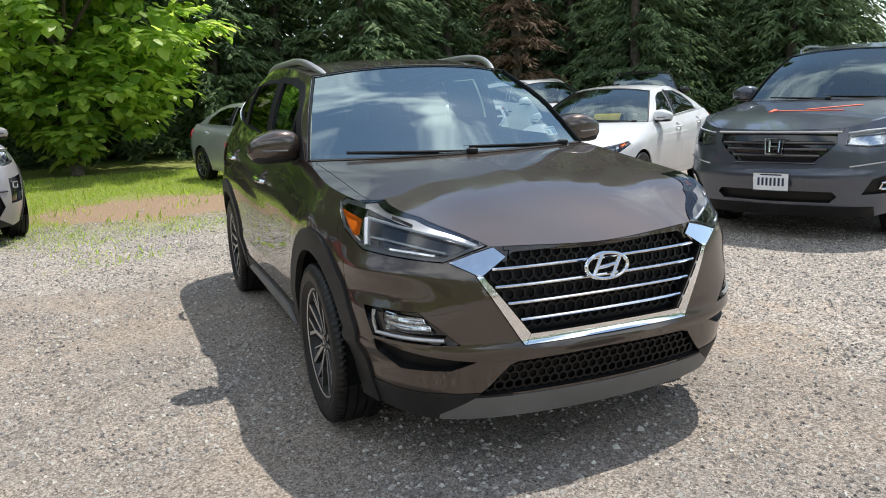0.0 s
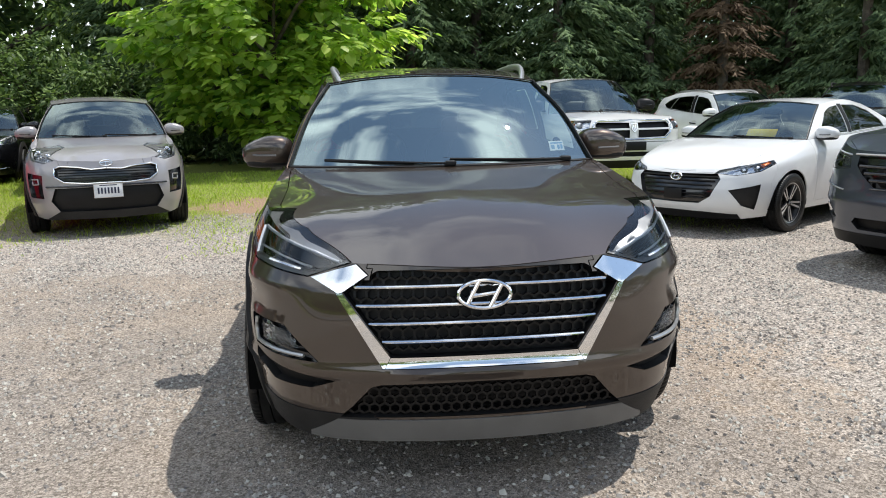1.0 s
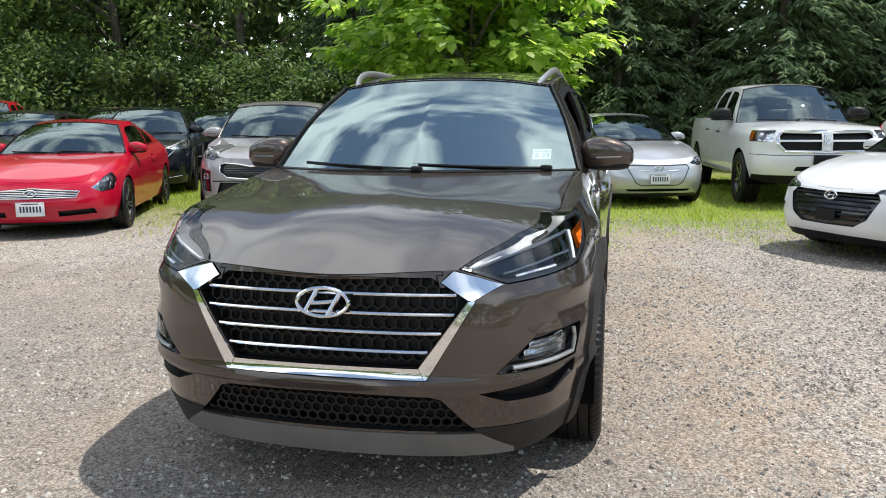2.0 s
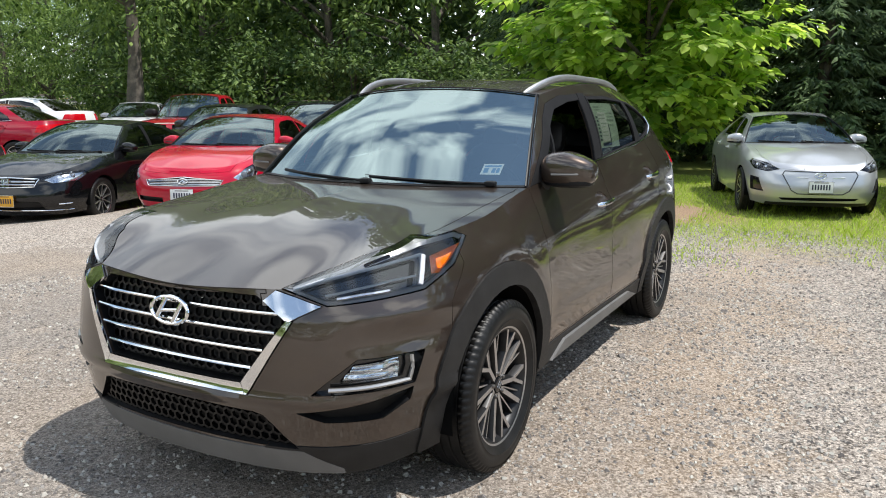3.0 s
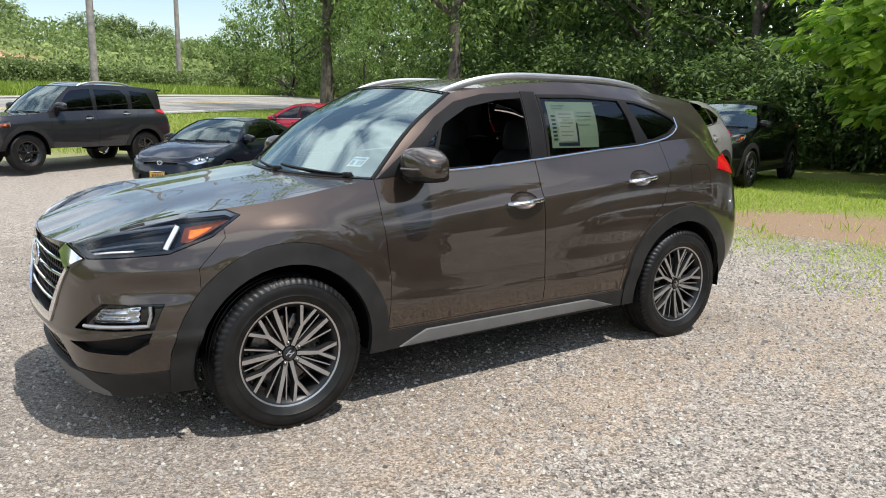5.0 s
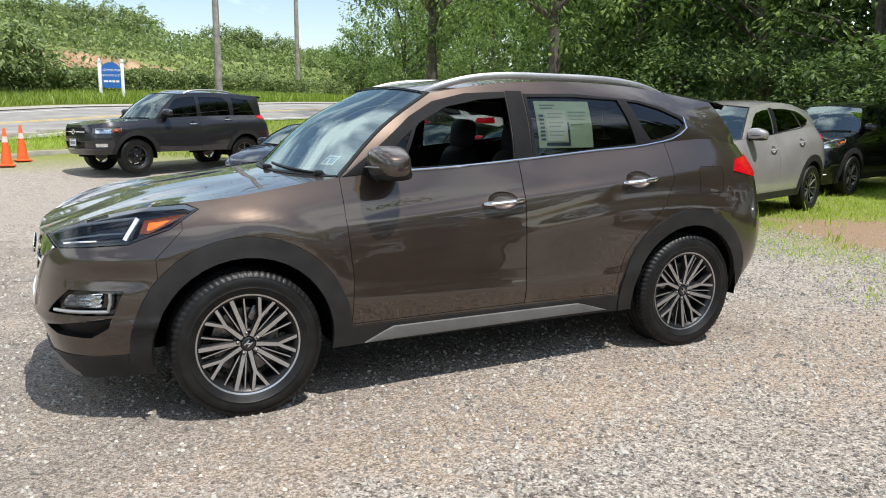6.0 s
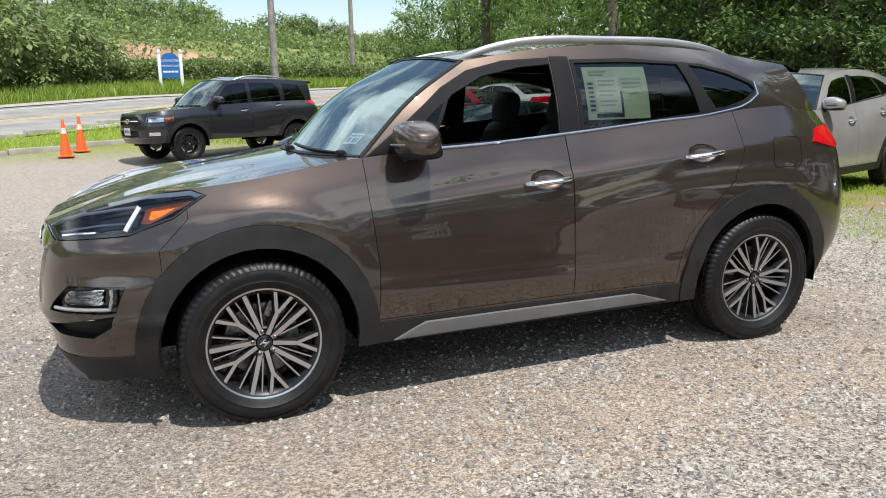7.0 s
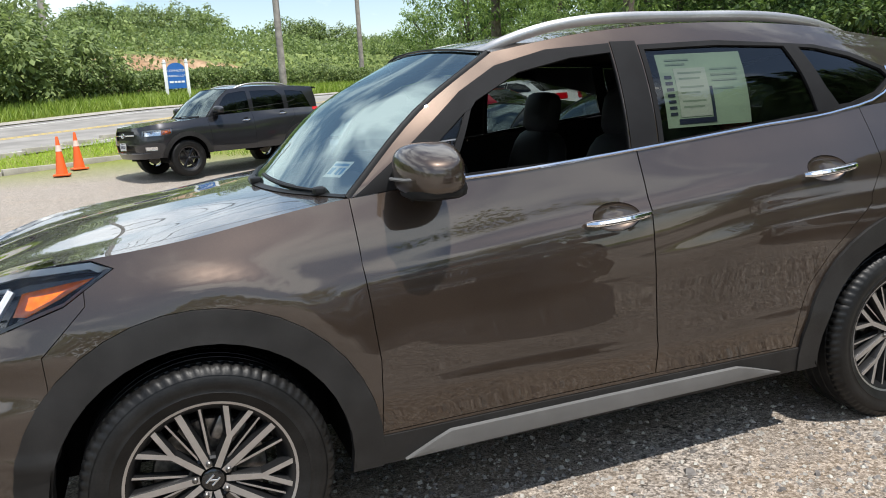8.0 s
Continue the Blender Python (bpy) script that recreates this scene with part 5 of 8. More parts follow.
stk = tagged(screen_sheet("inspection_sticker", 0.550, 0.635, 1.162, 1.208, 0.0, STICKER), "white inspection sticker inside the windscreen corner", "sticker")
for x0, x1, z0, z1 in ((0.560, 0.580, 1.170, 1.190), (0.595, 0.610, 1.170, 1.190), (0.614, 0.627, 1.170, 1.190), (0.558, 0.628, 1.195, 1.202)):
    o = screen_sheet("sticker_mark", x0, x1, z0, z1, -0.002, STICKERBLUE)
    o.parent = stk


# ---- ground ----
ROAD_A, ROAD_D, ROAD_N = Vector((-22.4, -5.1)), Vector((-0.57, 0.82)), Vector((-0.82, -0.57))


def ground_z(x, y):
    """Level lot, a slow rise at its far end, then the sloping road and the hill beyond."""
    lot = float(np.interp(-x, (6.8, 9, 11.8, 16, 20, 30), (0, -0.18, -0.16, 0.06, 0.2, 0.35))) * min(1, max(0, (8.5 - y) / 4))
    plane = 0.39 - 0.0722 * (x + 22.4) + 0.0138 * (y + 5.1)
    along = -0.57 * (x + 22.4) + 0.82 * (y + 5.1)
    plane -= float(np.interp(along, (12, 30, 55, 90), (0, 0.5, 1.4, 2.0)))
    d = math.hypot(x, y)
    if d > 55:
        plane = min(plane, 2.3) if d < 70 else min(plane, 2.3 + (d - 70) * 0.03)
    if x > -12:
        return lot
    t = min(1, max(0, (-12 - x) / 8))
    e = plane - lot
    soft = lot + (e + math.sqrt(e * e + 0.04)) / 2
    return lot * (1 - t) + max(soft, lot) * t


def ground_mesh():
    xs = np.r_[-2500, -800, -300, -150, -100, np.arange(-80, -28, 2.0), np.arange(-28, -8, 0.6), np.arange(-8, 9, 0.3), np.arange(9, 30, 2.0), 40, 80, 200, 800, 2500]
    ys = np.r_[-2500, -800, -200, -80, -40, np.arange(-24, -7, 1.5), np.arange(-7, 13, 0.3), np.arange(13, 60, 2.0), 80, 200, 800, 2500]
    G = np.zeros((len(ys), len(xs), 3))
    for i, y in enumerate(ys):
        for j, x in enumerate(xs):
            near = math.exp(-((x + 1) ** 2 + (y - 2) ** 2) / 500)
            G[i, j] = (x, y, ground_z(x, y) + near * 0.018 * (noise.noise((x * 0.5, y * 0.5, 3)) - 0.1) + near * 0.008 * noise.noise((x * 2.2, y * 2.2, 7)))
    return add_grid(bmesh.new(), G)


def ground_mat():
    m = bpy.data.materials.new("gravel_lot")
    m.use_nodes = True
    n, l = m.node_tree.nodes, m.node_tree.links
    p = n["Principled BSDF"]
    p.inputs["Roughness"].default_value = 0.92
    p.inputs["Specular IOR Level"].default_value = 0.25
    tc = n.new("ShaderNodeTexCoord")

    def tex(kind, scale, detail=5.0, rough=0.6):
        t = n.new("ShaderNodeTex" + kind)
        t.inputs["Scale"].default_value = scale
        if kind == "Noise":
            t.inputs["Detail"].default_value, t.inputs["Roughness"].default_value = detail, rough
        l.new(tc.outputs["Object"], t.inputs["Vector"])
        return t

    def ramp(src, stops):
        r = n.new("ShaderNodeValToRGB")
        e = r.color_ramp.elements
        while len(e) < len(stops):
            e.new(0.5)
        for q, (pos, c) in zip(e, stops):
            q.position, q.color = pos, (*c, 1)
        l.new(src, r.inputs["Fac"])
        return r.outputs["Color"]

    def mix(fac, c1, c2, kind="MIX"):
        x = n.new("ShaderNodeMixRGB")
        x.blend_type = kind
        for sock, v in zip(("Fac", "Color1", "Color2"), (fac, c1, c2)):
            if isinstance(v, (int, float)):
                x.inputs[sock].default_value = v
            elif isinstance(v, tuple):
                x.inputs[sock].default_value = (*v, 1)
            else:
                l.new(v, x.inputs[sock])
        return x.outputs["Color"]

    def calc(op, a, b=0.0, c=0.0):
        x = n.new("ShaderNodeMath")
        x.operation = op
        for i, v in enumerate((a, b, c)):
            if isinstance(v, (int, float)):
                x.inputs[i].default_value = v
            else:
                l.new(v, x.inputs[i])
        return x.outputs[0]

    sep = n.new("ShaderNodeSeparateXYZ")
    l.new(tc.outputs["Object"], sep.inputs[0])
    X, Y = sep.outputs["X"], sep.outputs["Y"]
    vf, vc = tex("Voronoi", 98), tex("Voronoi", 52)
    fine = ramp(vf.outputs["Color"], ((0.2, (0.042, 0.039, 0.036)), (0.8, (0.62, 0.595, 0.560))))
    coarse = ramp(vc.outputs["Color"], ((0.2, (0.065, 0.060, 0.055)), (0.8, (0.54, 0.515, 0.475))))
    big, mid, grain = tex("Noise", 0.5, 8.0, 0.66), tex("Noise", 2.3, 9.0, 0.68), tex("Noise", 150, 4.0, 0.7)
    spots = tex("Noise", 22, 6.0, 0.75)
    wave = calc("ADD", calc("MULTIPLY_ADD", mid.outputs["Fac"], 2.4, -1.2), calc("MULTIPLY_ADD", big.outputs["Fac"], 2.4, -1.2))
    gravel = mix(0.45, fine, coarse)
    dirt = ramp(mid.outputs["Fac"], ((0.3, (0.27, 0.215, 0.158)), (0.7, (0.46, 0.385, 0.295))))
    dirt = mix(0.50, dirt, ramp(grain.outputs["Fac"], ((0.25, (0.14, 0.13, 0.12)), (0.75, (0.70, 0.67, 0.62)))), "OVERLAY")
    dirt = mix(0.42, dirt, fine)
    # tan dirt worn bare beside the parked car, and thin patches of it everywhere
    lane = calc("ADD", calc("ABSOLUTE", calc("ADD", X, -1.25)), calc("MULTIPLY", wave, -1.3))
    bare = ramp(calc("MULTIPLY", lane, 0.5), ((0.14, (0.80, 0.80, 0.80)), (0.40, (0, 0, 0))))
    thin = ramp(mid.outputs["Fac"], ((0.56, (0, 0, 0)), (0.70, (0.50, 0.50, 0.50))))
    lot = mix(mix(1.0, bare, thin, "LIGHTEN"), gravel, dirt)
    # old broken asphalt, grey, dusty and crazed
    asph = ramp(grain.outputs["Fac"], ((0.28, (0.035, 0.034, 0.033)), (0.75, (0.36, 0.35, 0.335))))
    asph = mix(0.40, asph, ramp(spots.outputs["Fac"], ((0.35, (0.085, 0.082, 0.078)), (0.65, (0.33, 0.315, 0.295)))))
    asph = mix(0.30, asph, fine)
    asph = mix(ramp(big.outputs["Fac"], ((0.40, (0, 0, 0)), (0.65, (0.6, 0.6, 0.6)))), asph, dirt)
    asph = mix(ramp(mid.outputs["Fac"], ((0.51, (0, 0, 0)), (0.66, (0.6, 0.6, 0.6)))), asph, mix(0.5, dirt, gravel))
    east = calc("SUBTRACT", calc("MULTIPLY_ADD", calc("MAXIMUM", calc("SUBTRACT", -0.9, Y), 0.0), 0.9, 0.85), X)
    edge = calc("MINIMUM", calc("MINIMUM", calc("SUBTRACT", 2.0, Y), east), calc("ADD", X, 5.5))
    where = calc("MULTIPLY_ADD", calc("ADD", edge, calc("MULTIPLY", wave, 2.4)), 0.30, 0.5)
    paved = ramp(where, ((0.44, (0, 0, 0)), (0.58, (0.92, 0.92, 0.92))))
    lot = mix(paved, lot, asph)
    crk = tex("Voronoi", 0.85)
    crk.feature = "DISTANCE_TO_EDGE"
    wob = n.new("ShaderNodeMixRGB")
    wob.inputs["Fac"].default_value = 0.16
    l.new(tc.outputs["Object"], wob.inputs["Color1"])
    l.new(mid.outputs["Color"], wob.inputs["Color2"])
    l.new(wob.outputs["Color"], crk.inputs["Vector"])
    crack = ramp(crk.outputs["Distance"], ((0.0, (1, 1, 1)), (0.009, (0, 0, 0))))
    crack = mix(1.0, crack, mix(1.0, paved, ramp(spots.outputs["Fac"], ((0.46, (0.0, 0.0, 0.0)), (0.58, (0.85, 0.85, 0.85)))), "MULTIPLY"), "MULTIPLY")
    lot = mix(crack, lot, (0.055, 0.050, 0.045))
    # bare brown soil
    dx, dy = calc("MULTIPLY", calc("ADD", X, 1.2), 0.62), calc("MULTIPLY", calc("ADD", Y, -7.0), 0.72)
    r = calc("ADD", calc("SQRT", calc("ADD", calc("MULTIPLY", dx, dx), calc("MULTIPLY", dy, dy))), calc("MULTIPLY_ADD", mid.outputs["Fac"], 1.6, -0.8))
    soil = ramp(calc("MULTIPLY", r, 0.5), ((0.42, (1, 1, 1)), (0.62, (0, 0, 0))))
    soilcol = ramp(grain.outputs["Fac"], ((0.3, (0.20, 0.14, 0.095)), (0.7, (0.36, 0.28, 0.20))))
    # turf under the grass
    line = calc("ADD", calc("ADD", Y, calc("MULTIPLY_ADD", mid.outputs["Fac"], 3.2, -1.6)), calc("MULTIPLY", calc("MAXIMUM", calc("ADD", X, -3.2), 0.0), -0.5))
    line = calc("ADD", line, calc("MULTIPLY", calc("MINIMUM", calc("ADD", X, 5.0), 0.0), 0.15))
    turf = ramp(calc("MULTIPLY", line, 0.1), ((0.40, (0, 0, 0)), (0.66, (0.92, 0.92, 0.92))))
    far = ramp(calc("MULTIPLY", X, -0.01), ((0.15, (0, 0, 0)), (0.19, (1, 1, 1))))
    behind = ramp(calc("MULTIPLY", Y, -0.01), ((0.12, (0, 0, 0)), (0.2, (0.8, 0.8, 0.8))))
    turfcol = ramp(spots.outputs["Fac"], ((0.3, (0.12, 0.155, 0.030)), (0.7, (0.27, 0.32, 0.075))))
    lot = mix(turf, lot, turfcol)
    lot = mix(far, lot, turfcol)
    lot = mix(soil, lot, soilcol)
    speck = ramp(tex("Voronoi", 210).outputs["Color"], ((0.25, (0.14, 0.14, 0.14)), (0.75, (0.88, 0.88, 0.88))))
    lot = mix(0.40, lot, speck, "OVERLAY")
    lot = mix(1.0, lot, (0.975, 0.895, 0.825), "MULTIPLY")
    l.new(lot, p.inputs["Base Color"])
    bp = n.new("ShaderNodeBump")
    bp.inputs["Strength"].default_value, bp.inputs["Distance"].default_value = 1.0, 0.018
    h = mix(0.5, mix(0.5, vf.outputs["Distance"], vc.outputs["Distance"]), grain.outputs["Fac"])
    h = mix(0.40, h, spots.outputs["Fac"])
    l.new(h, bp.inputs["Height"])
    l.new(bp.outputs["Normal"], p.inputs["Normal"])
    return m


tagged(part("ground", ground_mesh(), ground_mat(), None, smooth=60), "pale grey gravel lot with worn asphalt patches", "ground", kind="structure")


def strip(name, off0, off1, s0, s1, up, mtl, lb, cat, n=90, kind="structure"):
    """A band along the road, between two distances from its near edge, laid on the ground."""
    rows = []
    for o in (off0, (off0 * 2 + off1) / 3, (off0 + off1 * 2) / 3, off1):
        row = []
        for t in np.linspace(s0, s1, n):
            q = ROAD_A + ROAD_D * t + ROAD_N * o
            row.append((q.x, q.y, ground_z(q.x, q.y) + up))
        rows.append(row)
    bm = add_grid(bmesh.new(), np.array(rows))
    bmesh.ops.recalc_face_normals(bm, faces=bm.faces[:])
    for f in bm.faces:
        if f.normal.z < 0:
            f.normal_flip()
    return tagged(part(name, bm, mtl, None), lb, cat, kind=kind)


ASPHALT = mat("road_asphalt", (0.235, 0.222, 0.205), 0.85, var=0.2, scale=0.8, bump=0.3, bscale=90)
LINEWHITE = mat("road_line_white", (0.52, 0.51, 0.48), 0.8, var=0.12, scale=5)
LINEYELLOW = mat("road_line_yellow", (0.62, 0.43, 0.08), 0.8, var=0.12, scale=5)
CONCRETE = mat("pale_concrete", (0.34, 0.315, 0.27), 0.9, var=0.15, scale=3, bump=0.3, bscale=40)
strip("road", 0, 11.4, -40, 90, 0.05, ASPHALT, "grey two-lane asphalt road", "road")
strip("trim_edge_line", 0.7, 0.95, -40, 90, 0.056, LINEWHITE, "white painted edge line on road", "road line")
strip("trim_edge_line", 10.2, 10.45, -40, 90, 0.056, LINEWHITE, "white painted edge line on road", "road line")
strip("trim_centre_line", 5.35, 5.50, -40, 90, 0.056, LINEYELLOW, "yellow painted centre line on road", "road line")
strip("trim_centre_line", 5.72, 5.87, -40, 90, 0.056, LINEYELLOW, "yellow painted centre line on road", "road line")
strip("pavement", 11.4, 13.0, -40, 90, 0.09, CONCRETE, "pale dusty shoulder along the road", "shoulder")


def kerb(a, b, n, w=0.16, h=0.12):
    for i in range(n):
        p, q = (Vector(a) + (Vector(b) - Vector(a)) * t for t in ((i + 0.01) / n, (i + 0.99) / n))
        c = (p + q) / 2
        bm = box(bmesh.new(), (-(q - p).length / 2, -w / 2, -0.1), ((q - p).length / 2, w / 2, h), 0.015)
        ang = math.degrees(math.atan2(q.y - p.y, q.x - p.x))
        o = part("kerb", bm, CONCRETE, None)
        o.matrix_world = pose(c.x, c.y, ground_z(c.x, c.y), 0, 0, ang)
        tagged(o, "low cream concrete kerb beside grass verge", "kerb", "kerb stones of the verge")


kerb((-17.0, -6.5), (-21.5, 1.6), 5)
kerb((-20.2, -7.0), (-27.5, -1.0), 6, 0.2, 0.16)


# ---- plants ----
def leaf_object(name, base, axis, across, size, material, parent, wide=0.55, fold=0.18, droop=0.15, stuff=False, lb="", cat="", heart=False):
    """Many leaves in one mesh: each a folded, drooping blade of two halves, or a heart with a curled rim."""
    N = len(base)
    axis = axis / np.linalg.norm(axis, axis=1, keepdims=True)
    across = across - axis * np.sum(across * axis, axis=1, keepdims=True)
    across = across / np.linalg.norm(across, axis=1, keepdims=True)
    nor = np.cross(axis, across)
    L = size[:, None]
    mid = base + axis * L * 0.42
    V = np.empty((N, 5, 3))
    V[:, 0] = base
    V[:, 1] = mid + across * L * wide / 2 + nor * L * fold * 0.5
    V[:, 2] = base + axis * L - np.array((0, 0, 1)) * L * droop
    V[:, 3] = mid - across * L * wide / 2 + nor * L * fold * 0.5
    V[:, 4] = base + axis * L * 0.5
    tri = np.array([(0, 4, 1), (1, 4, 2), (0, 3, 4), (3, 2, 4)])
    if heart:
        V = np.empty((N, 9, 3))
        down = np.array((0, 0, 1)) * L
        for i, (u, w, up) in enumerate(((0.05, 0, 0), (0.0, 0.30, 0.3), (0.22, 0.52, 0.55), (0.58, 0.40, 0.45), (1.0, 0, 0), (0.58, -0.40, 0.45), (0.22, -0.52, 0.55), (0.0, -0.30, 0.3), (0.45, 0, 0))):
            V[:, i] = base + axis * L * u + across * L * wide * w + nor * L * fold * up * 0.5 - down * droop * u * u
        tri = np.array([(8, i, (i + 1) % 8) for i in range(8)])
    F = (np.arange(N)[:, None, None] * V.shape[1] + tri[None]).reshape(-1, 3)
    me = bpy.data.meshes.new(name)
    me.from_pydata(V.reshape(-1, 3).tolist(), [], F.tolist())
    me.materials.append(material)
    ob = new(name, me)
    if parent is not None:
        ob.parent = parent
    if lb:
        tagged(ob, lb, cat)
    if stuff:
        tagged(ob, kind="stuff")
    return ob


def unit(n, rng):
    v = rng.normal(size=(n, 3))
    return v / np.linalg.norm(v, axis=1, keepdims=True)


def clumps(centres, radii, per, rng, up=0.5, flatten=0.7):
    """Leaf feet and directions in clumps about centres."""
    C = np.repeat(centres, per, axis=0)
    Rr = np.repeat(radii, per)[:, None]
    d = unit(len(C), rng)
    p = C + d * Rr * rng.random((len(C), 1)) ** 0.45 * np.array((1, 1, flatten))
    ax = d + np.array((0, 0, up - 0.5)) + 0.5 * unit(len(C), rng)
    ac = np.cross(ax, np.array((0, 0, 1.0))) + 0.35 * unit(len(C), rng)
    return p, ax, ac


def limb_mesh(paths):
    bm = bmesh.new()
    for pts, r0, r1 in paths:
        pts = [Vector(p) for p in pts]
        tube(bm, pts, [r0 + (r1 - r0) * i / (len(pts) - 1) for i in range(len(pts))], 9, 1.0, up=(0.3, 1, 0.1))
    return bm


BARK = mat("grey_bark", (0.10, 0.085, 0.068), 0.95, var=0.35, scale=5, bump=0.8, bscale=28)
L_BRIGHT = leaf_mat("broad_leaf_bright", (0.11, 0.215, 0.040), (0.52, 0.63, 0.17), 0.60, 0.42)
L_DARK = leaf_mat("spruce_needles", (0.060, 0.100, 0.052), (0.21, 0.285, 0.14), 0.38, 0.7, 0.15)
L_MID = leaf_mat("mixed_leaf_green", (0.046, 0.092, 0.029), (0.26, 0.355, 0.105), 0.3, 0.55, 0.25)
L_DEEP = leaf_mat("deep_leaf_green", (0.030, 0.062, 0.022), (0.165, 0.24, 0.070), 0.25, 0.55, 0.25)
L_WOOD = leaf_mat("woodland_green", (0.080, 0.120, 0.045), (0.28, 0.345, 0.13), 0.26, 0.55, 0.25)
L_BROWN = leaf_mat("dead_needles", (0.095, 0.062, 0.038), (0.16, 0.11, 0.068), 0.1, 0.7, 0.15)
L_GRASS = leaf_mat("grass_blade", (0.20, 0.29, 0.035), (0.46, 0.56, 0.12), 0.45)
L_TALL = leaf_mat("tall_grass_blade", (0.16, 0.24, 0.035), (0.34, 0.42, 0.10), 0.35)


def broadleaf(name, lb, m, height, rx, ry, trunk_h, trunk_r, material, n_clump, per, leaf, seed, cr=0.75, wide=0.6, low=0.0, hang=0.55, cat="tree", layered=False):
    """A tree or shrub: tapered trunk, limbs, and a crown of leaf clumps with gaps."""
    rng = np.random.default_rng(seed)
    root = thing(name, lb, cat, m, "trees and shrubs round the lot")
    paths = []
    top = Vector((rng.normal() * 0.2, rng.normal() * 0.2, height * 0.80))
    paths.append(([(0, 0, -0.2), (0.03, 0.02, trunk_h * 0.5), (0.1, -0.05, trunk_h), tuple((Vector((0.1, -0.05, trunk_h)) + top) / 2), tuple(top)], trunk_r, trunk_r * 0.15))
    cen = []
    while len(cen) < n_clump:
        d = unit(1, rng)[0]
        rad = rng.random() ** 0.4
        z = low + (height - low) * (0.5 + 0.5 * d[2] * rad)
        f = (z - low) / (height - low)
        w = (math.sin(math.pi * min(1, max(0, f * 0.86 + 0.12)))) ** 0.6
        x, y = d[0] * rad * rx * w * 1.15, d[1] * rad * ry * w * 1.15
        lump = 1 + 0.28 * noise.noise((x * 0.5 + seed, y * 0.5, z * 0.6))
        if noise.noise((x * 0.7, y * 0.7 + seed, z * 0.7)) > -0.25:
            cen.append((x * lump, y * lump, z))
    cen = np.array(cen)
    for i in range(min(14, n_clump // 6)):
        c = Vector(cen[rng.integers(len(cen))])
        st = Vector((0.08, 0, max(trunk_h * 0.75, min(c.z * 0.7, height * 0.7))))
        mid = (st + c) / 2 + Vector((0, 0, 0.25))
        paths.append(([tuple(st), tuple(mid), tuple(c)], trunk_r * 0.38, trunk_r * 0.06))
    part("trunk", limb_mesh(paths), BARK, root, "rough grey bark trunk and limbs")
    p, ax, ac = clumps(cen, rng.uniform(0.6, 1.2, len(cen)) * cr, per, rng, hang, 0.32 if layered else 0.7)
    if layered:
        # leaves held nearly level on outspread boughs
        ax = ax / np.linalg.norm(ax, axis=1, keepdims=True)
        out = p * np.array((1, 1, 0))
        ax = ax * np.array((1, 1, 0.5)) + 0.55 * out / np.maximum(0.3, np.linalg.norm(out, axis=1, keepdims=True)) + np.array((0, 0, -0.55))
        ac = np.cross(ax, np.array((0, 0, 1.0))) + 0.30 * unit(len(p), rng)
    leaf_object("crown", p, ax, ac, rng.uniform(0.6, 1.25, len(p)) * leaf, material, root, wide, heart=layered)
    return root


def spruce(name, lb, m, height, spread, material, seed, tiers=30, sprays=15):
    """A conifer: straight trunk, drooping branches in tiers, needle sprays along each branch."""
    rng = np.random.default_rng(seed)
    root = thing(name, lb, "conifer", m, "conifers behind the lot")
    part("trunk", limb_mesh([([(0, 0, -0.2), (0, 0, height * 0.5), (0, 0, height)], 0.20, 0.02)]), BARK, root)
    B, A, C, S = [], [], [], []
    for i in range(tiers):
        f = i / (tiers - 1)
        z = 0.25 + (height - 0.4) * f
        reach = spread * (1 - f) ** 0.8 + 0.25
        for b in range(max(5, int(11 * (1 - f) + 4))):
            t = rng.random() * 2 * math.pi
            r = reach * rng.uniform(0.65, 1.12)
            d = np.array((math.cos(t), math.sin(t), 0))
            s = np.array((-d[1], d[0], 0))
            for q in np.linspace(0.10, 1.0, sprays):
                c = d * r * q + np.array((0, 0, z + 0.16 * r * math.sin(q * 2.2) - 0.30 * r * q * q + rng.normal() * 0.05))
                for sg in (-1, 1, 0):
                    B.append(c + rng.normal(size=3) * 0.04)
                    A.append(d * 0.75 + s * sg * 0.95 + np.array((0, 0, -0.35 + 0.25 * rng.normal())))
                    C.append(np.cross(A[-1], (0, 0, 1.0)) + rng.normal(size=3) * 0.3)
                    S.append(rng.uniform(0.7, 1.2) * 0.34 * (1.15 - 0.5 * q))
    leaf_object("needles", np.array(B), np.array(A), np.array(C), np.array(S), material, root, 0.30, 0.3, 0.25)
    return root


# ---- trees round the lot ----
broadleaf("shrub", "bright green broad-leaved catalpa shrub at the lot's edge", pose(-2.6, 14.2, 0), 7.4, 2.95, 2.5, 1.2, 0.16, L_BRIGHT, 420, 38, 0.215, 11, 0.60, 0.95, 0.25, 0.5, "shrub", True)
s1 = spruce("spruce", "dark green spruce with drooping branches", pose(1.0, 18.6, 0, 0, 0, 20), 13.0, 2.9, L_DARK, 21)
s2 = spruce("spruce", "dark green spruce with drooping branches", pose(5.2, 17.6, 0), 11.5, 2.7, L_DARK, 22)
spruce("spruce", "dead brown spruce among green ones", pose(9.85, 16.9, 0), 9.5, 1.5, L_BROWN, 23, 18, 9)
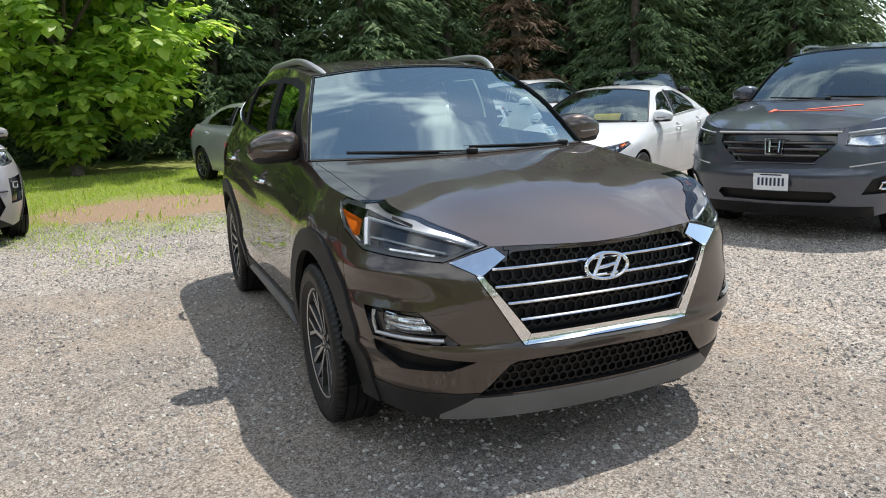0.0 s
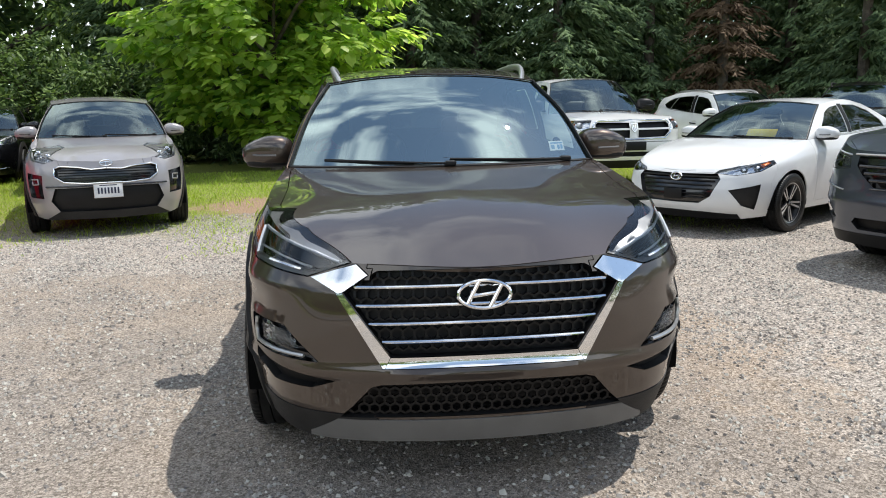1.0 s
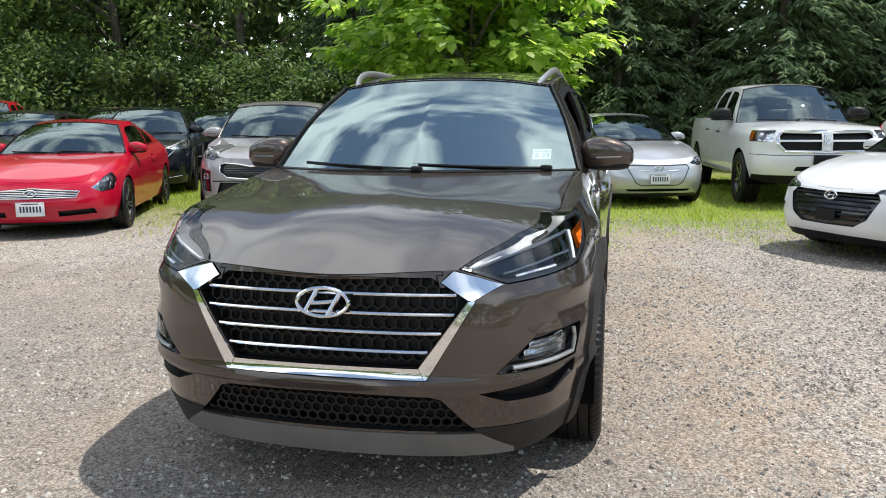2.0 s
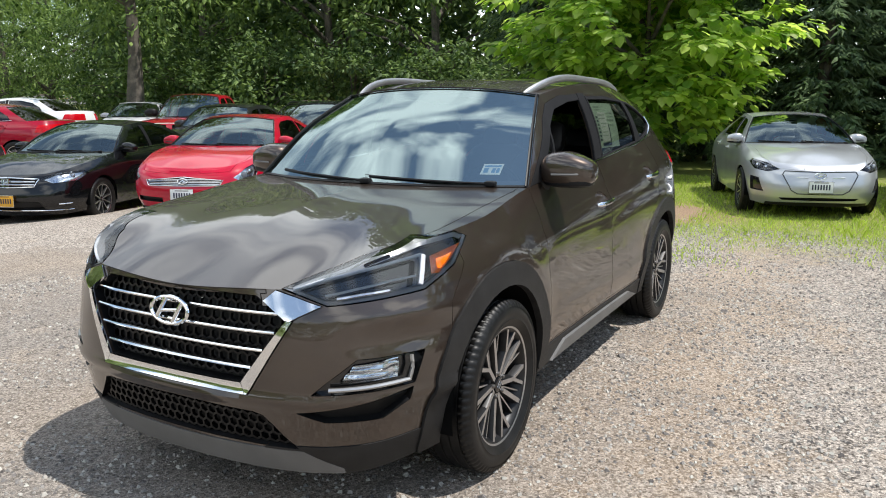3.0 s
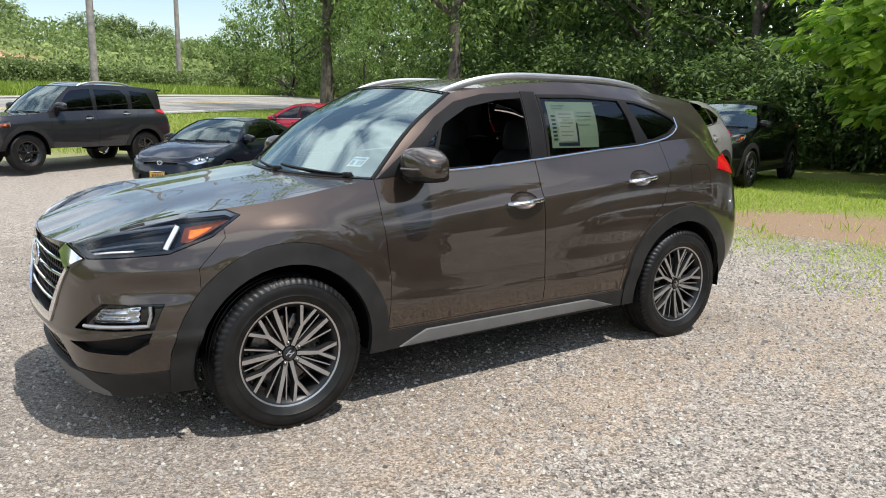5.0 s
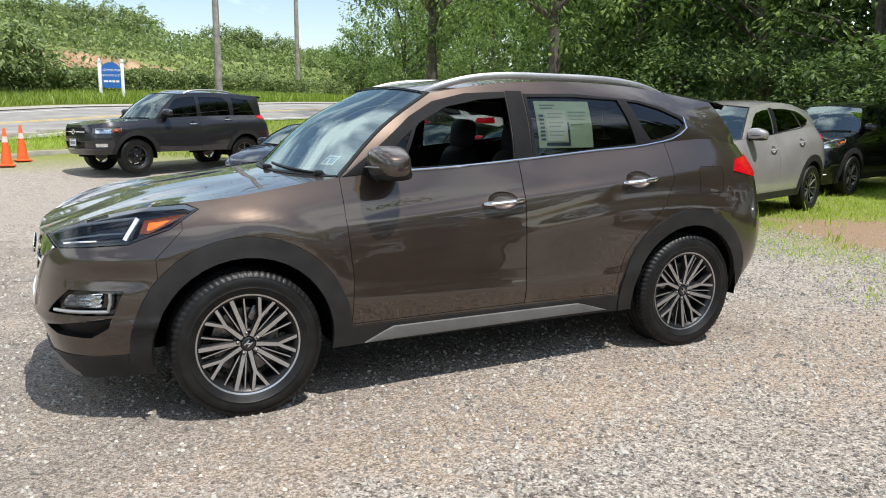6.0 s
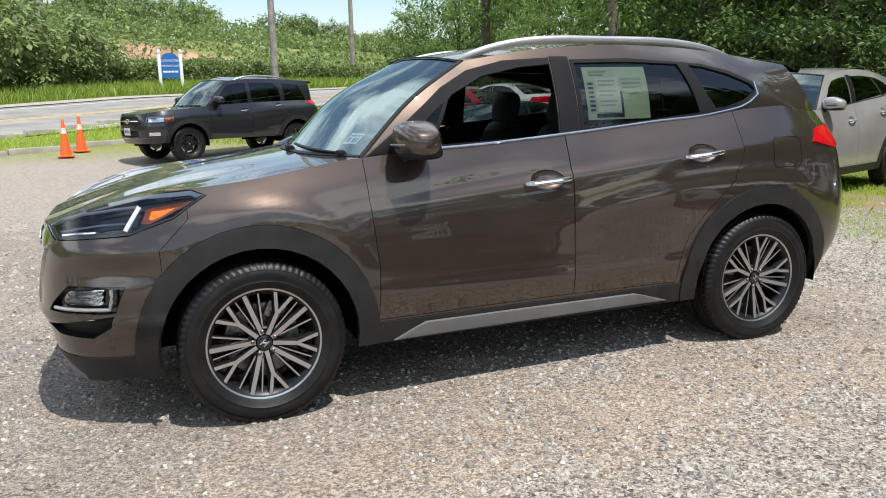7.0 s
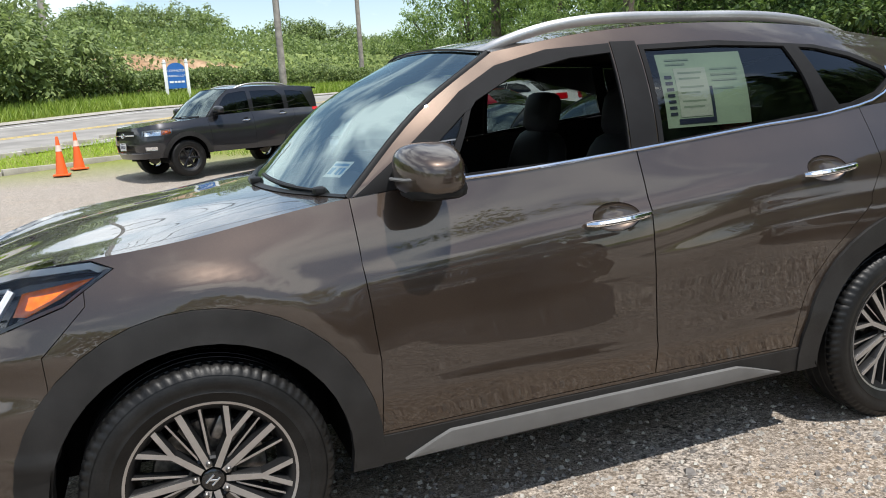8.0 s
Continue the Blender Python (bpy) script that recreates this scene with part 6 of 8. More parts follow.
for i, (x, y, r, k) in enumerate(((-1.9, 19.5, 140, 1.05), (3.2, 20.2, 75, 1.1), (8.3, 18.6, 200, 0.95), (7.0, 21.5, 10, 1.15), (12.6, 18.2, 310, 1.0), (14.2, 21.0, 40, 1.15), (15.8, 16.5, 95, 1.0), (-4.6, 18.5, 250, 0.9), (18.5, 19.0, 170, 1.1), (-7.2, 19.2, 33, 0.85), (10.4, 23.0, 85, 1.2), (20.5, 15.0, 15, 1.05), (13.0, 15.2, 130, 0.9), (17.6, 13.6, 220, 1.0), (22.5, 17.5, 290, 1.2))):
    copy_thing((s1, s2)[i % 2], pose(x, y, 0, 0, 0, r) @ Matrix.Scale(k, 4))
b1 = broadleaf("shrub", "leafy green shrub behind the parked cars", pose(-9.5, 17.0, 0), 3.6, 2.6, 1.9, 0.4, 0.08, L_DEEP, 120, 48, 0.165, 31, 0.50, 0.7, 0.1, 0.3, "shrub")
for x, y, r, k in ((-13.0, 17.2, 60, 1.1), (-17.0, 17.5, 130, 1.15), (-6.6, 16.8, 200, 0.9), (-21.0, 18.2, 280, 1.2), (-25.5, 18.8, 20, 1.1), (14.8, 15.6, 240, 0.5)):
    copy_thing(b1, pose(x, y, ground_z(x, y), 0, 0, r) @ Matrix.Scale(k, 4))
t1 = broadleaf("tree", "tall dark green broad-leaved tree", pose(-12.0, 21.0, 0), 13.0, 4.2, 4.0, 3.2, 0.28, L_MID, 165, 56, 0.25, 41, 0.78, 0.6, 2.2, 0.1)
for x, y, r, k in ((-18.0, 22.5, 80, 1.1), (-24.5, 22.0, 190, 1.15), (-6.0, 24.0, 250, 1.0), (-31.0, 25.0, 300, 1.2), (22.0, 20.0, 40, 1.1), (24.0, 11.0, 150, 1.1)):
    copy_thing(t1, pose(x, y, ground_z(x, y), 0, 0, r) @ Matrix.Scale(k, 4))
t2 = broadleaf("tree", "roadside tree with a thick grey trunk", pose(-31.9, 14.8, ground_z(-31.9, 14.8)), 13.5, 5.2, 5.0, 3.4, 0.42, L_MID, 240, 40, 0.24, 43, 1.0, 0.6, 3.6, 0.0)
copy_thing(t2, pose(-19.4, 13.8, ground_z(-19.4, 13.8), 0, 0, 120) @ Matrix.Scale(0.86, 4))
for az, d, k in ((46, 62, 1.3), (50, 70, 1.3), (54, 60, 1.15), (57.5, 74, 1.4), (60.5, 63, 1.2), (64, 78, 1.4), (67, 66, 1.1), (70, 84, 0.9), (43, 55, 1.2), (56, 50, 0.6), (62, 52, 0.55), (59, 86, 1.5), (65, 95, 1.3)):
    x, y = 4 - d * math.sin(radians(az)), -2 + d * math.cos(radians(az))
    copy_thing(t1, pose(x, y, ground_z(x, y) - 2.5 * k, 0, 0, az * 37) @ Matrix.Scale(k, 4))
# ---- the woods closing the lot behind the trees ----
def woods_at(x0, x1, y0, y1, h, gap=0.05):
    def f(r):
        while True:
            x, y = r.uniform(x0, x1), r.uniform(y0, y1)
            z = h * r.random() ** 0.8
            if noise.noise((x * 0.55, y * 0.55, z * 0.75)) > gap:
                return (x, y, ground_z(x, y) + z)
    return f


# ---- beyond the road ----
rng = np.random.default_rng(77)


def road_point(t, o):
    q = ROAD_A + ROAD_D * t + ROAD_N * o
    return q.x, q.y


def blades(name, n, place, h0, h1, material, lb, cat, seed, lean=0.35, wide=0.10):
    r = np.random.default_rng(seed)
    base = np.array([place(r) for _ in range(n)])
    ax = np.c_[r.normal(size=(n, 2)) * lean, np.ones(n)]
    ac = np.c_[r.normal(size=(n, 2)), np.zeros(n)]
    return leaf_object(name, base, ax, ac, r.uniform(h0, h1, n), material, None, wide, 0.1, 0.12, True, lb, cat)


def verge(r):
    x, y = road_point(r.uniform(-35, 75), 13.0 + 6.5 * r.random() ** 0.8)
    return (x, y, ground_z(x, y) - 0.03)


blades("tall_grass", 44000, verge, 0.4, 1.05, L_TALL, "tall yellow-green grass on the far verge", "tall grass", 61, 0.30, 0.07)


def leaf_band(name, n, place, size, material, lb, cat, seed):
    r = np.random.default_rng(seed)
    P = np.array([place(r) for _ in range(n)])
    d = unit(n, r)
    return leaf_object(name, P, d + np.array((0, 0, 0.1)), unit(n, r), r.uniform(0.6, 1.4, n) * size, material, None, 0.65, 0.2, 0.1, True, lb, cat)


leaf_band("woods", 72000, woods_at(-36, 30, 24, 31, 17.0, -2), 0.52, L_DARK, "dense dark woods closing the lot", "woods", 64)
leaf_band("thicket", 24000, woods_at(-30, 22, 19.5, 23, 3.4), 0.20, L_DEEP, "dense leafy thicket under the trees", "thicket", 65)


def hedge_at(r):
    t = r.uniform(16, 40)
    o = 20 + r.normal() * 0.55
    x, y = road_point(t, o)
    return (x, y, ground_z(x, y) + r.random() ** 0.7 * (1.9 + 0.25 * noise.noise((t * 0.4, 0, 5))))


leaf_band("hedge", 26000, hedge_at, 0.20, L_WOOD, "long clipped green hedge beyond the road", "hedge", 62)


def bank_z(t, o):
    """The hill behind the hedge, with a bare sandy face."""
    u = max(0.0, (o - 24) / 8)
    return 2.0 + 4.4 * min(1.0, u) ** 0.8 + max(0, min(o, 53) - 32) * 0.09 + 0.5 * noise.noise((t * 0.12, o * 0.12, 2)) + max(0, o - 53) * 0.10


G = np.array([[(*road_point(t, o), bank_z(t, o) - (3.0 if o < 22.6 else 0)) for t in np.arange(-60, 130, 1.5)] for o in np.r_[22.5, np.arange(23, 40, 1.0), np.arange(40, 110, 5.0)]])
bankbm = add_grid(bmesh.new(), G)
bmesh.ops.recalc_face_normals(bankbm, faces=bankbm.faces[:])


def bank_mat():
    """Rough grass on the hillside, with a bare face of reddish sand."""
    m = mat("sandy_bank", (0.28, 0.16, 0.085), 0.95, var=0.3, scale=0.35, bump=0.8, bscale=3, color2=(0.50, 0.34, 0.21))
    n, l = m.node_tree.nodes, m.node_tree.links
    p = n["Principled BSDF"]
    sand = p.inputs["Base Color"].links[0].from_socket
    tc, turf, no = n.new("ShaderNodeTexCoord"), n.new("ShaderNodeValToRGB"), n.new("ShaderNodeTexNoise")
    no.inputs["Scale"].default_value, no.inputs["Detail"].default_value = 0.6, 7.0
    l.new(tc.outputs["Object"], no.inputs["Vector"])
    turf.color_ramp.elements[0].color, turf.color_ramp.elements[1].color = (0.085, 0.13, 0.03, 1), (0.25, 0.30, 0.085, 1)
    turf.color_ramp.elements[0].position, turf.color_ramp.elements[1].position = 0.35, 0.65
    l.new(no.outputs["Fac"], turf.inputs["Fac"])
    dots = []
    for axis, mid, half in ((ROAD_D, 27.0, 8.5), (ROAD_N, 26.5, 4.5)):
        d, off = n.new("ShaderNodeVectorMath"), n.new("ShaderNodeMath")
        d.operation, off.operation = "DOT_PRODUCT", "SUBTRACT"
        l.new(tc.outputs["Object"], d.inputs[0])
        d.inputs[1].default_value = (axis.x / half, axis.y / half, 0)
        l.new(d.outputs["Value"], off.inputs[0])
        off.inputs[1].default_value = (ROAD_A.dot(axis) + mid) / half
        sq = n.new("ShaderNodeMath")
        sq.operation = "MULTIPLY"
        l.new(off.outputs[0], sq.inputs[0])
        l.new(off.outputs[0], sq.inputs[1])
        dots.append(sq.outputs[0])
    add, add2, rmp, mx = n.new("ShaderNodeMath"), n.new("ShaderNodeMath"), n.new("ShaderNodeValToRGB"), n.new("ShaderNodeMixRGB")
    l.new(dots[0], add.inputs[0])
    l.new(dots[1], add.inputs[1])
    add2.operation = "MULTIPLY_ADD"
    l.new(no.outputs["Fac"], add2.inputs[0])
    add2.inputs[1].default_value = 1.2
    l.new(add.outputs[0], add2.inputs[2])
    rmp.color_ramp.elements[0].position, rmp.color_ramp.elements[1].position = 0.75, 0.95
    half2 = n.new("ShaderNodeMath")
    half2.operation, half2.inputs[1].default_value = "MULTIPLY", 0.55
    l.new(add2.outputs[0], half2.inputs[0])
    l.new(half2.outputs[0], rmp.inputs["Fac"])
    l.new(rmp.outputs["Color"], mx.inputs["Fac"])
    l.new(sand, mx.inputs["Color1"])
    l.new(turf.outputs["Color"], mx.inputs["Color2"])
    l.new(mx.outputs["Color"], p.inputs["Base Color"])
    return m


tagged(part("ground_bank", bankbm, bank_mat(), None, smooth=60), "grassy hillside bank with a bare sandy face", "bank", kind="structure")


def wood_at(lo, hi, h, t0=-60, t1=125):
    def f(r):
        while True:
            t, o = r.uniform(t0, t1), lo + (hi - lo) * r.random()
            x, y = road_point(t, o)
            if not (19.5 + 2 * noise.noise((o, 0, 1)) < t < 35 + 3 * noise.noise((o, 3, 1)) and o < 30 + 2.5 * noise.noise((t * 0.3, 0, 6)) and noise.noise((t * 0.35, o * 0.35, 11)) > -0.12) or r.random() < 0.02:
                lump = 0.62 + 0.55 * noise.noise((t * 0.22, o * 0.22, 1)) + 0.25 * noise.noise((t * 0.7, o * 0.7, 4))
                return (x, y, bank_z(t, o) + max(0.2, h * lump) * r.random() ** 0.55)
    return f


leaf_band("undergrowth", 62000, wood_at(23.5, 46, 2.6), 0.34, L_WOOD, "green brush covering the hillside", "undergrowth", 63)
w1 = broadleaf("tree", "round green woodland tree on the hill", pose(*road_point(0, 52), bank_z(0, 52)), 9.5, 4.6, 4.6, 1.5, 0.2, L_WOOD, 110, 30, 0.50, 51, 1.15, 0.7, 0.5, 0.1)
for i in range(92):
    t, o = -58 + i * 1.95 + rng.uniform(-2, 2), rng.uniform(40, 66)
    crest = float(np.interp(t, (-60, 10, 30, 45, 58, 68, 90, 130), (14, 11, 10.2, 11.0, 10.8, 9.2, 8.0, 8.5))) + (o - 45) * 0.14
    k = max(0.36, (crest + 1.8 - bank_z(t, o)) / 9.0) * rng.uniform(0.75, 1.15)
    copy_thing(w1, pose(*road_point(t, o), bank_z(t, o) - 0.3, 0, 0, rng.uniform(0, 360)) @ Matrix.Scale(k, 4))
for t, o, k in ((-12, 20, 0.62), (-17, 18, 0.7), (-22, 21, 0.8), (-27, 19, 0.75), (3, 20, 0.85), (6.5, 18.5, 0.80), (10.5, 19.5, 0.74), (13.5, 19, 0.52), (16, 20.5, 0.40), (40, 25, 0.35), (44, 23, 0.32), (50, 24, 0.35), (56, 26, 0.38), (-4, 21, 0.55), (8.5, 24, 0.55), (64, 28, 0.42), (74, 30, 0.45)):
    x, y = road_point(t, o)
    copy_thing(w1, pose(x, y, max(ground_z(x, y), bank_z(t, o) if o > 23 else 0) - 0.4, 0, 0, 37 * t) @ Matrix.Scale(k, 4))

# woods on the near sides, behind the walker
def behind_at(r):
    a = radians(r.uniform(-115, 25))
    d = r.uniform(42, 50)
    h = 7.5 + 3.5 * noise.noise((a * 5, 0, 8)) + 2 * noise.noise((a * 14, 0, 3))
    return (d * math.cos(a), d * math.sin(a), h * r.random() ** 0.7)


leaf_band("near_woods", 15000, behind_at, 0.75, L_WOOD, "green woods on the near side of the lot", "woods", 66)

# sign
BLUE = mat("sign_blue", (0.02, 0.13, 0.42), 0.45, var=0.06)
SIGNWHITE = mat("sign_white", (0.78, 0.79, 0.78), 0.5, var=0.05)
sign = thing("sign", "blue arched parking sign on two white posts", "sign", pose(-45.4, 0.35, 1.9, 0, 0, 90 - 4))
bm = bmesh.new()
prof = [(-0.50, 0.95), (0.50, 0.95), (0.50, 1.95)] + [(0.50 * math.cos(t), 2.02 + 0.40 * math.sin(t)) for t in np.linspace(0.15, math.pi - 0.15, 14)] + [(-0.50, 1.95)]
fa = bm.faces.new([bm.verts.new((x, -0.03, z)) for x, z in prof])
ex = bmesh.ops.extrude_face_region(bm, geom=[fa])["geom"]
bmesh.ops.translate(bm, vec=(0, 0.06, 0), verts=[v for v in ex if isinstance(v, bmesh.types.BMVert)])
bmesh.ops.recalc_face_normals(bm, faces=bm.faces[:])
part("panel", bm, BLUE, sign)
for x in (-0.61, 0.61):
    bm = box(bmesh.new(), (x - 0.09, -0.09, -0.8), (x + 0.09, 0.09, 2.42), 0.01)
    box(bm, (x - 0.12, -0.12, 2.42), (x + 0.12, 0.12, 2.47), 0.01)
    superq(bm, (x, 0, 2.54), (0.08, 0.08, 0.08), 1, 1, 12, 8)
    part("post", bm, SIGNWHITE, sign)


def lettering(txt, size, m, material, parent, name="lettering"):
    cu = bpy.data.curves.new(name, "FONT")
    cu.body, cu.size, cu.align_x, cu.align_y, cu.extrude = txt, size, "CENTER", "CENTER", 0.004
    tmp = new(name, cu)
    dg = bpy.context.evaluated_depsgraph_get()
    me = bpy.data.meshes.new_from_object(tmp.evaluated_get(dg))
    bpy.data.objects.remove(tmp)
    me.materials.clear()
    me.materials.append(material)
    ob = new(name, me)
    ob.parent, ob.matrix_local = parent, m
    return ob


lettering("COMMUTER", 0.185, pose(0, -0.035, 1.96, 90), SIGNWHITE, sign)
lettering("PARKING LOT", 0.165, pose(0, -0.035, 1.66, 90), SIGNWHITE, sign)
bm = bmesh.new()
for x0, x1 in ((-0.42, -0.18), (-0.14, 0.0), (0.04, 0.2), (0.24, 0.42)):
    box(bm, (x0, -0.038, 1.27), (x1, -0.031, 1.38))
part("small_print", bm, SIGNWHITE, sign)

# utility poles and wires
WOODPOLE = mat("weathered_pole", (0.26, 0.235, 0.21), 0.9, var=0.25, scale=3, bump=0.4, bscale=30)
WIRE = mat("wire", (0.03, 0.03, 0.03), 0.6)
TOPS = []
for x, y, h, r in ((-52.0, 7.6, 12.5, 0.26), (-62.0, 16.0, 13.0, 0.22), (-57.0, -7.4, 12.0, 0.24), (-76.0, 31.0, 13, 0.22)):
    z = ground_z(x, y)
    p = thing("utility_pole", "weathered wooden utility pole by the road", "utility pole", pose(x, y, z, 0, 0, 50), "utility poles along the road")
    part("pole", tube(bmesh.new(), [(0, 0, -0.5), (0, 0, h * 0.5), (0, 0, h)], [r, r * 0.85, r * 0.7], 12, up=(0, 1, 0)), WOODPOLE, p)
    part("crossarm", box(bmesh.new(), (-1.1, -0.06, h - 0.9), (1.1, 0.06, h - 0.75), 0.01), WOODPOLE, p)
    TOPS.append(Vector((x, y, z + h)))
for a, b in ((2, 0), (0, 1), (1, 3)):
    for dz in (-0.7, -0.75, -2.0, -2.6, -3.1):
        pa, pb = TOPS[a] + Vector((0, 0, dz)), TOPS[b] + Vector((0, 0, dz))
        w = part("wire", tube(bmesh.new(), [pa.lerp(pb, t) - Vector((0, 0, 0.5 * 4 * t * (1 - t))) for t in np.linspace(0, 1, 13)], 0.022, 5), WIRE, None)
        tagged(w, "thin black overhead wire between utility poles", "wire", "overhead wires")
for z0, z1 in ((7.0, 6.6), (6.2, 5.7), (5.3, 4.8)):
    w = part("wire", tube(bmesh.new(), [Vector((-52, 7.6, z0 + 4)).lerp(Vector((-8, 30, z1 + 1.5)), t) for t in np.linspace(0, 1, 9)], 0.02, 5), WIRE, None)
    tagged(w, "thin black overhead wire between utility poles", "wire", "overhead wires")

# traffic cones
CONE = mat("cone_orange", (0.80, 0.12, 0.02), 0.5, var=0.08)
for i, (x, y) in enumerate(((-16.70, -3.45), (-17.75, -3.16))):
    c = thing("traffic_cone", "orange traffic cone with a pale collar", "traffic cone", pose(x, y, ground_z(x, y) + 0.02, 0, 0, 20 * i), "cones by the kerb")
    part("base", box(bmesh.new(), (-0.18, -0.18, 0), (0.18, 0.18, 0.04), 0.012), CONE, c)
    part("cone", lathe(bmesh.new(), [(0.03, 0.135), (0.5, 0.072), (0.88, 0.030), (0.90, 0.022), (0.90, 0.001)], 24, "Z"), CONE, c)
    part("collar", lathe(bmesh.new(), [(0.56, 0.070), (0.70, 0.052)], 24, "Z"), mat("collar_pale", (0.72, 0.55, 0.48), 0.5), c, "pale reflective collar")

# grass on the lot
def turf_at(r):
    while True:
        x, y = r.uniform(-9.5, 7.5), r.uniform(2.6, 13.5)
        w = y + 1.8 * noise.noise((x * 0.8, y * 0.8, 9)) + 0.9 * noise.noise((x * 2.4, y * 2.4, 2)) - 0.5 * max(0, x - 3.2) + 0.15 * min(0, x + 5)
        soil = math.hypot((x + 1.2) * 0.62, (y - 7.0) * 0.72) + 0.8 * noise.noise((x * 1.1, y * 1.1, 3))
        if r.random() < min(1, max(0.0, (w - 3.6) / 3.2)) and (soil > 1.0 or r.random() < 0.03):
            return (x, y, ground_z(x, y) - 0.006)


blades("grass", 80000, turf_at, 0.03, 0.10, L_GRASS, "short green grass with bare patches", "grass", 71, 0.55, 0.11)


def weed_at(r):
    while True:
        x, y = r.uniform(-8, 6), r.uniform(5.5, 12.5)
        if noise.noise((x * 1.7, y * 1.7, 21)) > 0.32:
            return (x, y, 0)


blades("tall_weeds", 900, weed_at, 0.10, 0.22, L_GRASS, "tall weeds standing in the grass", "weeds", 72, 0.4, 0.10)


def verge2(r):
    p = Vector((-17.2, -6.0)).lerp(Vector((-24, 1.5)), r.random())
    q = p + Vector((-0.8, -0.55)) * r.uniform(0.2, 4.0)
    return (q.x, q.y, ground_z(q.x, q.y))


blades("verge_grass", 5000, verge2, 0.08, 0.22, L_GRASS, "mown grass verge between kerb and road", "grass", 73, 0.5, 0.12)

def lawn_at(r):
    while True:
        x, y = road_point(r.uniform(2, 34), -7.5 + 7.2 * r.random())
        if x < -15.5 + 1.5 * noise.noise((x * 0.4, y * 0.4, 12)):
            return (x, y, ground_z(x, y) - 0.01)


blades("lawn", 16000, lawn_at, 0.10, 0.26, L_TALL, "rough grass between the lot and the road", "grass", 74, 0.5, 0.12)

# loose stones
def scatter_stones(name, n, x0, x1, y0, y1, r0, r1, seed, material, lb):
    r = np.random.default_rng(seed)
    oct_v = np.array([(1, 0, -0.2), (0, 1, -0.2), (-1, 0, -0.2), (0, -1, -0.2), (0.35, 0.3, 0.75), (-0.35, -0.3, 0.75)])
    oct_f = np.array([(0, 1, 4), (1, 5, 4), (1, 2, 5), (2, 3, 5), (3, 4, 5), (3, 0, 4)])
    P = np.c_[r.uniform(x0, x1, n), r.uniform(y0, y1, n)]
    keep = np.array([noise.noise((x * 1.2, y * 1.2, 14)) + 0.45 * r.normal() > -0.1 + 0.30 * (min(2.0 - y, 0.55 + 0.9 * max(-1.1 - y, 0) - x) + 0.8 * noise.noise((x, y, 4)) > 0) for x, y in P])
    P = P[keep]
    n = len(P)
    S = r0 + (r1 - r0) * r.random(n) ** 1.9
    Z = np.array([ground_z(x, y) + math.exp(-((x + 1) ** 2 + (y - 2) ** 2) / 500) * (0.018 * (noise.noise((x * 0.5, y * 0.5, 3)) - 0.1) + 0.008 * noise.noise((x * 2.2, y * 2.2, 7))) for x, y in P])
    a = r.random(n) * 6.283
    V = oct_v[None] * S[:, None, None] * r.uniform(0.6, 1.25, (n, 6, 3))
    V[:, :, 2] *= 0.75
    ca, sa = np.cos(a)[:, None], np.sin(a)[:, None]
    X = V[:, :, 0] * ca - V[:, :, 1] * sa + P[:, 0:1]
    Y = V[:, :, 0] * sa + V[:, :, 1] * ca + P[:, 1:2]
    W = np.stack([X, Y, V[:, :, 2] + Z[:, None] + S[:, None] * 0.15], axis=2)
    me = bpy.data.meshes.new(name)
    me.from_pydata(W.reshape(-1, 3).tolist(), [], (np.arange(n)[:, None, None] * 6 + oct_f[None]).reshape(-1, 3).tolist())
    me.materials.append(material)
    return tagged(new(name, me), lb, "gravel", kind="stuff")


STONE = mat("loose_stone", (0.285, 0.265, 0.240), 0.9, var=0.2, scale=40, island=0.62)
scatter_stones("gravel", 185000, -4.2, 4.6, -4.2, 6.0, 0.0035, 0.0155, 81, STONE, "loose pale grey gravel stones on the lot")
scatter_stones("stones", 1500, -5.5, 5.0, -4.2, 7.0, 0.009, 0.030, 82, STONE, "scattered larger stones on the lot")


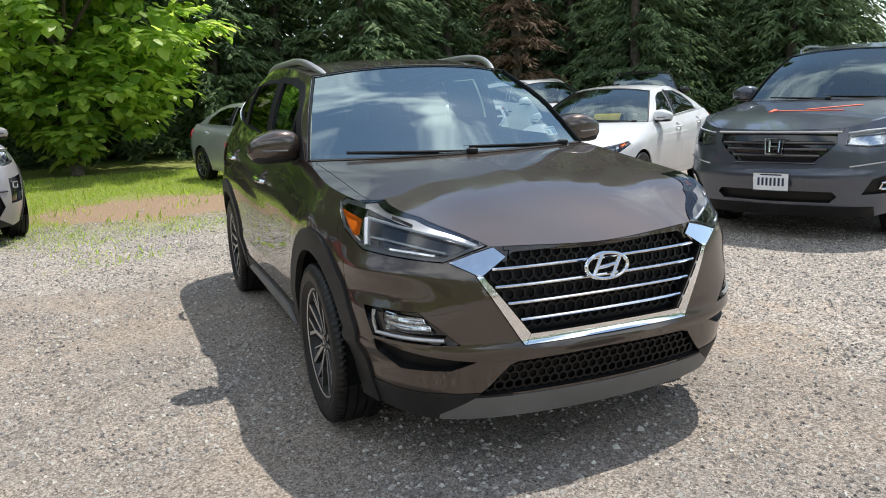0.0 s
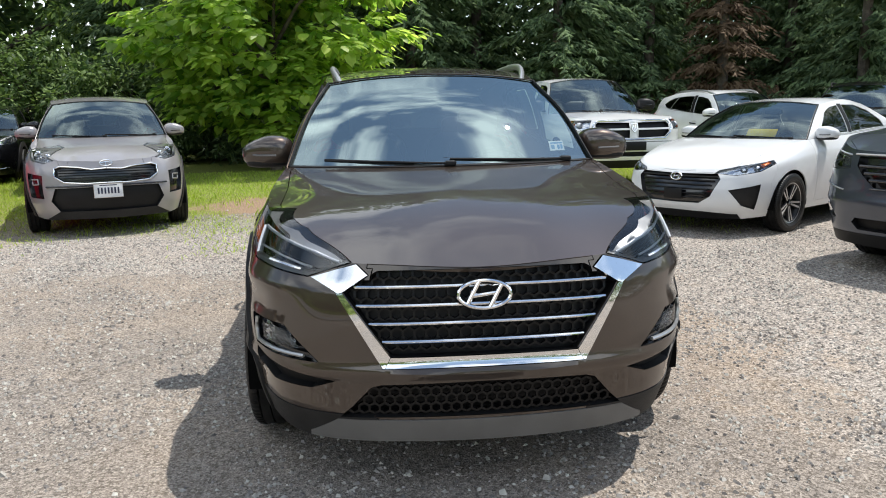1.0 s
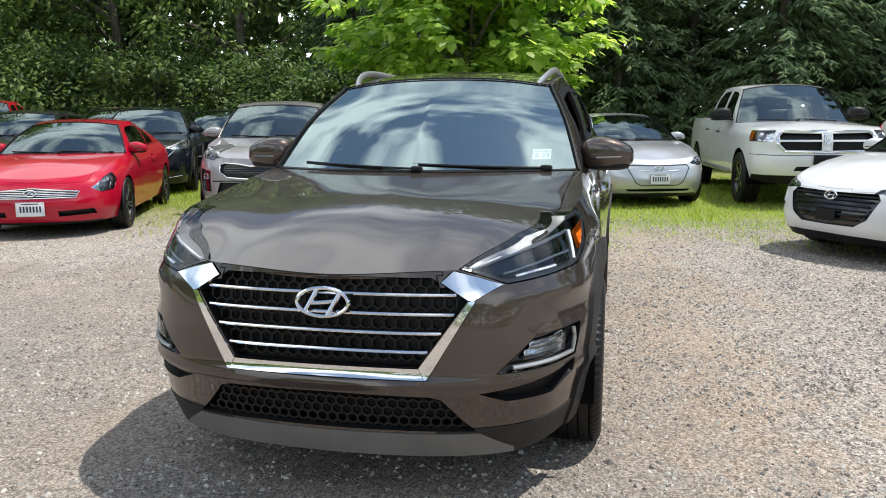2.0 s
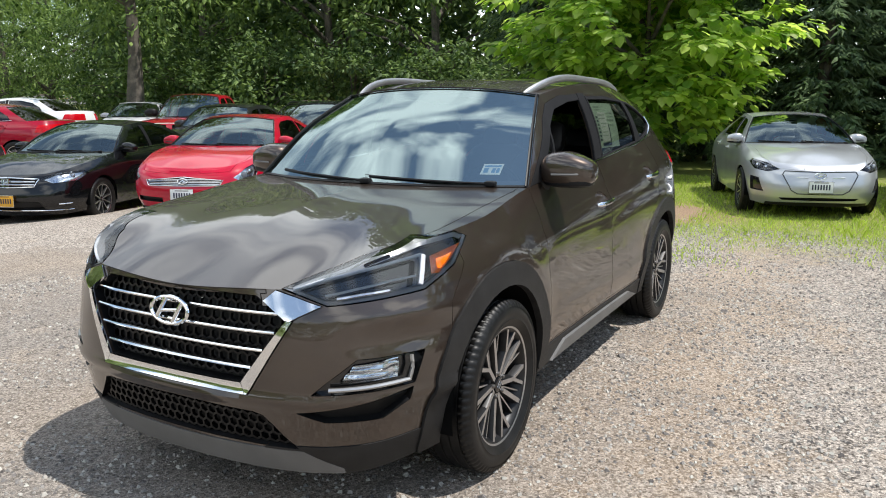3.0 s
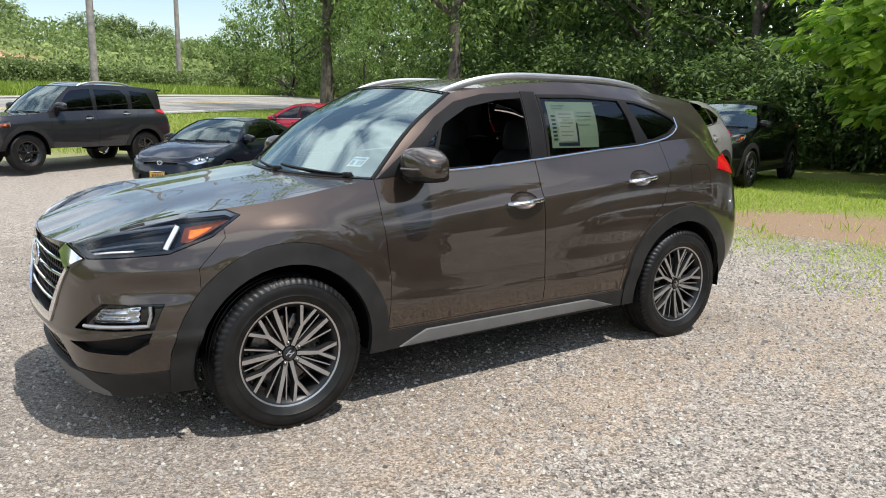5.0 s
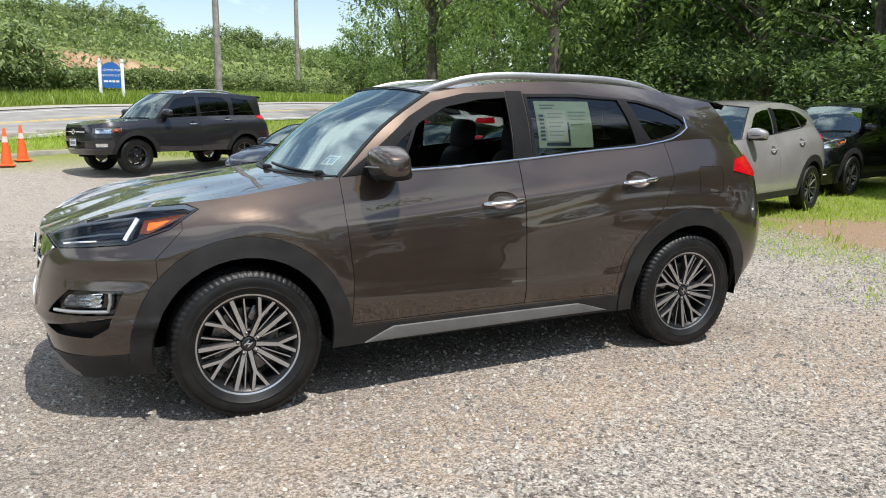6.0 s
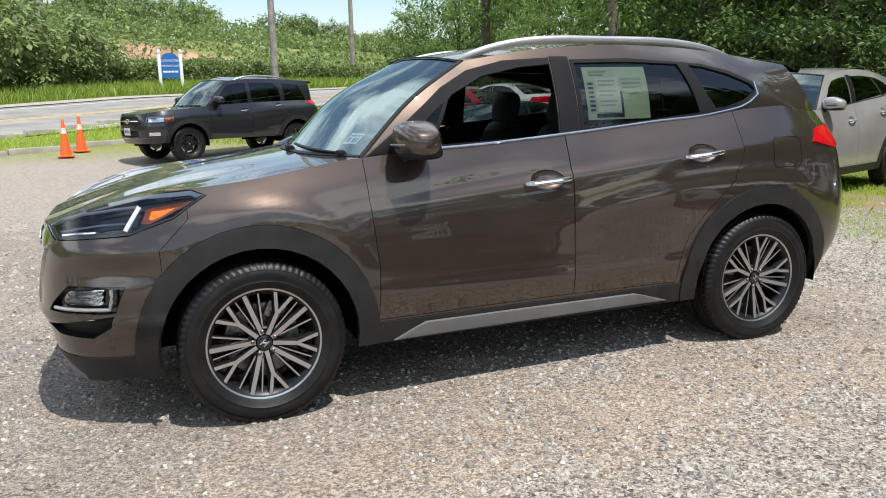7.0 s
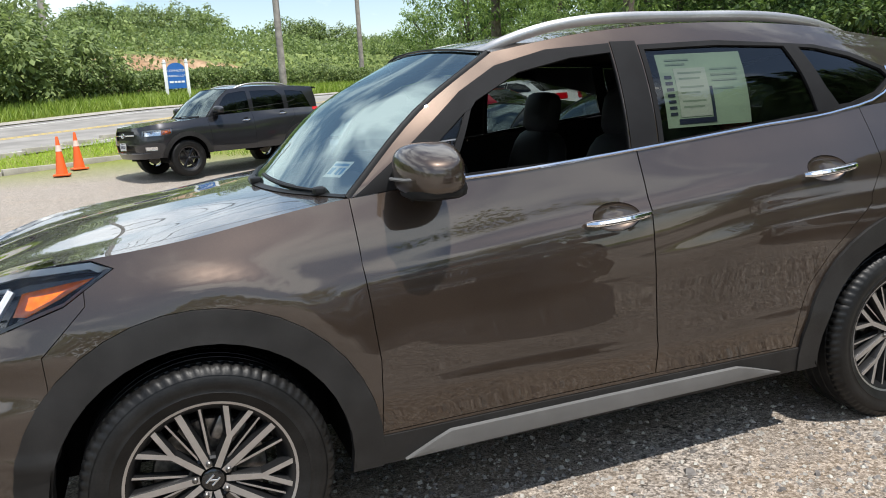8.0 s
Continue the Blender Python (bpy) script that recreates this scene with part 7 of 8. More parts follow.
# ---- the other cars ----
def scaled(s, sx=1.0, sy=1.0, sz=1.0):
    """A car's numbers stretched in width, length and height."""
    X = lambda v: v * sx
    o = dict(s)
    yz = lambda p: (p[0] * sy, p[1] * sz)
    xyz = lambda p: (p[0] * sx, p[1] * sy, p[2] * sz)
    xz = lambda p: (p[0] * sx, p[1] * sz)
    any_ = lambda p: xyz(p) if len(p) == 3 else xz(p)
    for k in ("wb", "fo", "ro", "cowl_y"):
        o[k] = s[k] * sy
    o["w"] = s["w"] * sx
    o["ys"] = tuple(v * sy for v in s["ys"])
    o["zt"], o["zb"] = tuple(v * sz for v in s["zt"]), tuple(v * sz for v in s["zb"])
    for k in ("cowlc", "hoodm", "hdrc", "rrc", "rbc"):
        o[k] = yz(s[k])
    o["hdr"], o["rail"], o["roofc"] = xyz(s["hdr"]), tuple(map(xyz, s["rail"])), tuple(map(yz, s["roofc"]))
    o["hood"] = tuple((p[0] * sx, p[1] * sy) for p in s["hood"])
    for k in ("sill", "bumper", "tail", "flap", "sill_strip"):
        if s.get(k):
            o[k] = tuple(map(yz, s[k]))
    if s.get("mirror"):
        o["mirror"], o["mfoot"] = xyz(s["mirror"]), s["mfoot"] * sx
    for k in ("lamp", "amber"):
        if s.get(k):
            o[k] = tuple(map(xyz, s[k]))
    o["doors"] = tuple((n, tuple(map(yz, p))) for n, p in s["doors"])
    o["win"] = tuple((n, tuple(map(yz, p)), m) for n, p, m in s["win"])
    o["handles"] = {n: tuple((y * sy, z * sz, t) for y, z, t in v) for n, v in s.get("handles", {}).items()}
    o["bulbs"] = tuple((xyz(c), r, m, n) for c, r, m, n in s.get("bulbs", ()))
    o["strips"] = tuple((n, tuple(map(xyz, p)), r, m, f) for n, p, r, m, f in s.get("strips", ()))
    o["wells"] = tuple((n, tuple(map(any_, p)), d, m, l) for n, p, d, m, l in s.get("wells", ()))
    o["inlays"] = tuple((n, tuple(map(any_, p)), m, l) for n, p, m, l in s.get("inlays", ()))
    o["bars"] = tuple((n, [xz(q) for q in p], r, f, m, d) for n, p, r, f, m, d in s.get("bars", ()))
    o["twin_bars"] = tuple((n, [any_(q) for q in p], r, f, m, d) for n, p, r, f, m, d in s.get("twin_bars", ()))
    o["top_inlays"] = tuple((n, tuple((q[0] * sx, q[1] * sy) for q in p), m) for n, p, m in s.get("top_inlays", ()))
    o["side_trims"] = tuple((tuple(map(yz, p)), r, m, n) for p, r, m, n in s.get("side_trims", ()))
    if s.get("rails"):
        x, y0, y1, z0, z1, m = s["rails"]
        o["rails"] = (x * sx, y0 * sy, y1 * sy, z0 * sz, z1 * sz, m)
    if s.get("badge"):
        (bx, bz), bw, bh, st, pr = s["badge"]
        o["badge"] = ((bx, bz * sz), bw, bh, st, pr)
    if s.get("plate"):
        o["plate"] = (s["plate"][0] * sz, *s["plate"][1:])
    c, y, z = s.get("cab", (1, 0, 0))
    o["cab"] = (c * sx, y * sy, z + (sz - 1) * 1.0)
    return o


def bars_at(zs, w, r, m, proud=-0.01, nm="grille_bar"):
    return tuple((nm, [(x, z) for x in np.linspace(0, w(z) if callable(w) else w, 6)], r, 0.9, m, proud) for z in zs)


SUV = dict(HERO, screen_glass=SCREEN, k=6, nf=22, nu=9, sculpt=None, nuts=False, sill_strip=None, side_trims=(((( -0.66, 1.128), (-0.3, 1.140), (0.18, 1.172), (0.7, 1.215), (1.12, 1.255), (1.30, 1.300)), 0.007, BLACK, "window_trim"),),
    strips=(), amber=None, bars=(), inlays=(), corners=(), handle_len=0.20, wells=(), badge=None, handle_label="", handle_mat=BLACK, mirror_strip=GLOSSBLACK, lamp_back=REFLECTOR, flap=None,
    win=(("side_window", ((-0.62, 1.145), (-0.56, 1.235), (-0.38, 1.37), (-0.20, 1.455), (0.0, 1.495), (0.155, 1.507), (0.155, 1.17), (-0.2, 1.155)), TINT), ("door_pillar", ((0.165, 1.16), (0.165, 1.53), (0.265, 1.53), (0.275, 1.16)), BLACK),
         ("rear_side_window", ((0.285, 1.185), (0.275, 1.515), (0.60, 1.52), (0.87, 1.505), (1.02, 1.34), (1.10, 1.262)), PRIVACY),
         ("quarter_window", ((0.90, 1.50), (1.05, 1.49), (1.25, 1.435), (1.40, 1.362), (1.30, 1.30), (1.16, 1.268), (1.05, 1.34)), TINT),
         ("quarter_pillar", ((0.872, 1.505), (0.898, 1.502), (1.048, 1.34), (1.155, 1.268), (1.104, 1.262), (1.022, 1.34)), BLACK)))

CAR = dict(
    k=6, nf=20, nu=8, levels=CAR_LEVELS, wb=2.70, w=1.80, fo=0.88, ro=0.89, ys=(0.05, 0.82, 1.60), rbi=10, cowl_y=-0.86, nose=1.1,
    zt=(0.70, 0.73, 0.80, 0.895, 0.965, 0.990, 1.018, 1.045, 1.055, 1.045), zb=(0.17, 0.22, 0.27),
    cowlc=(-1.08, 0.975), hoodm=(-1.68, 0.885), hdr=(0.555, -0.16, 1.345), hdrc=(-0.26, 1.392), rail=((0.575, 0.35, 1.400), (0.53, 1.02, 1.345)),
    rrc=(1.12, 1.372), roofc=((0.40, 1.432),), rbc=(1.76, 1.075), deckbow=0.012, paint=P_WHITE, R=0.320, rr=0.215, tw=0.205, arch=0.355, track=0.795, wheel="five",
    hood=((0, -2.4), (0.42, -2.4), (0.58, -2.05), (0.68, -1.75), (0.70, -1.35), (0.735, -0.95), (0.72, -0.85), (0, -1.07)),
    mirror=(0.985, -0.60, 1.035), mfoot=0.78, mscale=0.92, cab=(0.96, 0.02, -0.19),
    doors=(("front_door", ((-0.80, 0.29), (-0.80, 0.60), (-0.84, 0.80), (-0.85, 1.2), (0.20, 1.2), (0.20, 0.29))),
           ("rear_door", ((0.20, 0.29), (0.20, 1.2), (1.22, 1.2), (1.15, 0.86), (0.96, 0.70), (0.90, 0.50), (0.88, 0.29)))),
    handles={"front_door": ((0.0, 0.86, 0.01),), "rear_door": ((0.96, 0.90, 0.01),)},
    win=(("side_window", ((-0.60, 1.010), (-0.42, 1.13), (-0.20, 1.25), (0.0, 1.315), (0.165, 1.335), (0.165, 1.02)), TINT),
         ("door_pillar", ((0.175, 1.015), (0.175, 1.35), (0.255, 1.35), (0.255, 1.015)), BLACK),
         ("rear_side_window", ((0.265, 1.022), (0.265, 1.34), (0.60, 1.335), (0.92, 1.27), (1.15, 1.15), (1.22, 1.062)), TINT)),
    side_trims=(((( -0.66, 0.995), (0.2, 1.010), (1.0, 1.045), (1.26, 1.060)), 0.006, CHROME, "window_trim"),),
    lamp=((0.47, -2.07, 0.665), (0.60, -2.02, 0.630), (0.78, -1.84, 0.66), (0.82, -1.66, 0.745), (0.79, -1.66, 0.785), (0.62, -1.93, 0.745)),
    lamp_depth=0.03, bulbs=(((0.64, -1.93, 0.68), 0.045, REFLECTOR, "projector"), ((0.73, -1.83, 0.70), 0.038, REFLECTOR, "projector")),
    bumper=((-2.5, 0.05), (-1.72, 0.05), (-1.73, 0.55), (-1.62, 0.68), (-1.62, 0.9), (-2.5, 0.9)),
    tail=((1.80, 0.80), (1.86, 0.96), (2.2, 0.98), (2.2, 0.80)),
)
PL_W = "white number plate with dark characters"

# silver crossover with a wide dark grille
kia = dict(SUV, paint=P_SILVER, R=0.345, rr=0.225, wheel="ten", rails=None,
    zt=(0.86, 0.885, 0.975, 1.045, 1.108, 1.165, 1.218, 1.265, 1.235, 1.20),
    lamp=((0.50, -2.08, 0.885), (0.60, -2.02, 0.855), (0.76, -1.86, 0.885), (0.80, -1.68, 0.985), (0.76, -1.72, 1.035), (0.66, -1.86, 1.010)),
    bulbs=(((0.60, -1.96, 0.915), 0.045, REFLECTOR, "projector"), ((0.70, -1.84, 0.95), 0.045, REFLECTOR, "projector")),
    wells=(("grille", ((0, 0.628), (0.22, 0.625), (0.45, 0.645), (0.54, 0.71), (0.535, 0.795), (0.48, 0.815), (0.30, 0.800), (0.16, 0.772), (0, 0.782)), 0.04, GLOSSBLACK, "black mesh grille"),
           ("lower_grille", ((0, 0.30), (0.52, 0.31), (0.60, 0.43), (0.55, 0.572), (0, 0.578)), 0.035, BLACK, "black lower intake"),
           ("fog_lamp_recess", ((0.63, -2.06, 0.46), (0.80, -1.88, 0.47), (0.83, -1.84, 0.745), (0.64, -2.05, 0.72)), 0.03, GLOSSBLACK, "gloss black fog lamp recess")),
    inlays=(("skid_plate", ((0, 0.14), (0.66, 0.14), (0.66, 0.22), (0.50, 0.32), (0, 0.32)), CLAD, ""),),
    twin_bars=(("grille_surround", [(0.003, 0.623), (0.22, 0.620), (0.45, 0.640), (0.548, 0.71), (0.542, 0.80), (0.48, 0.821), (0.30, 0.806), (0.16, 0.778), (0.003, 0.788)], 0.010, 0.9, CHROME, 0.003),
               ("fog_ring", [(0.69, -2.00, 0.62), (0.76, -1.92, 0.61), (0.775, -1.90, 0.67), (0.70, -1.99, 0.675), (0.69, -2.00, 0.62)], 0.008, 1.0, SATIN, -0.02)),
    bars=bars_at((0.655, 0.685, 0.715, 0.745, 0.775), lambda z: 0.52 if z > 0.69 else 0.46, 0.004, BLACK) + (("intake_blade", [(x, 0.592) for x in np.linspace(0, 0.64, 6)], 0.016, 0.7, GLOSSBLACK, 0.002),),
    badge=((0, 0.845), 0.065, 0.032, "loops", 0.01), plate=(0.535, PLATEWHITE, PL_W), plate_out=0.045, handle_mat=P_SILVER)
build_car(kia, "suv", "silver beige crossover with a wide black mesh grille", pose(-4.05, 6.48, 0, 0, 0, 18.2))

# two hatchbacks of one kind: white with a dark grille, silver with a closed one
ion_w = dict(CAR, paint=P_WHITE, wheel="five",
    wells=(("grille", ((0, 0.34), (0.30, 0.345), (0.42, 0.42), (0.50, 0.60), (0.46, 0.655), (0, 0.645)), 0.03, GLOSSBLACK, "black slatted grille"),
           ("fog_lamp_recess", ((0.59, -2.13, 0.49), (0.68, -2.03, 0.33), (0.765, -1.90, 0.28), (0.79, -1.85, 0.545)), 0.025, CLAD, "dark fog lamp panel")),
    lamp=((0.42, -2.12, 0.658), (0.60, -2.03, 0.640), (0.78, -1.84, 0.675), (0.83, -1.62, 0.750), (0.80, -1.62, 0.785), (0.60, -1.97, 0.732), (0.46, -2.09, 0.690)),
    inlays=(("lower_lip", ((0, 0.10), (0.66, 0.10), (0.64, 0.235), (0.40, 0.25), (0, 0.255)), BLACK, ""),),
    bars=bars_at((0.40, 0.445, 0.49, 0.535, 0.58, 0.62), lambda z: 0.33 + (z - 0.40) * 0.6, 0.009, BLACK, -0.012),
    strips=(("lamp_strip", ((0.56, -1.99, 0.70), (0.70, -1.86, 0.745), (0.78, -1.70, 0.77)), 0.006, LAMPWHITE, 1),), amber=((0.76, -1.77, 0.71), (0.81, -1.68, 0.755), (0.79, -1.69, 0.775), (0.74, -1.79, 0.745)),
    twin_bars=(("daylight_strip", [(0.775, -1.82, 0.40), (0.785, -1.80, 0.53)], 0.009, 1.0, LAMPWHITE, -0.012),),
    badge=((0, 0.615), 0.068, 0.038, "oval", 0.006))
wion, _ = build_car(ion_w, "hatchback", "white hatchback with black grille and yellow card behind windscreen", pose(4.77, 4.52, 0, 0, 0, -56.3))
bm = box(bmesh.new(), (0.02, -0.004, 0), (0.38, 0.004, 0.14), 0.002, pose(0, -0.84, 0.965, -38))
part("yellow_card", bm, YELLOWCARD, wion, "yellow card lying on the dashboard")
bm = box(bmesh.new(), (-0.11, -0.004, -0.055), (0.11, 0.004, 0.055), 0.004)
bmesh.ops.transform(bm, matrix=pose(0, -2.235, 0.43, 0), verts=bm.verts[:])
part("plate_holder", bm, BLACK, wion)
ion_g = dict(CAR, paint=P_GREYSILVER, wheel="ten", roof_mat=P_GREYSILVER,
    wells=(("fog_lamp_recess", ((0.63, -2.00, 0.36), (0.80, -1.80, 0.37), (0.80, -1.78, 0.56), (0.70, -1.94, 0.54)), 0.025, GLOSSBLACK, "dark fog lamp panel"),
           ("lower_grille", ((0, 0.25), (0.46, 0.255), (0.50, 0.285), (0, 0.295)), 0.03, BLACK, "")),
    strips=(("lamp_strip", ((0.56, -1.99, 0.70), (0.70, -1.86, 0.745), (0.78, -1.70, 0.77)), 0.006, LAMPWHITE, 1),), lamp_back=GLOSSBLACK,
    twin_bars=(("grille_outline", [(0.003, 0.635), (0.44, 0.645), (0.47, 0.60), (0.36, 0.39), (0.28, 0.345), (0.003, 0.34)], 0.008, 0.9, GLOSSBLACK, 0.001),
               ("chrome_line", [(0.15, 0.56), (0.30, 0.565)], 0.006, 0.8, CHROME, 0.003)),
    inlays=(("lower_lip", ((0, 0.08), (0.66, 0.08), (0.64, 0.215), (0.40, 0.22), (0, 0.225)), BLACK, ""),),
    badge=((0, 0.585), 0.075, 0.040, "oval", 0.008), plate=(0.44, PLATEWHITE, PL_W), plate_out=0.02)
build_car(ion_g, "hatchback", "silver grey hatchback with a smooth closed grille on the grass", pose(0.97, 9.42, 0, 0, 0, 17))

# pickups
PICKUP_LEVELS = ((0, 0.10, 0.06, 0.955, 0.955, 0.955), (0.20, 0.02, 0.0, 0.985, 0.975, 0.98), (0.42, 0.0, 0.0, 0.99, 0.975, 0.985), (0.62, 0.02, 0.02, 0.99, 0.97, 0.98), (0.84, 0.03, 0.03, 0.975, 0.955, 0.965), (1.0, 0.09, 0.05, 0.89, 0.90, 0.93))
TRUCK = dict(
    k=6, nf=22, nu=9, cat="pickup truck", levels=PICKUP_LEVELS, wb=3.57, w=2.00, fo=1.0, ro=1.22, ys=(-0.05, 0.96, 1.785), rbi=9, cowl_y=-1.02, nose=0.85,
    zt=(1.135, 1.145, 1.175, 1.205, 1.245, 1.27, 1.29, 1.32, 1.33, 1.33), zb=(0.37, 0.45, 0.47),
    cowlc=(-1.26, 1.275), hoodm=(-2.0, 1.250), hdr=(0.66, -0.42, 1.815), hdrc=(-0.50, 1.875), rail=((0.685, 0.0, 1.865), (0.67, 0.82, 1.850)),
    rrc=(0.90, 1.885), roofc=((0.2, 1.915),), rbc=(1.0, 1.32), deckbow=0.01, R=0.405, rr=0.255, tw=0.275, arch=0.47, track=0.86, wheel="six",
    hood=((0, -2.9), (0.66, -2.9), (0.74, -2.4), (0.76, -1.8), (0.80, -1.10), (0.78, -1.0), (0, -1.25)),
    mirror=(1.24, -0.80, 1.40), mfoot=0.86, mscale=1.28, mirror_mat=BLACK, cab=(1.06, -0.28, 0.28),
    doors=(("front_door", ((-1.02, 0.50), (-1.02, 1.3), (0.0, 1.35), (0.0, 0.50))), ("rear_door", ((0.0, 0.50), (0.0, 1.35), (0.90, 1.35), (0.90, 0.50)))),
    handles={"front_door": ((-0.25, 1.10, 0.0),), "rear_door": ((0.66, 1.12, 0.0),)}, handle_mat=BLACK,
    win=(("side_window", ((-0.86, 1.285), (-0.70, 1.48), (-0.44, 1.72), (-0.28, 1.775), (-0.05, 1.79), (-0.05, 1.30)), TINT),
         ("rear_side_window", ((0.05, 1.305), (0.05, 1.79), (0.62, 1.785), (0.76, 1.70), (0.80, 1.32)), TINT)),
    lamp=((0.70, -2.63, 0.985), (0.98, -2.30, 0.985), (0.98, -2.26, 1.145), (0.70, -2.62, 1.150)), lamp_depth=0.04, bulbs=(((0.82, -2.47, 1.06), 0.055, LAMPWHITE, "projector"),),
    amber=((0.94, -2.36, 1.00), (0.97, -2.28, 1.00), (0.97, -2.26, 1.13), (0.93, -2.36, 1.13)),
    wells=(("grille", ((0.075, 0.86), (0.55, 0.87), (0.63, 0.955), (0.62, 0.985), (0.075, 0.985)), 0.05, BLACK, "black grille opening"),
           ("grille", ((0.075, 1.015), (0.63, 1.015), (0.63, 1.07), (0.58, 1.115), (0.075, 1.12)), 0.05, BLACK, "black grille opening"),
           ("lower_grille", ((0, 0.56), (0.44, 0.57), (0.40, 0.63), (0, 0.635)), 0.04, BLACK, "")),
    twin_bars=(("grille_surround", [(0.003, 0.835), (0.56, 0.845), (0.66, 0.95), (0.66, 1.08), (0.59, 1.135), (0.003, 1.14)], 0.017, 0.8, CHROME, 0.004),
               ("bumper_line", [(0.003, 0.79), (0.70, 0.79), (0.95, 0.80)], 0.007, 0.8, BLACK, -0.004)),
    inlays=(("front_valance", ((0, 0.30), (0.90, 0.30), (0.92, 0.50), (0, 0.50)), BLACK, ""),),
    bumper=((-3.0, 0.2), (-2.26, 0.2), (-2.26, 0.80), (-3.0, 0.80)), tail=((2.82, 0.85), (2.82, 1.25), (3.2, 1.25), (3.2, 0.85)),
    top_inlays=(("tonneau_cover", ((0, 1.06), (0.80, 1.06), (0.82, 2.88), (0, 2.88)), BLACK),))
ram = dict(TRUCK, paint=P_RAM, badge=((0, 1.02), 0.058, 0.07, "shield", 0.012), bars=(("grille_post", [(0, 0.86), (0, 1.12)], 0.055, 0.35, P_RAM, 0.0),))
truck, _ = build_car(ram, "pickup_truck", "bright silver crew cab pickup truck standing on grass", pose(3.70, 10.14, 0, 0, 0, 4.5))
bm = tube(bmesh.new(), [(0.90, -1.15, 0.52), (0.98, -1.08, 0.46), (0.98, 0.95, 0.46), (0.90, 1.02, 0.52)], 0.035, 8)
mirrored(part("side_step", bm, SATIN, truck))
part("plate_holder", box(bmesh.new(), (-0.19, -2.83, 0.66), (0.19, -2.80, 0.80), 0.01), BLACK, truck)
redp = scaled(dict(TRUCK, paint=P_REDB, wheel="five", badge=None), 0.97, 0.95, 0.98)
build_car(redp, "pickup_truck", "bright red pickup truck among the parked cars", pose(-14.0, 11.4, 0, 0, 0, 30))

# small silver crossover with roof rails
ven = scaled(dict(SUV, paint=P_RAM, R=0.33, rr=0.22, wheel="ten", wells=kia["wells"], twin_bars=(), rails=HERO["rails"]), 0.965, 0.915, 0.975)
build_car(ven, "suv", "small silver crossover with roof rails behind the pickup", pose(7.12, 10.75, 0.06, 0, 0, 10))

# steel grey SUV with an orange mark on the bonnet
def pilot_sculpt(y, z):
    """A ledge across the bumper and a hollow beneath the grille."""
    if y < -1.5:
        return 0.022 * max(0.0, 1 - abs(z - 0.575) / 0.06) - 0.014 * math.exp(-((z - 0.43) / 0.06) ** 2)
    return 0.010 * max(0.0, 1 - abs(z - 0.93) / 0.05)


pil = scaled(dict(SUV, paint=P_PILOT, R=0.375, rr=0.245, wheel="ten", zt=(0.90, 0.915, 0.975, 1.040, 1.10, 1.145, 1.175, 1.20, 1.20, 1.18), rails=(0.60, -0.1, 1.5, 1.585, 1.575, GLOSSBLACK),
    lamp=((0.47, -2.13, 0.780), (0.62, -2.06, 0.765), (0.80, -1.85, 0.775), (0.85, -1.62, 0.83), (0.84, -1.62, 0.905), (0.60, -2.05, 0.886), (0.50, -2.11, 0.872)), sculpt=pilot_sculpt, lamp_depth=0.05,
    bulbs=(((0.63, -1.99, 0.825), 0.040, REFLECTOR, "projector"), ((0.72, -1.89, 0.835), 0.040, REFLECTOR, "projector"), ((0.55, -2.05, 0.82), 0.030, REFLECTOR, "projector")),
    wells=(("grille", ((0, 0.648), (0.30, 0.650), (0.40, 0.735), (0.455, 0.80), (0.45, 0.868), (0, 0.872)), 0.05, GLOSSBLACK, "gloss black barred grille"),
           ("lower_grille", ((0, 0.325), (0.42, 0.33), (0.47, 0.38), (0.44, 0.415), (0, 0.415)), 0.05, BLACK, "black lower intake"),
           ("fog_lamp_recess", ((0.60, -2.09, 0.40), (0.80, -1.88, 0.41), (0.83, -1.84, 0.60), (0.64, -2.05, 0.52)), 0.03, BLACK, "dark fog lamp recess")),
    bars=bars_at((0.700, 0.750, 0.800), lambda z: 0.33 + (z - 0.69) * 0.95, 0.015, GLOSSBLACK, -0.012) + (("grille_brow", [(x, 0.884) for x in np.linspace(0, 0.48, 7)], 0.012, 0.7, SATIN, 0.004), ("grille_chin", [(x, 0.640) for x in np.linspace(0, 0.32, 7)], 0.009, 0.7, GLOSSBLACK, 0.004)),
    twin_bars=(("daylight_strip", [(0.50, -2.12, 0.876), (0.62, -2.04, 0.892), (0.74, -1.90, 0.902), (0.83, -1.66, 0.908)], 0.008, 1.0, LAMPWHITE, -0.004), ("fog_ring", [(0.70, -1.99, 0.440), (0.755, -1.93, 0.440), (0.755, -1.93, 0.490), (0.70, -1.99, 0.490), (0.70, -1.99, 0.440)], 0.012, 1.0, REFLECTOR, -0.012),
               ("bumper_chrome", [(0.50, -2.13, 0.618), (0.64, -2.06, 0.640), (0.80, -1.88, 0.665)], 0.008, 0.8, SATIN, 0.003)),
    inlays=(("lower_lip", ((0, 0.12), (0.70, 0.12), (0.70, 0.30), (0, 0.30)), BLACK, ""),),
    badge=((0, 0.772), 0.085, 0.068, "frame", 0.016), plate=(0.490, PLATEWHITE, PL_W), plate_out=0.03), 1.09, 1.115, 1.085)
pilot, ptree = build_car(pil, "suv", "steel grey SUV with an orange mark on its bonnet", pose(5.94, 1.61, 0, 0, 0, -65.6))
bm = tube(bmesh.new(), [Vector((x, -1.75, onto(ptree, TOP, (max(abs(x), 0.004), -1.75), -0.003).z)) for x in np.linspace(-0.30, 0.34, 12)], 0.014, 6, 0.25)
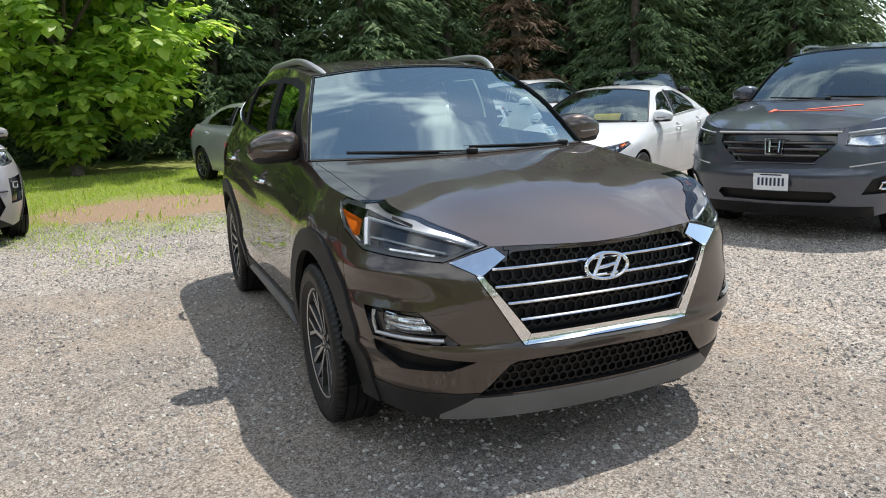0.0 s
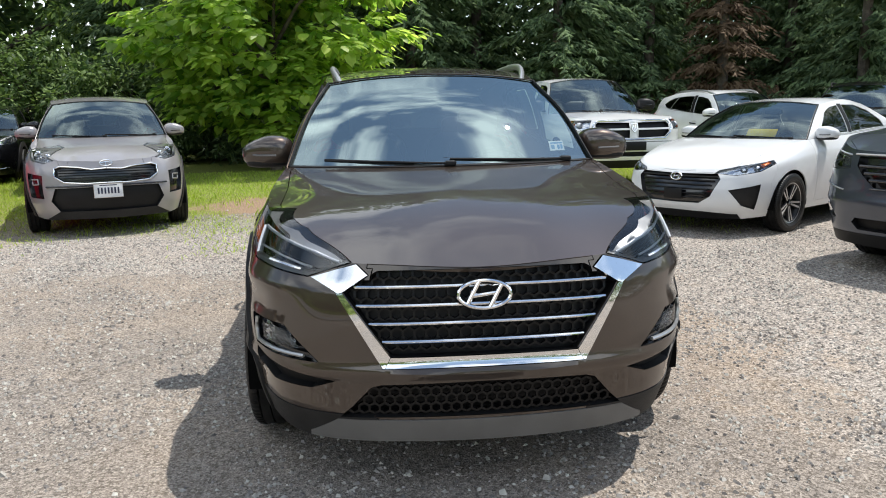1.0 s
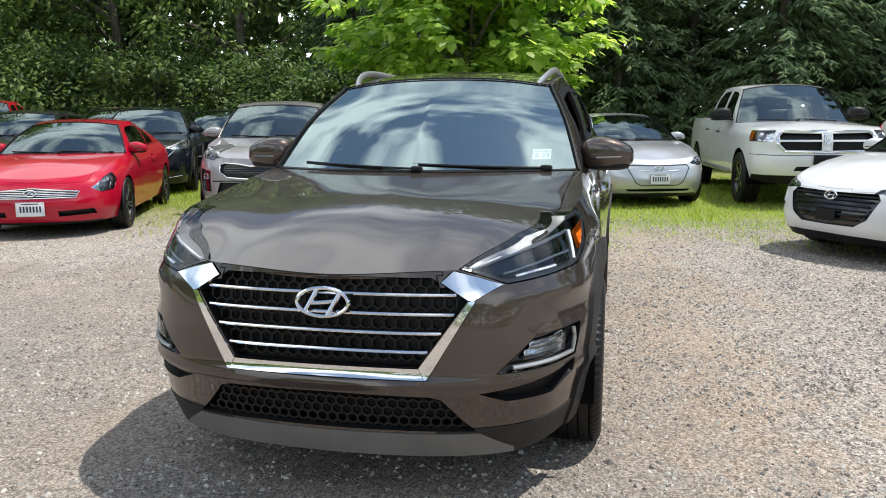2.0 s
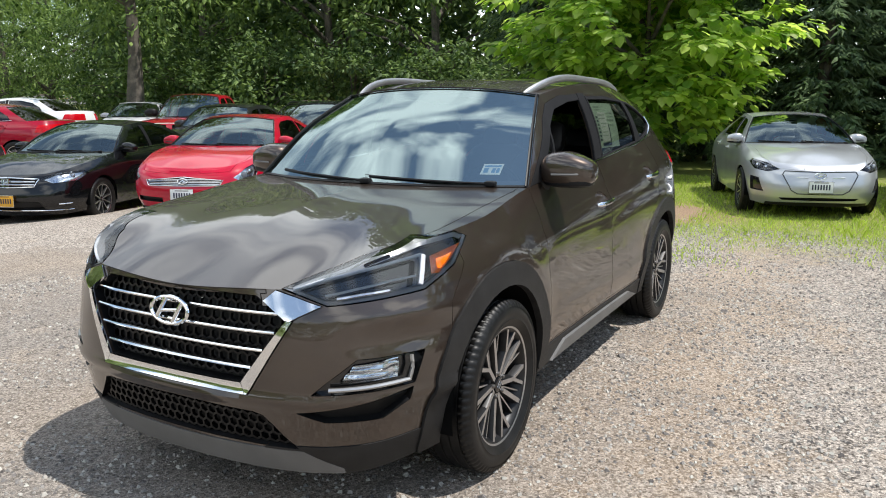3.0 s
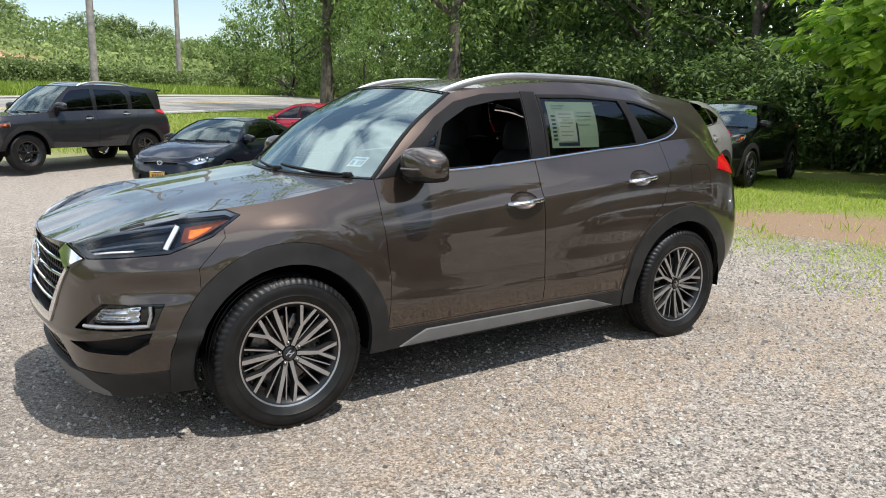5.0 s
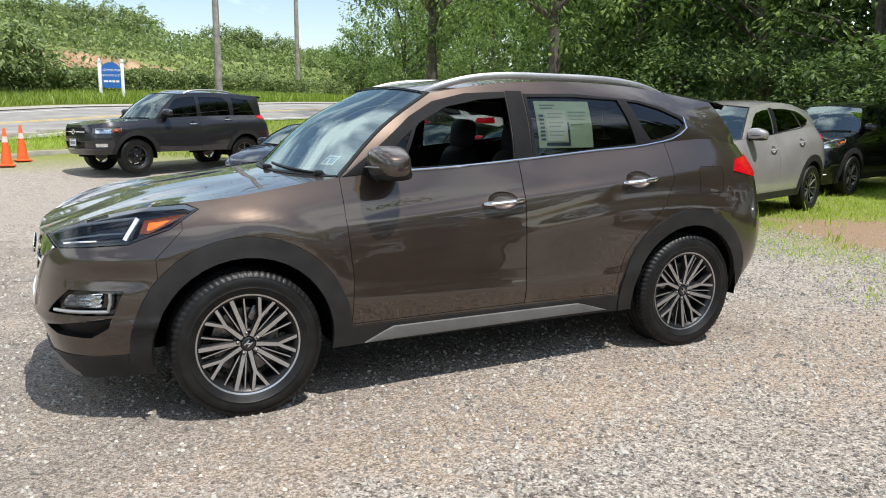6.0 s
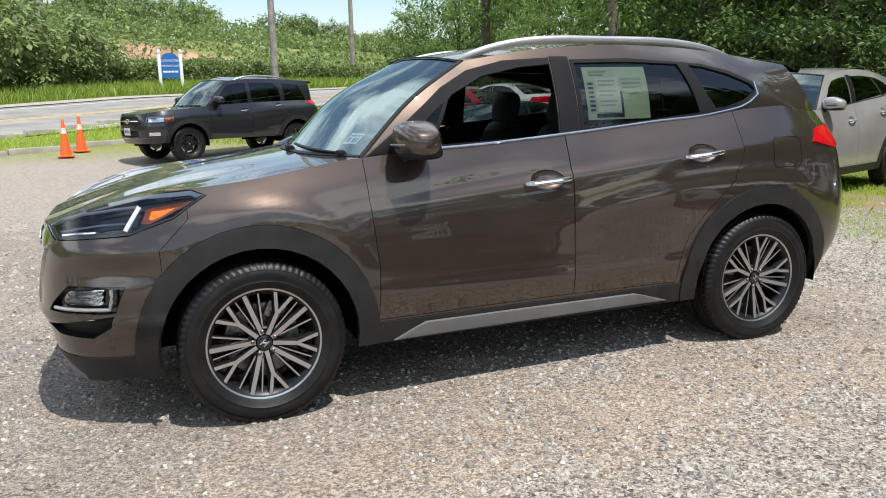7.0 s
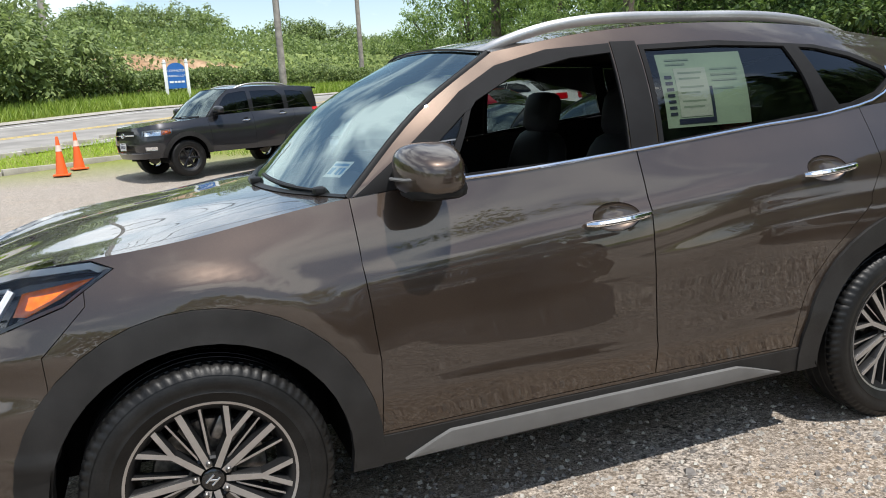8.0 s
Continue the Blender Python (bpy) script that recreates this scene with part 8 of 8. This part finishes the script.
tube(bm, [Vector((x, y, onto(ptree, TOP, (max(abs(x), 0.004), y), -0.003).z)) for x, y in zip(np.linspace(0.0, 0.42, 10), np.linspace(-1.70, -1.45, 10))], 0.018, 6, 0.25)
tube(bm, [Vector((-0.30, y, onto(ptree, TOP, (0.30, y), -0.003).z)) for y in np.linspace(-1.80, -1.66, 5)], 0.02, 6, 0.25)
part("bonnet_mark", bm, ORANGE, pilot, "orange painted mark on the bonnet")

# red coupe
g35 = scaled(dict(CAR, paint=P_RED, wheel="five", R=0.325, rr=0.225, two_door=True,
    lamp=((0.60, -2.06, 0.60), (0.68, -1.99, 0.545), (0.81, -1.83, 0.56), (0.81, -1.70, 0.68), (0.76, -1.72, 0.765), (0.68, -1.86, 0.72)),
    bulbs=(((0.70, -1.92, 0.62), 0.05, LAMPWHITE, "projector"), ((0.74, -1.84, 0.67), 0.04, REFLECTOR, "projector")),
    wells=(("grille", ((0, 0.50), (0.46, 0.505), (0.50, 0.57), (0, 0.605)), 0.03, ALLOYDARK, "barred chrome grille"),
           ("lower_grille", ((0.28, 0.27), (0.66, 0.29), (0.64, 0.355), (0.28, 0.335)), 0.04, BLACK, "black lower intake")),
    bars=bars_at((0.52, 0.54, 0.56, 0.58), lambda z: 0.485 if z < 0.57 else 0.40, 0.006, CHROME, -0.006),
    twin_bars=(("grille_surround", [(0.003, 0.495), (0.47, 0.50), (0.51, 0.57), (0.003, 0.61)], 0.007, 0.9, CHROME, 0.002),),
    inlays=(("lower_lip", ((0, 0.05), (0.7, 0.05), (0.7, 0.20), (0, 0.20)), BLACK, ""),),
    doors=(("door", ((-0.80, 0.27), (-0.82, 0.80), (-0.84, 1.2), (0.60, 1.2), (0.56, 0.60), (0.46, 0.27))),), handles={"door": ((0.34, 0.84, 0.01),)}, handle_mat=P_RED,
    win=(("side_window", ((-0.58, 1.010), (-0.42, 1.13), (-0.20, 1.25), (0.0, 1.315), (0.30, 1.335), (0.52, 1.32), (0.60, 1.03)), TINT),
         ("quarter_window", ((0.64, 1.035), (0.56, 1.315), (0.80, 1.27), (1.05, 1.15), (1.12, 1.06)), TINT)),
    badge=((0, 0.555), 0.065, 0.035, "wing", 0.012), plate=(0.37, PLATEWHITE, PL_W), plate_out=0.02), 1.01, 1.035, 0.965)
build_car(g35, "coupe", "bright red coupe with a chrome barred grille", pose(-6.48, 5.07, 0, 0, 0, 23.1))

# black sedan, black coupe
acc = scaled(dict(CAR, paint=P_BLACK, wheel="ten", R=0.33, rr=0.22,
    lamp=((0.44, -2.09, 0.675), (0.56, -2.04, 0.615), (0.78, -1.84, 0.635), (0.82, -1.60, 0.735), (0.79, -1.62, 0.765), (0.60, -1.97, 0.745)),
    wells=(("grille", ((0, 0.565), (0.40, 0.575), (0.44, 0.665), (0, 0.685)), 0.03, BLACK, "black grille with chrome bars"), ("lower_grille", ((0, 0.25), (0.52, 0.26), (0.46, 0.37), (0, 0.38)), 0.04, BLACK, "")),
    bars=bars_at((0.60, 0.64), 0.40, 0.013, CHROME, -0.002) + (("bumper_chrome", [(x, 0.245) for x in np.linspace(0, 0.75, 8)], 0.009, 0.8, CHROME, 0.004),),
    twin_bars=(("grille_surround", [(0.003, 0.69), (0.44, 0.672), (0.40, 0.572), (0.003, 0.558)], 0.010, 0.8, CHROME, 0.003), ("fog_trim", [(0.62, -2.03, 0.33), (0.74, -1.91, 0.335)], 0.014, 0.7, REFLECTOR, 0.0)),
    badge=((0, 0.625), 0.06, 0.05, "frame", 0.014), plate=(0.38, PLATEYELLOW, "yellow number plate with dark characters"), plate_out=0.025, handle_mat=P_BLACK), 1.03, 1.07, 1.015)
build_car(acc, "sedan", "glossy black sedan with a yellow number plate", pose(-9.09, 4.43, ground_z(-9.09, 4.43), 0, 0, 21.7))
sci = scaled(dict(CAR, paint=P_BLUEBLACK, wheel="five", R=0.325, rr=0.23, two_door=True, doors=g35["doors"], handles={}, win=g35["win"],
    lamp=((0.46, -2.08, 0.655), (0.60, -2.02, 0.60), (0.79, -1.82, 0.64), (0.82, -1.62, 0.745), (0.60, -1.97, 0.735)),
    wells=(("grille", ((0, 0.60), (0.34, 0.60), (0.36, 0.635), (0, 0.645)), 0.03, BLACK, ""), ("lower_grille", ((0, 0.22), (0.50, 0.23), (0.44, 0.42), (0, 0.43)), 0.04, BLACK, "black lower intake")),
    badge=((0, 0.63), 0.05, 0.035, "wing", 0.012), plate=(0.40, PLATEYELLOW, "yellow number plate with dark characters"), plate_out=0.03), 1.0, 0.99, 0.985)
sci["doors"] = scaled(dict(CAR, doors=(("door", ((-0.80, 0.27), (-0.82, 0.80), (-0.84, 1.2), (0.60, 1.2), (0.56, 0.60), (0.46, 0.27))),)), 1, 0.99, 0.985)["doors"]
sci["win"] = tuple((n, p, m) for n, p, m in scaled(dict(CAR, win=(("side_window", ((-0.58, 1.010), (-0.42, 1.13), (-0.20, 1.25), (0.0, 1.315), (0.30, 1.335), (0.52, 1.32), (0.60, 1.03)), TINT), ("quarter_window", ((0.64, 1.035), (0.56, 1.315), (0.80, 1.27), (1.05, 1.15), (1.12, 1.06)), TINT))), 1, 0.99, 0.985)["win"])
build_car(sci, "coupe", "black coupe with a yellow number plate", pose(-11.36, 2.57, ground_z(-11.36, 2.57), 0, 0, 38.7))

# graphite off-road SUV
run = scaled(dict(SUV, paint=P_GRAPHITE, R=0.392, rr=0.235, tw=0.265, arch=0.46, wheel="ten", handle_mat=CHROME, rails=(0.58, -0.05, 1.30, 1.60, 1.60, SATIN),
    zt=(0.93, 0.94, 0.975, 1.015, 1.055, 1.10, 1.12, 1.13, 1.12, 1.10), zb=(0.36, 0.40, 0.42), hdr=(0.61, -0.22, 1.555), rail=((0.625, 0.35, 1.595), (0.62, 1.0, 1.590), (0.595, 1.86, 1.540)), rrc=(1.94, 1.575),
    cowlc=(-1.03, 1.055), hoodm=(-1.70, 0.985),
    win=(("side_window", ((-0.66, 1.085), (-0.56, 1.22), (-0.38, 1.40), (-0.26, 1.47), (0.0, 1.50), (0.155, 1.507), (0.155, 1.10)), TINT),
         ("rear_side_window", ((0.25, 1.105), (0.25, 1.505), (0.85, 1.500), (0.98, 1.40), (1.00, 1.115)), TINT),
         ("quarter_window", ((1.10, 1.12), (1.10, 1.49), (1.55, 1.46), (1.70, 1.13)), TINT)),
    lamp=((0.56, -2.09, 0.765), (0.80, -1.84, 0.77), (0.85, -1.62, 0.80), (0.84, -1.62, 0.895), (0.56, -2.07, 0.875)), amber=((0.80, -1.80, 0.79), (0.85, -1.64, 0.81), (0.84, -1.64, 0.88), (0.79, -1.80, 0.87)),
    bulbs=(((0.68, -1.96, 0.82), 0.045, LAMPWHITE, "projector"),),
    wells=(("grille", ((0, 0.72), (0.40, 0.72), (0.44, 0.79), (0.40, 0.875), (0, 0.885)), 0.04, BLACK, "black grille with a chrome bar"), ("lower_grille", ((0, 0.50), (0.40, 0.50), (0.42, 0.62), (0, 0.62)), 0.03, BLACK, ""),
           ("fog_lamp_recess", ((0.62, -2.06, 0.52), (0.78, -1.90, 0.52), (0.78, -1.90, 0.585), (0.62, -2.06, 0.585)), 0.02, REFLECTOR, "fog lamp")),
    bars=(("grille_bar", [(x, 0.80) for x in np.linspace(0, 0.42, 6)], 0.014, 0.8, CHROME, -0.004), ("bumper_step", [(x, 0.47) for x in np.linspace(0, 0.72, 8)], 0.03, 0.5, P_GRAPHITE, 0.002)),
    badge=((0, 0.80), 0.07, 0.045, "loops", 0.02), plate=(0.60, PLATEWHITE, PL_W), plate_out=0.02), 1.07, 1.085, 1.15)
run["wheel"] = "six"
build_car(run, "suv", "graphite grey off-road SUV with black wheels near the road", pose(-15.6, 0.25, ground_z(-15.6, 0.25), 0, 0, 24))

# dark and red cars of the back row
cx = dict(SUV, paint=P_BLUEBLACK, wheel="five", rails=None, handle_mat=P_BLUEBLACK,
    wells=(("grille", ((0, 0.52), (0.30, 0.55), (0.47, 0.72), (0.45, 0.80), (0, 0.80)), 0.04, BLACK, "black mesh grille"), ("lower_grille", ((0, 0.30), (0.50, 0.31), (0.46, 0.42), (0, 0.43)), 0.03, BLACK, "")),
    twin_bars=(("grille_wing", [(0.003, 0.51), (0.30, 0.535), (0.48, 0.71), (0.58, 0.80)], 0.013, 0.8, CHROME, 0.003), ("bumper_chrome", [(0.45, 0.33), (0.70, 0.36)], 0.010, 0.7, CHROME, 0.003)))
build_car(cx, "suv", "blue-black SUV with a chrome-winged grille", pose(-8.29, 9.62, 0, 0, 0, 26.4))
jeep = scaled(dict(cx, paint=P_BLACK, handle_mat=P_BLACK, wheel="five", twin_bars=(("bumper_chrome", [(0.45, 0.36), (0.72, 0.40)], 0.014, 0.7, SATIN, 0.004),), R=0.36, rr=0.24, amber=((0.845, -1.80, 0.90), (0.84, -1.62, 0.95), (0.80, -1.64, 0.965), (0.79, -1.80, 0.93))), 1.0, 0.99, 1.03)
build_car(jeep, "suv", "black SUV with silver wheels standing on the grass", pose(-6.03, 11.59, 0, 0, 0, 16))
for paintm, nm, base, lb, x, y, yaw, sc in (
        (P_GRAPHITE, "suv", cx, "dark grey crossover among the parked cars", -11.0, 9.4, 22, (1.0, 0.98, 0.97)),
        (P_BLACK, "suv", dict(cx, rails=(0.575, -0.30, 1.40, 1.570, 1.568, BLACK)), "black SUV with black roof rails among the parked cars", -11.6, 13.2, 18, (1.02, 1.02, 1.02)),
        (P_BLACK, "suv", cx, "plain black SUV parked before the shrubs", -8.9, 13.7, 14, (0.98, 1.0, 1.0)),
        (P_REDC, "suv", cx, "deep red SUV parked before the shrubs", -12.6, 15.2, 20, (1.0, 1.0, 1.0)),
        (P_BLACK, "suv", dict(cx, rails=(0.575, -0.30, 1.40, 1.570, 1.568, BLACK)), "large black SUV beneath the conifers", 10.6, 11.6, -38, (1.06, 1.08, 1.10)),
        (P_REDC, "hatchback", CAR, "deep red hatchback near the road", -16.2, 6.6, -62, (1.0, 1.0, 1.03)),
        (P_WHITE, "sedan", CAR, "white sedan parked near the trees", -17.6, 12.4, 40, (1.0, 1.0, 1.02)),
        (P_WHITE, "sedan", CAR, "white sedan parked near the trees", -19.2, 9.4, -62, (1.0, 1.0, 1.0))):
    build_car(scaled(dict(base, paint=paintm, handle_mat=paintm, k=5, nf=16, nu=7), *sc), nm, lb, pose(x, y, ground_z(x, y), 0, 0, yaw))
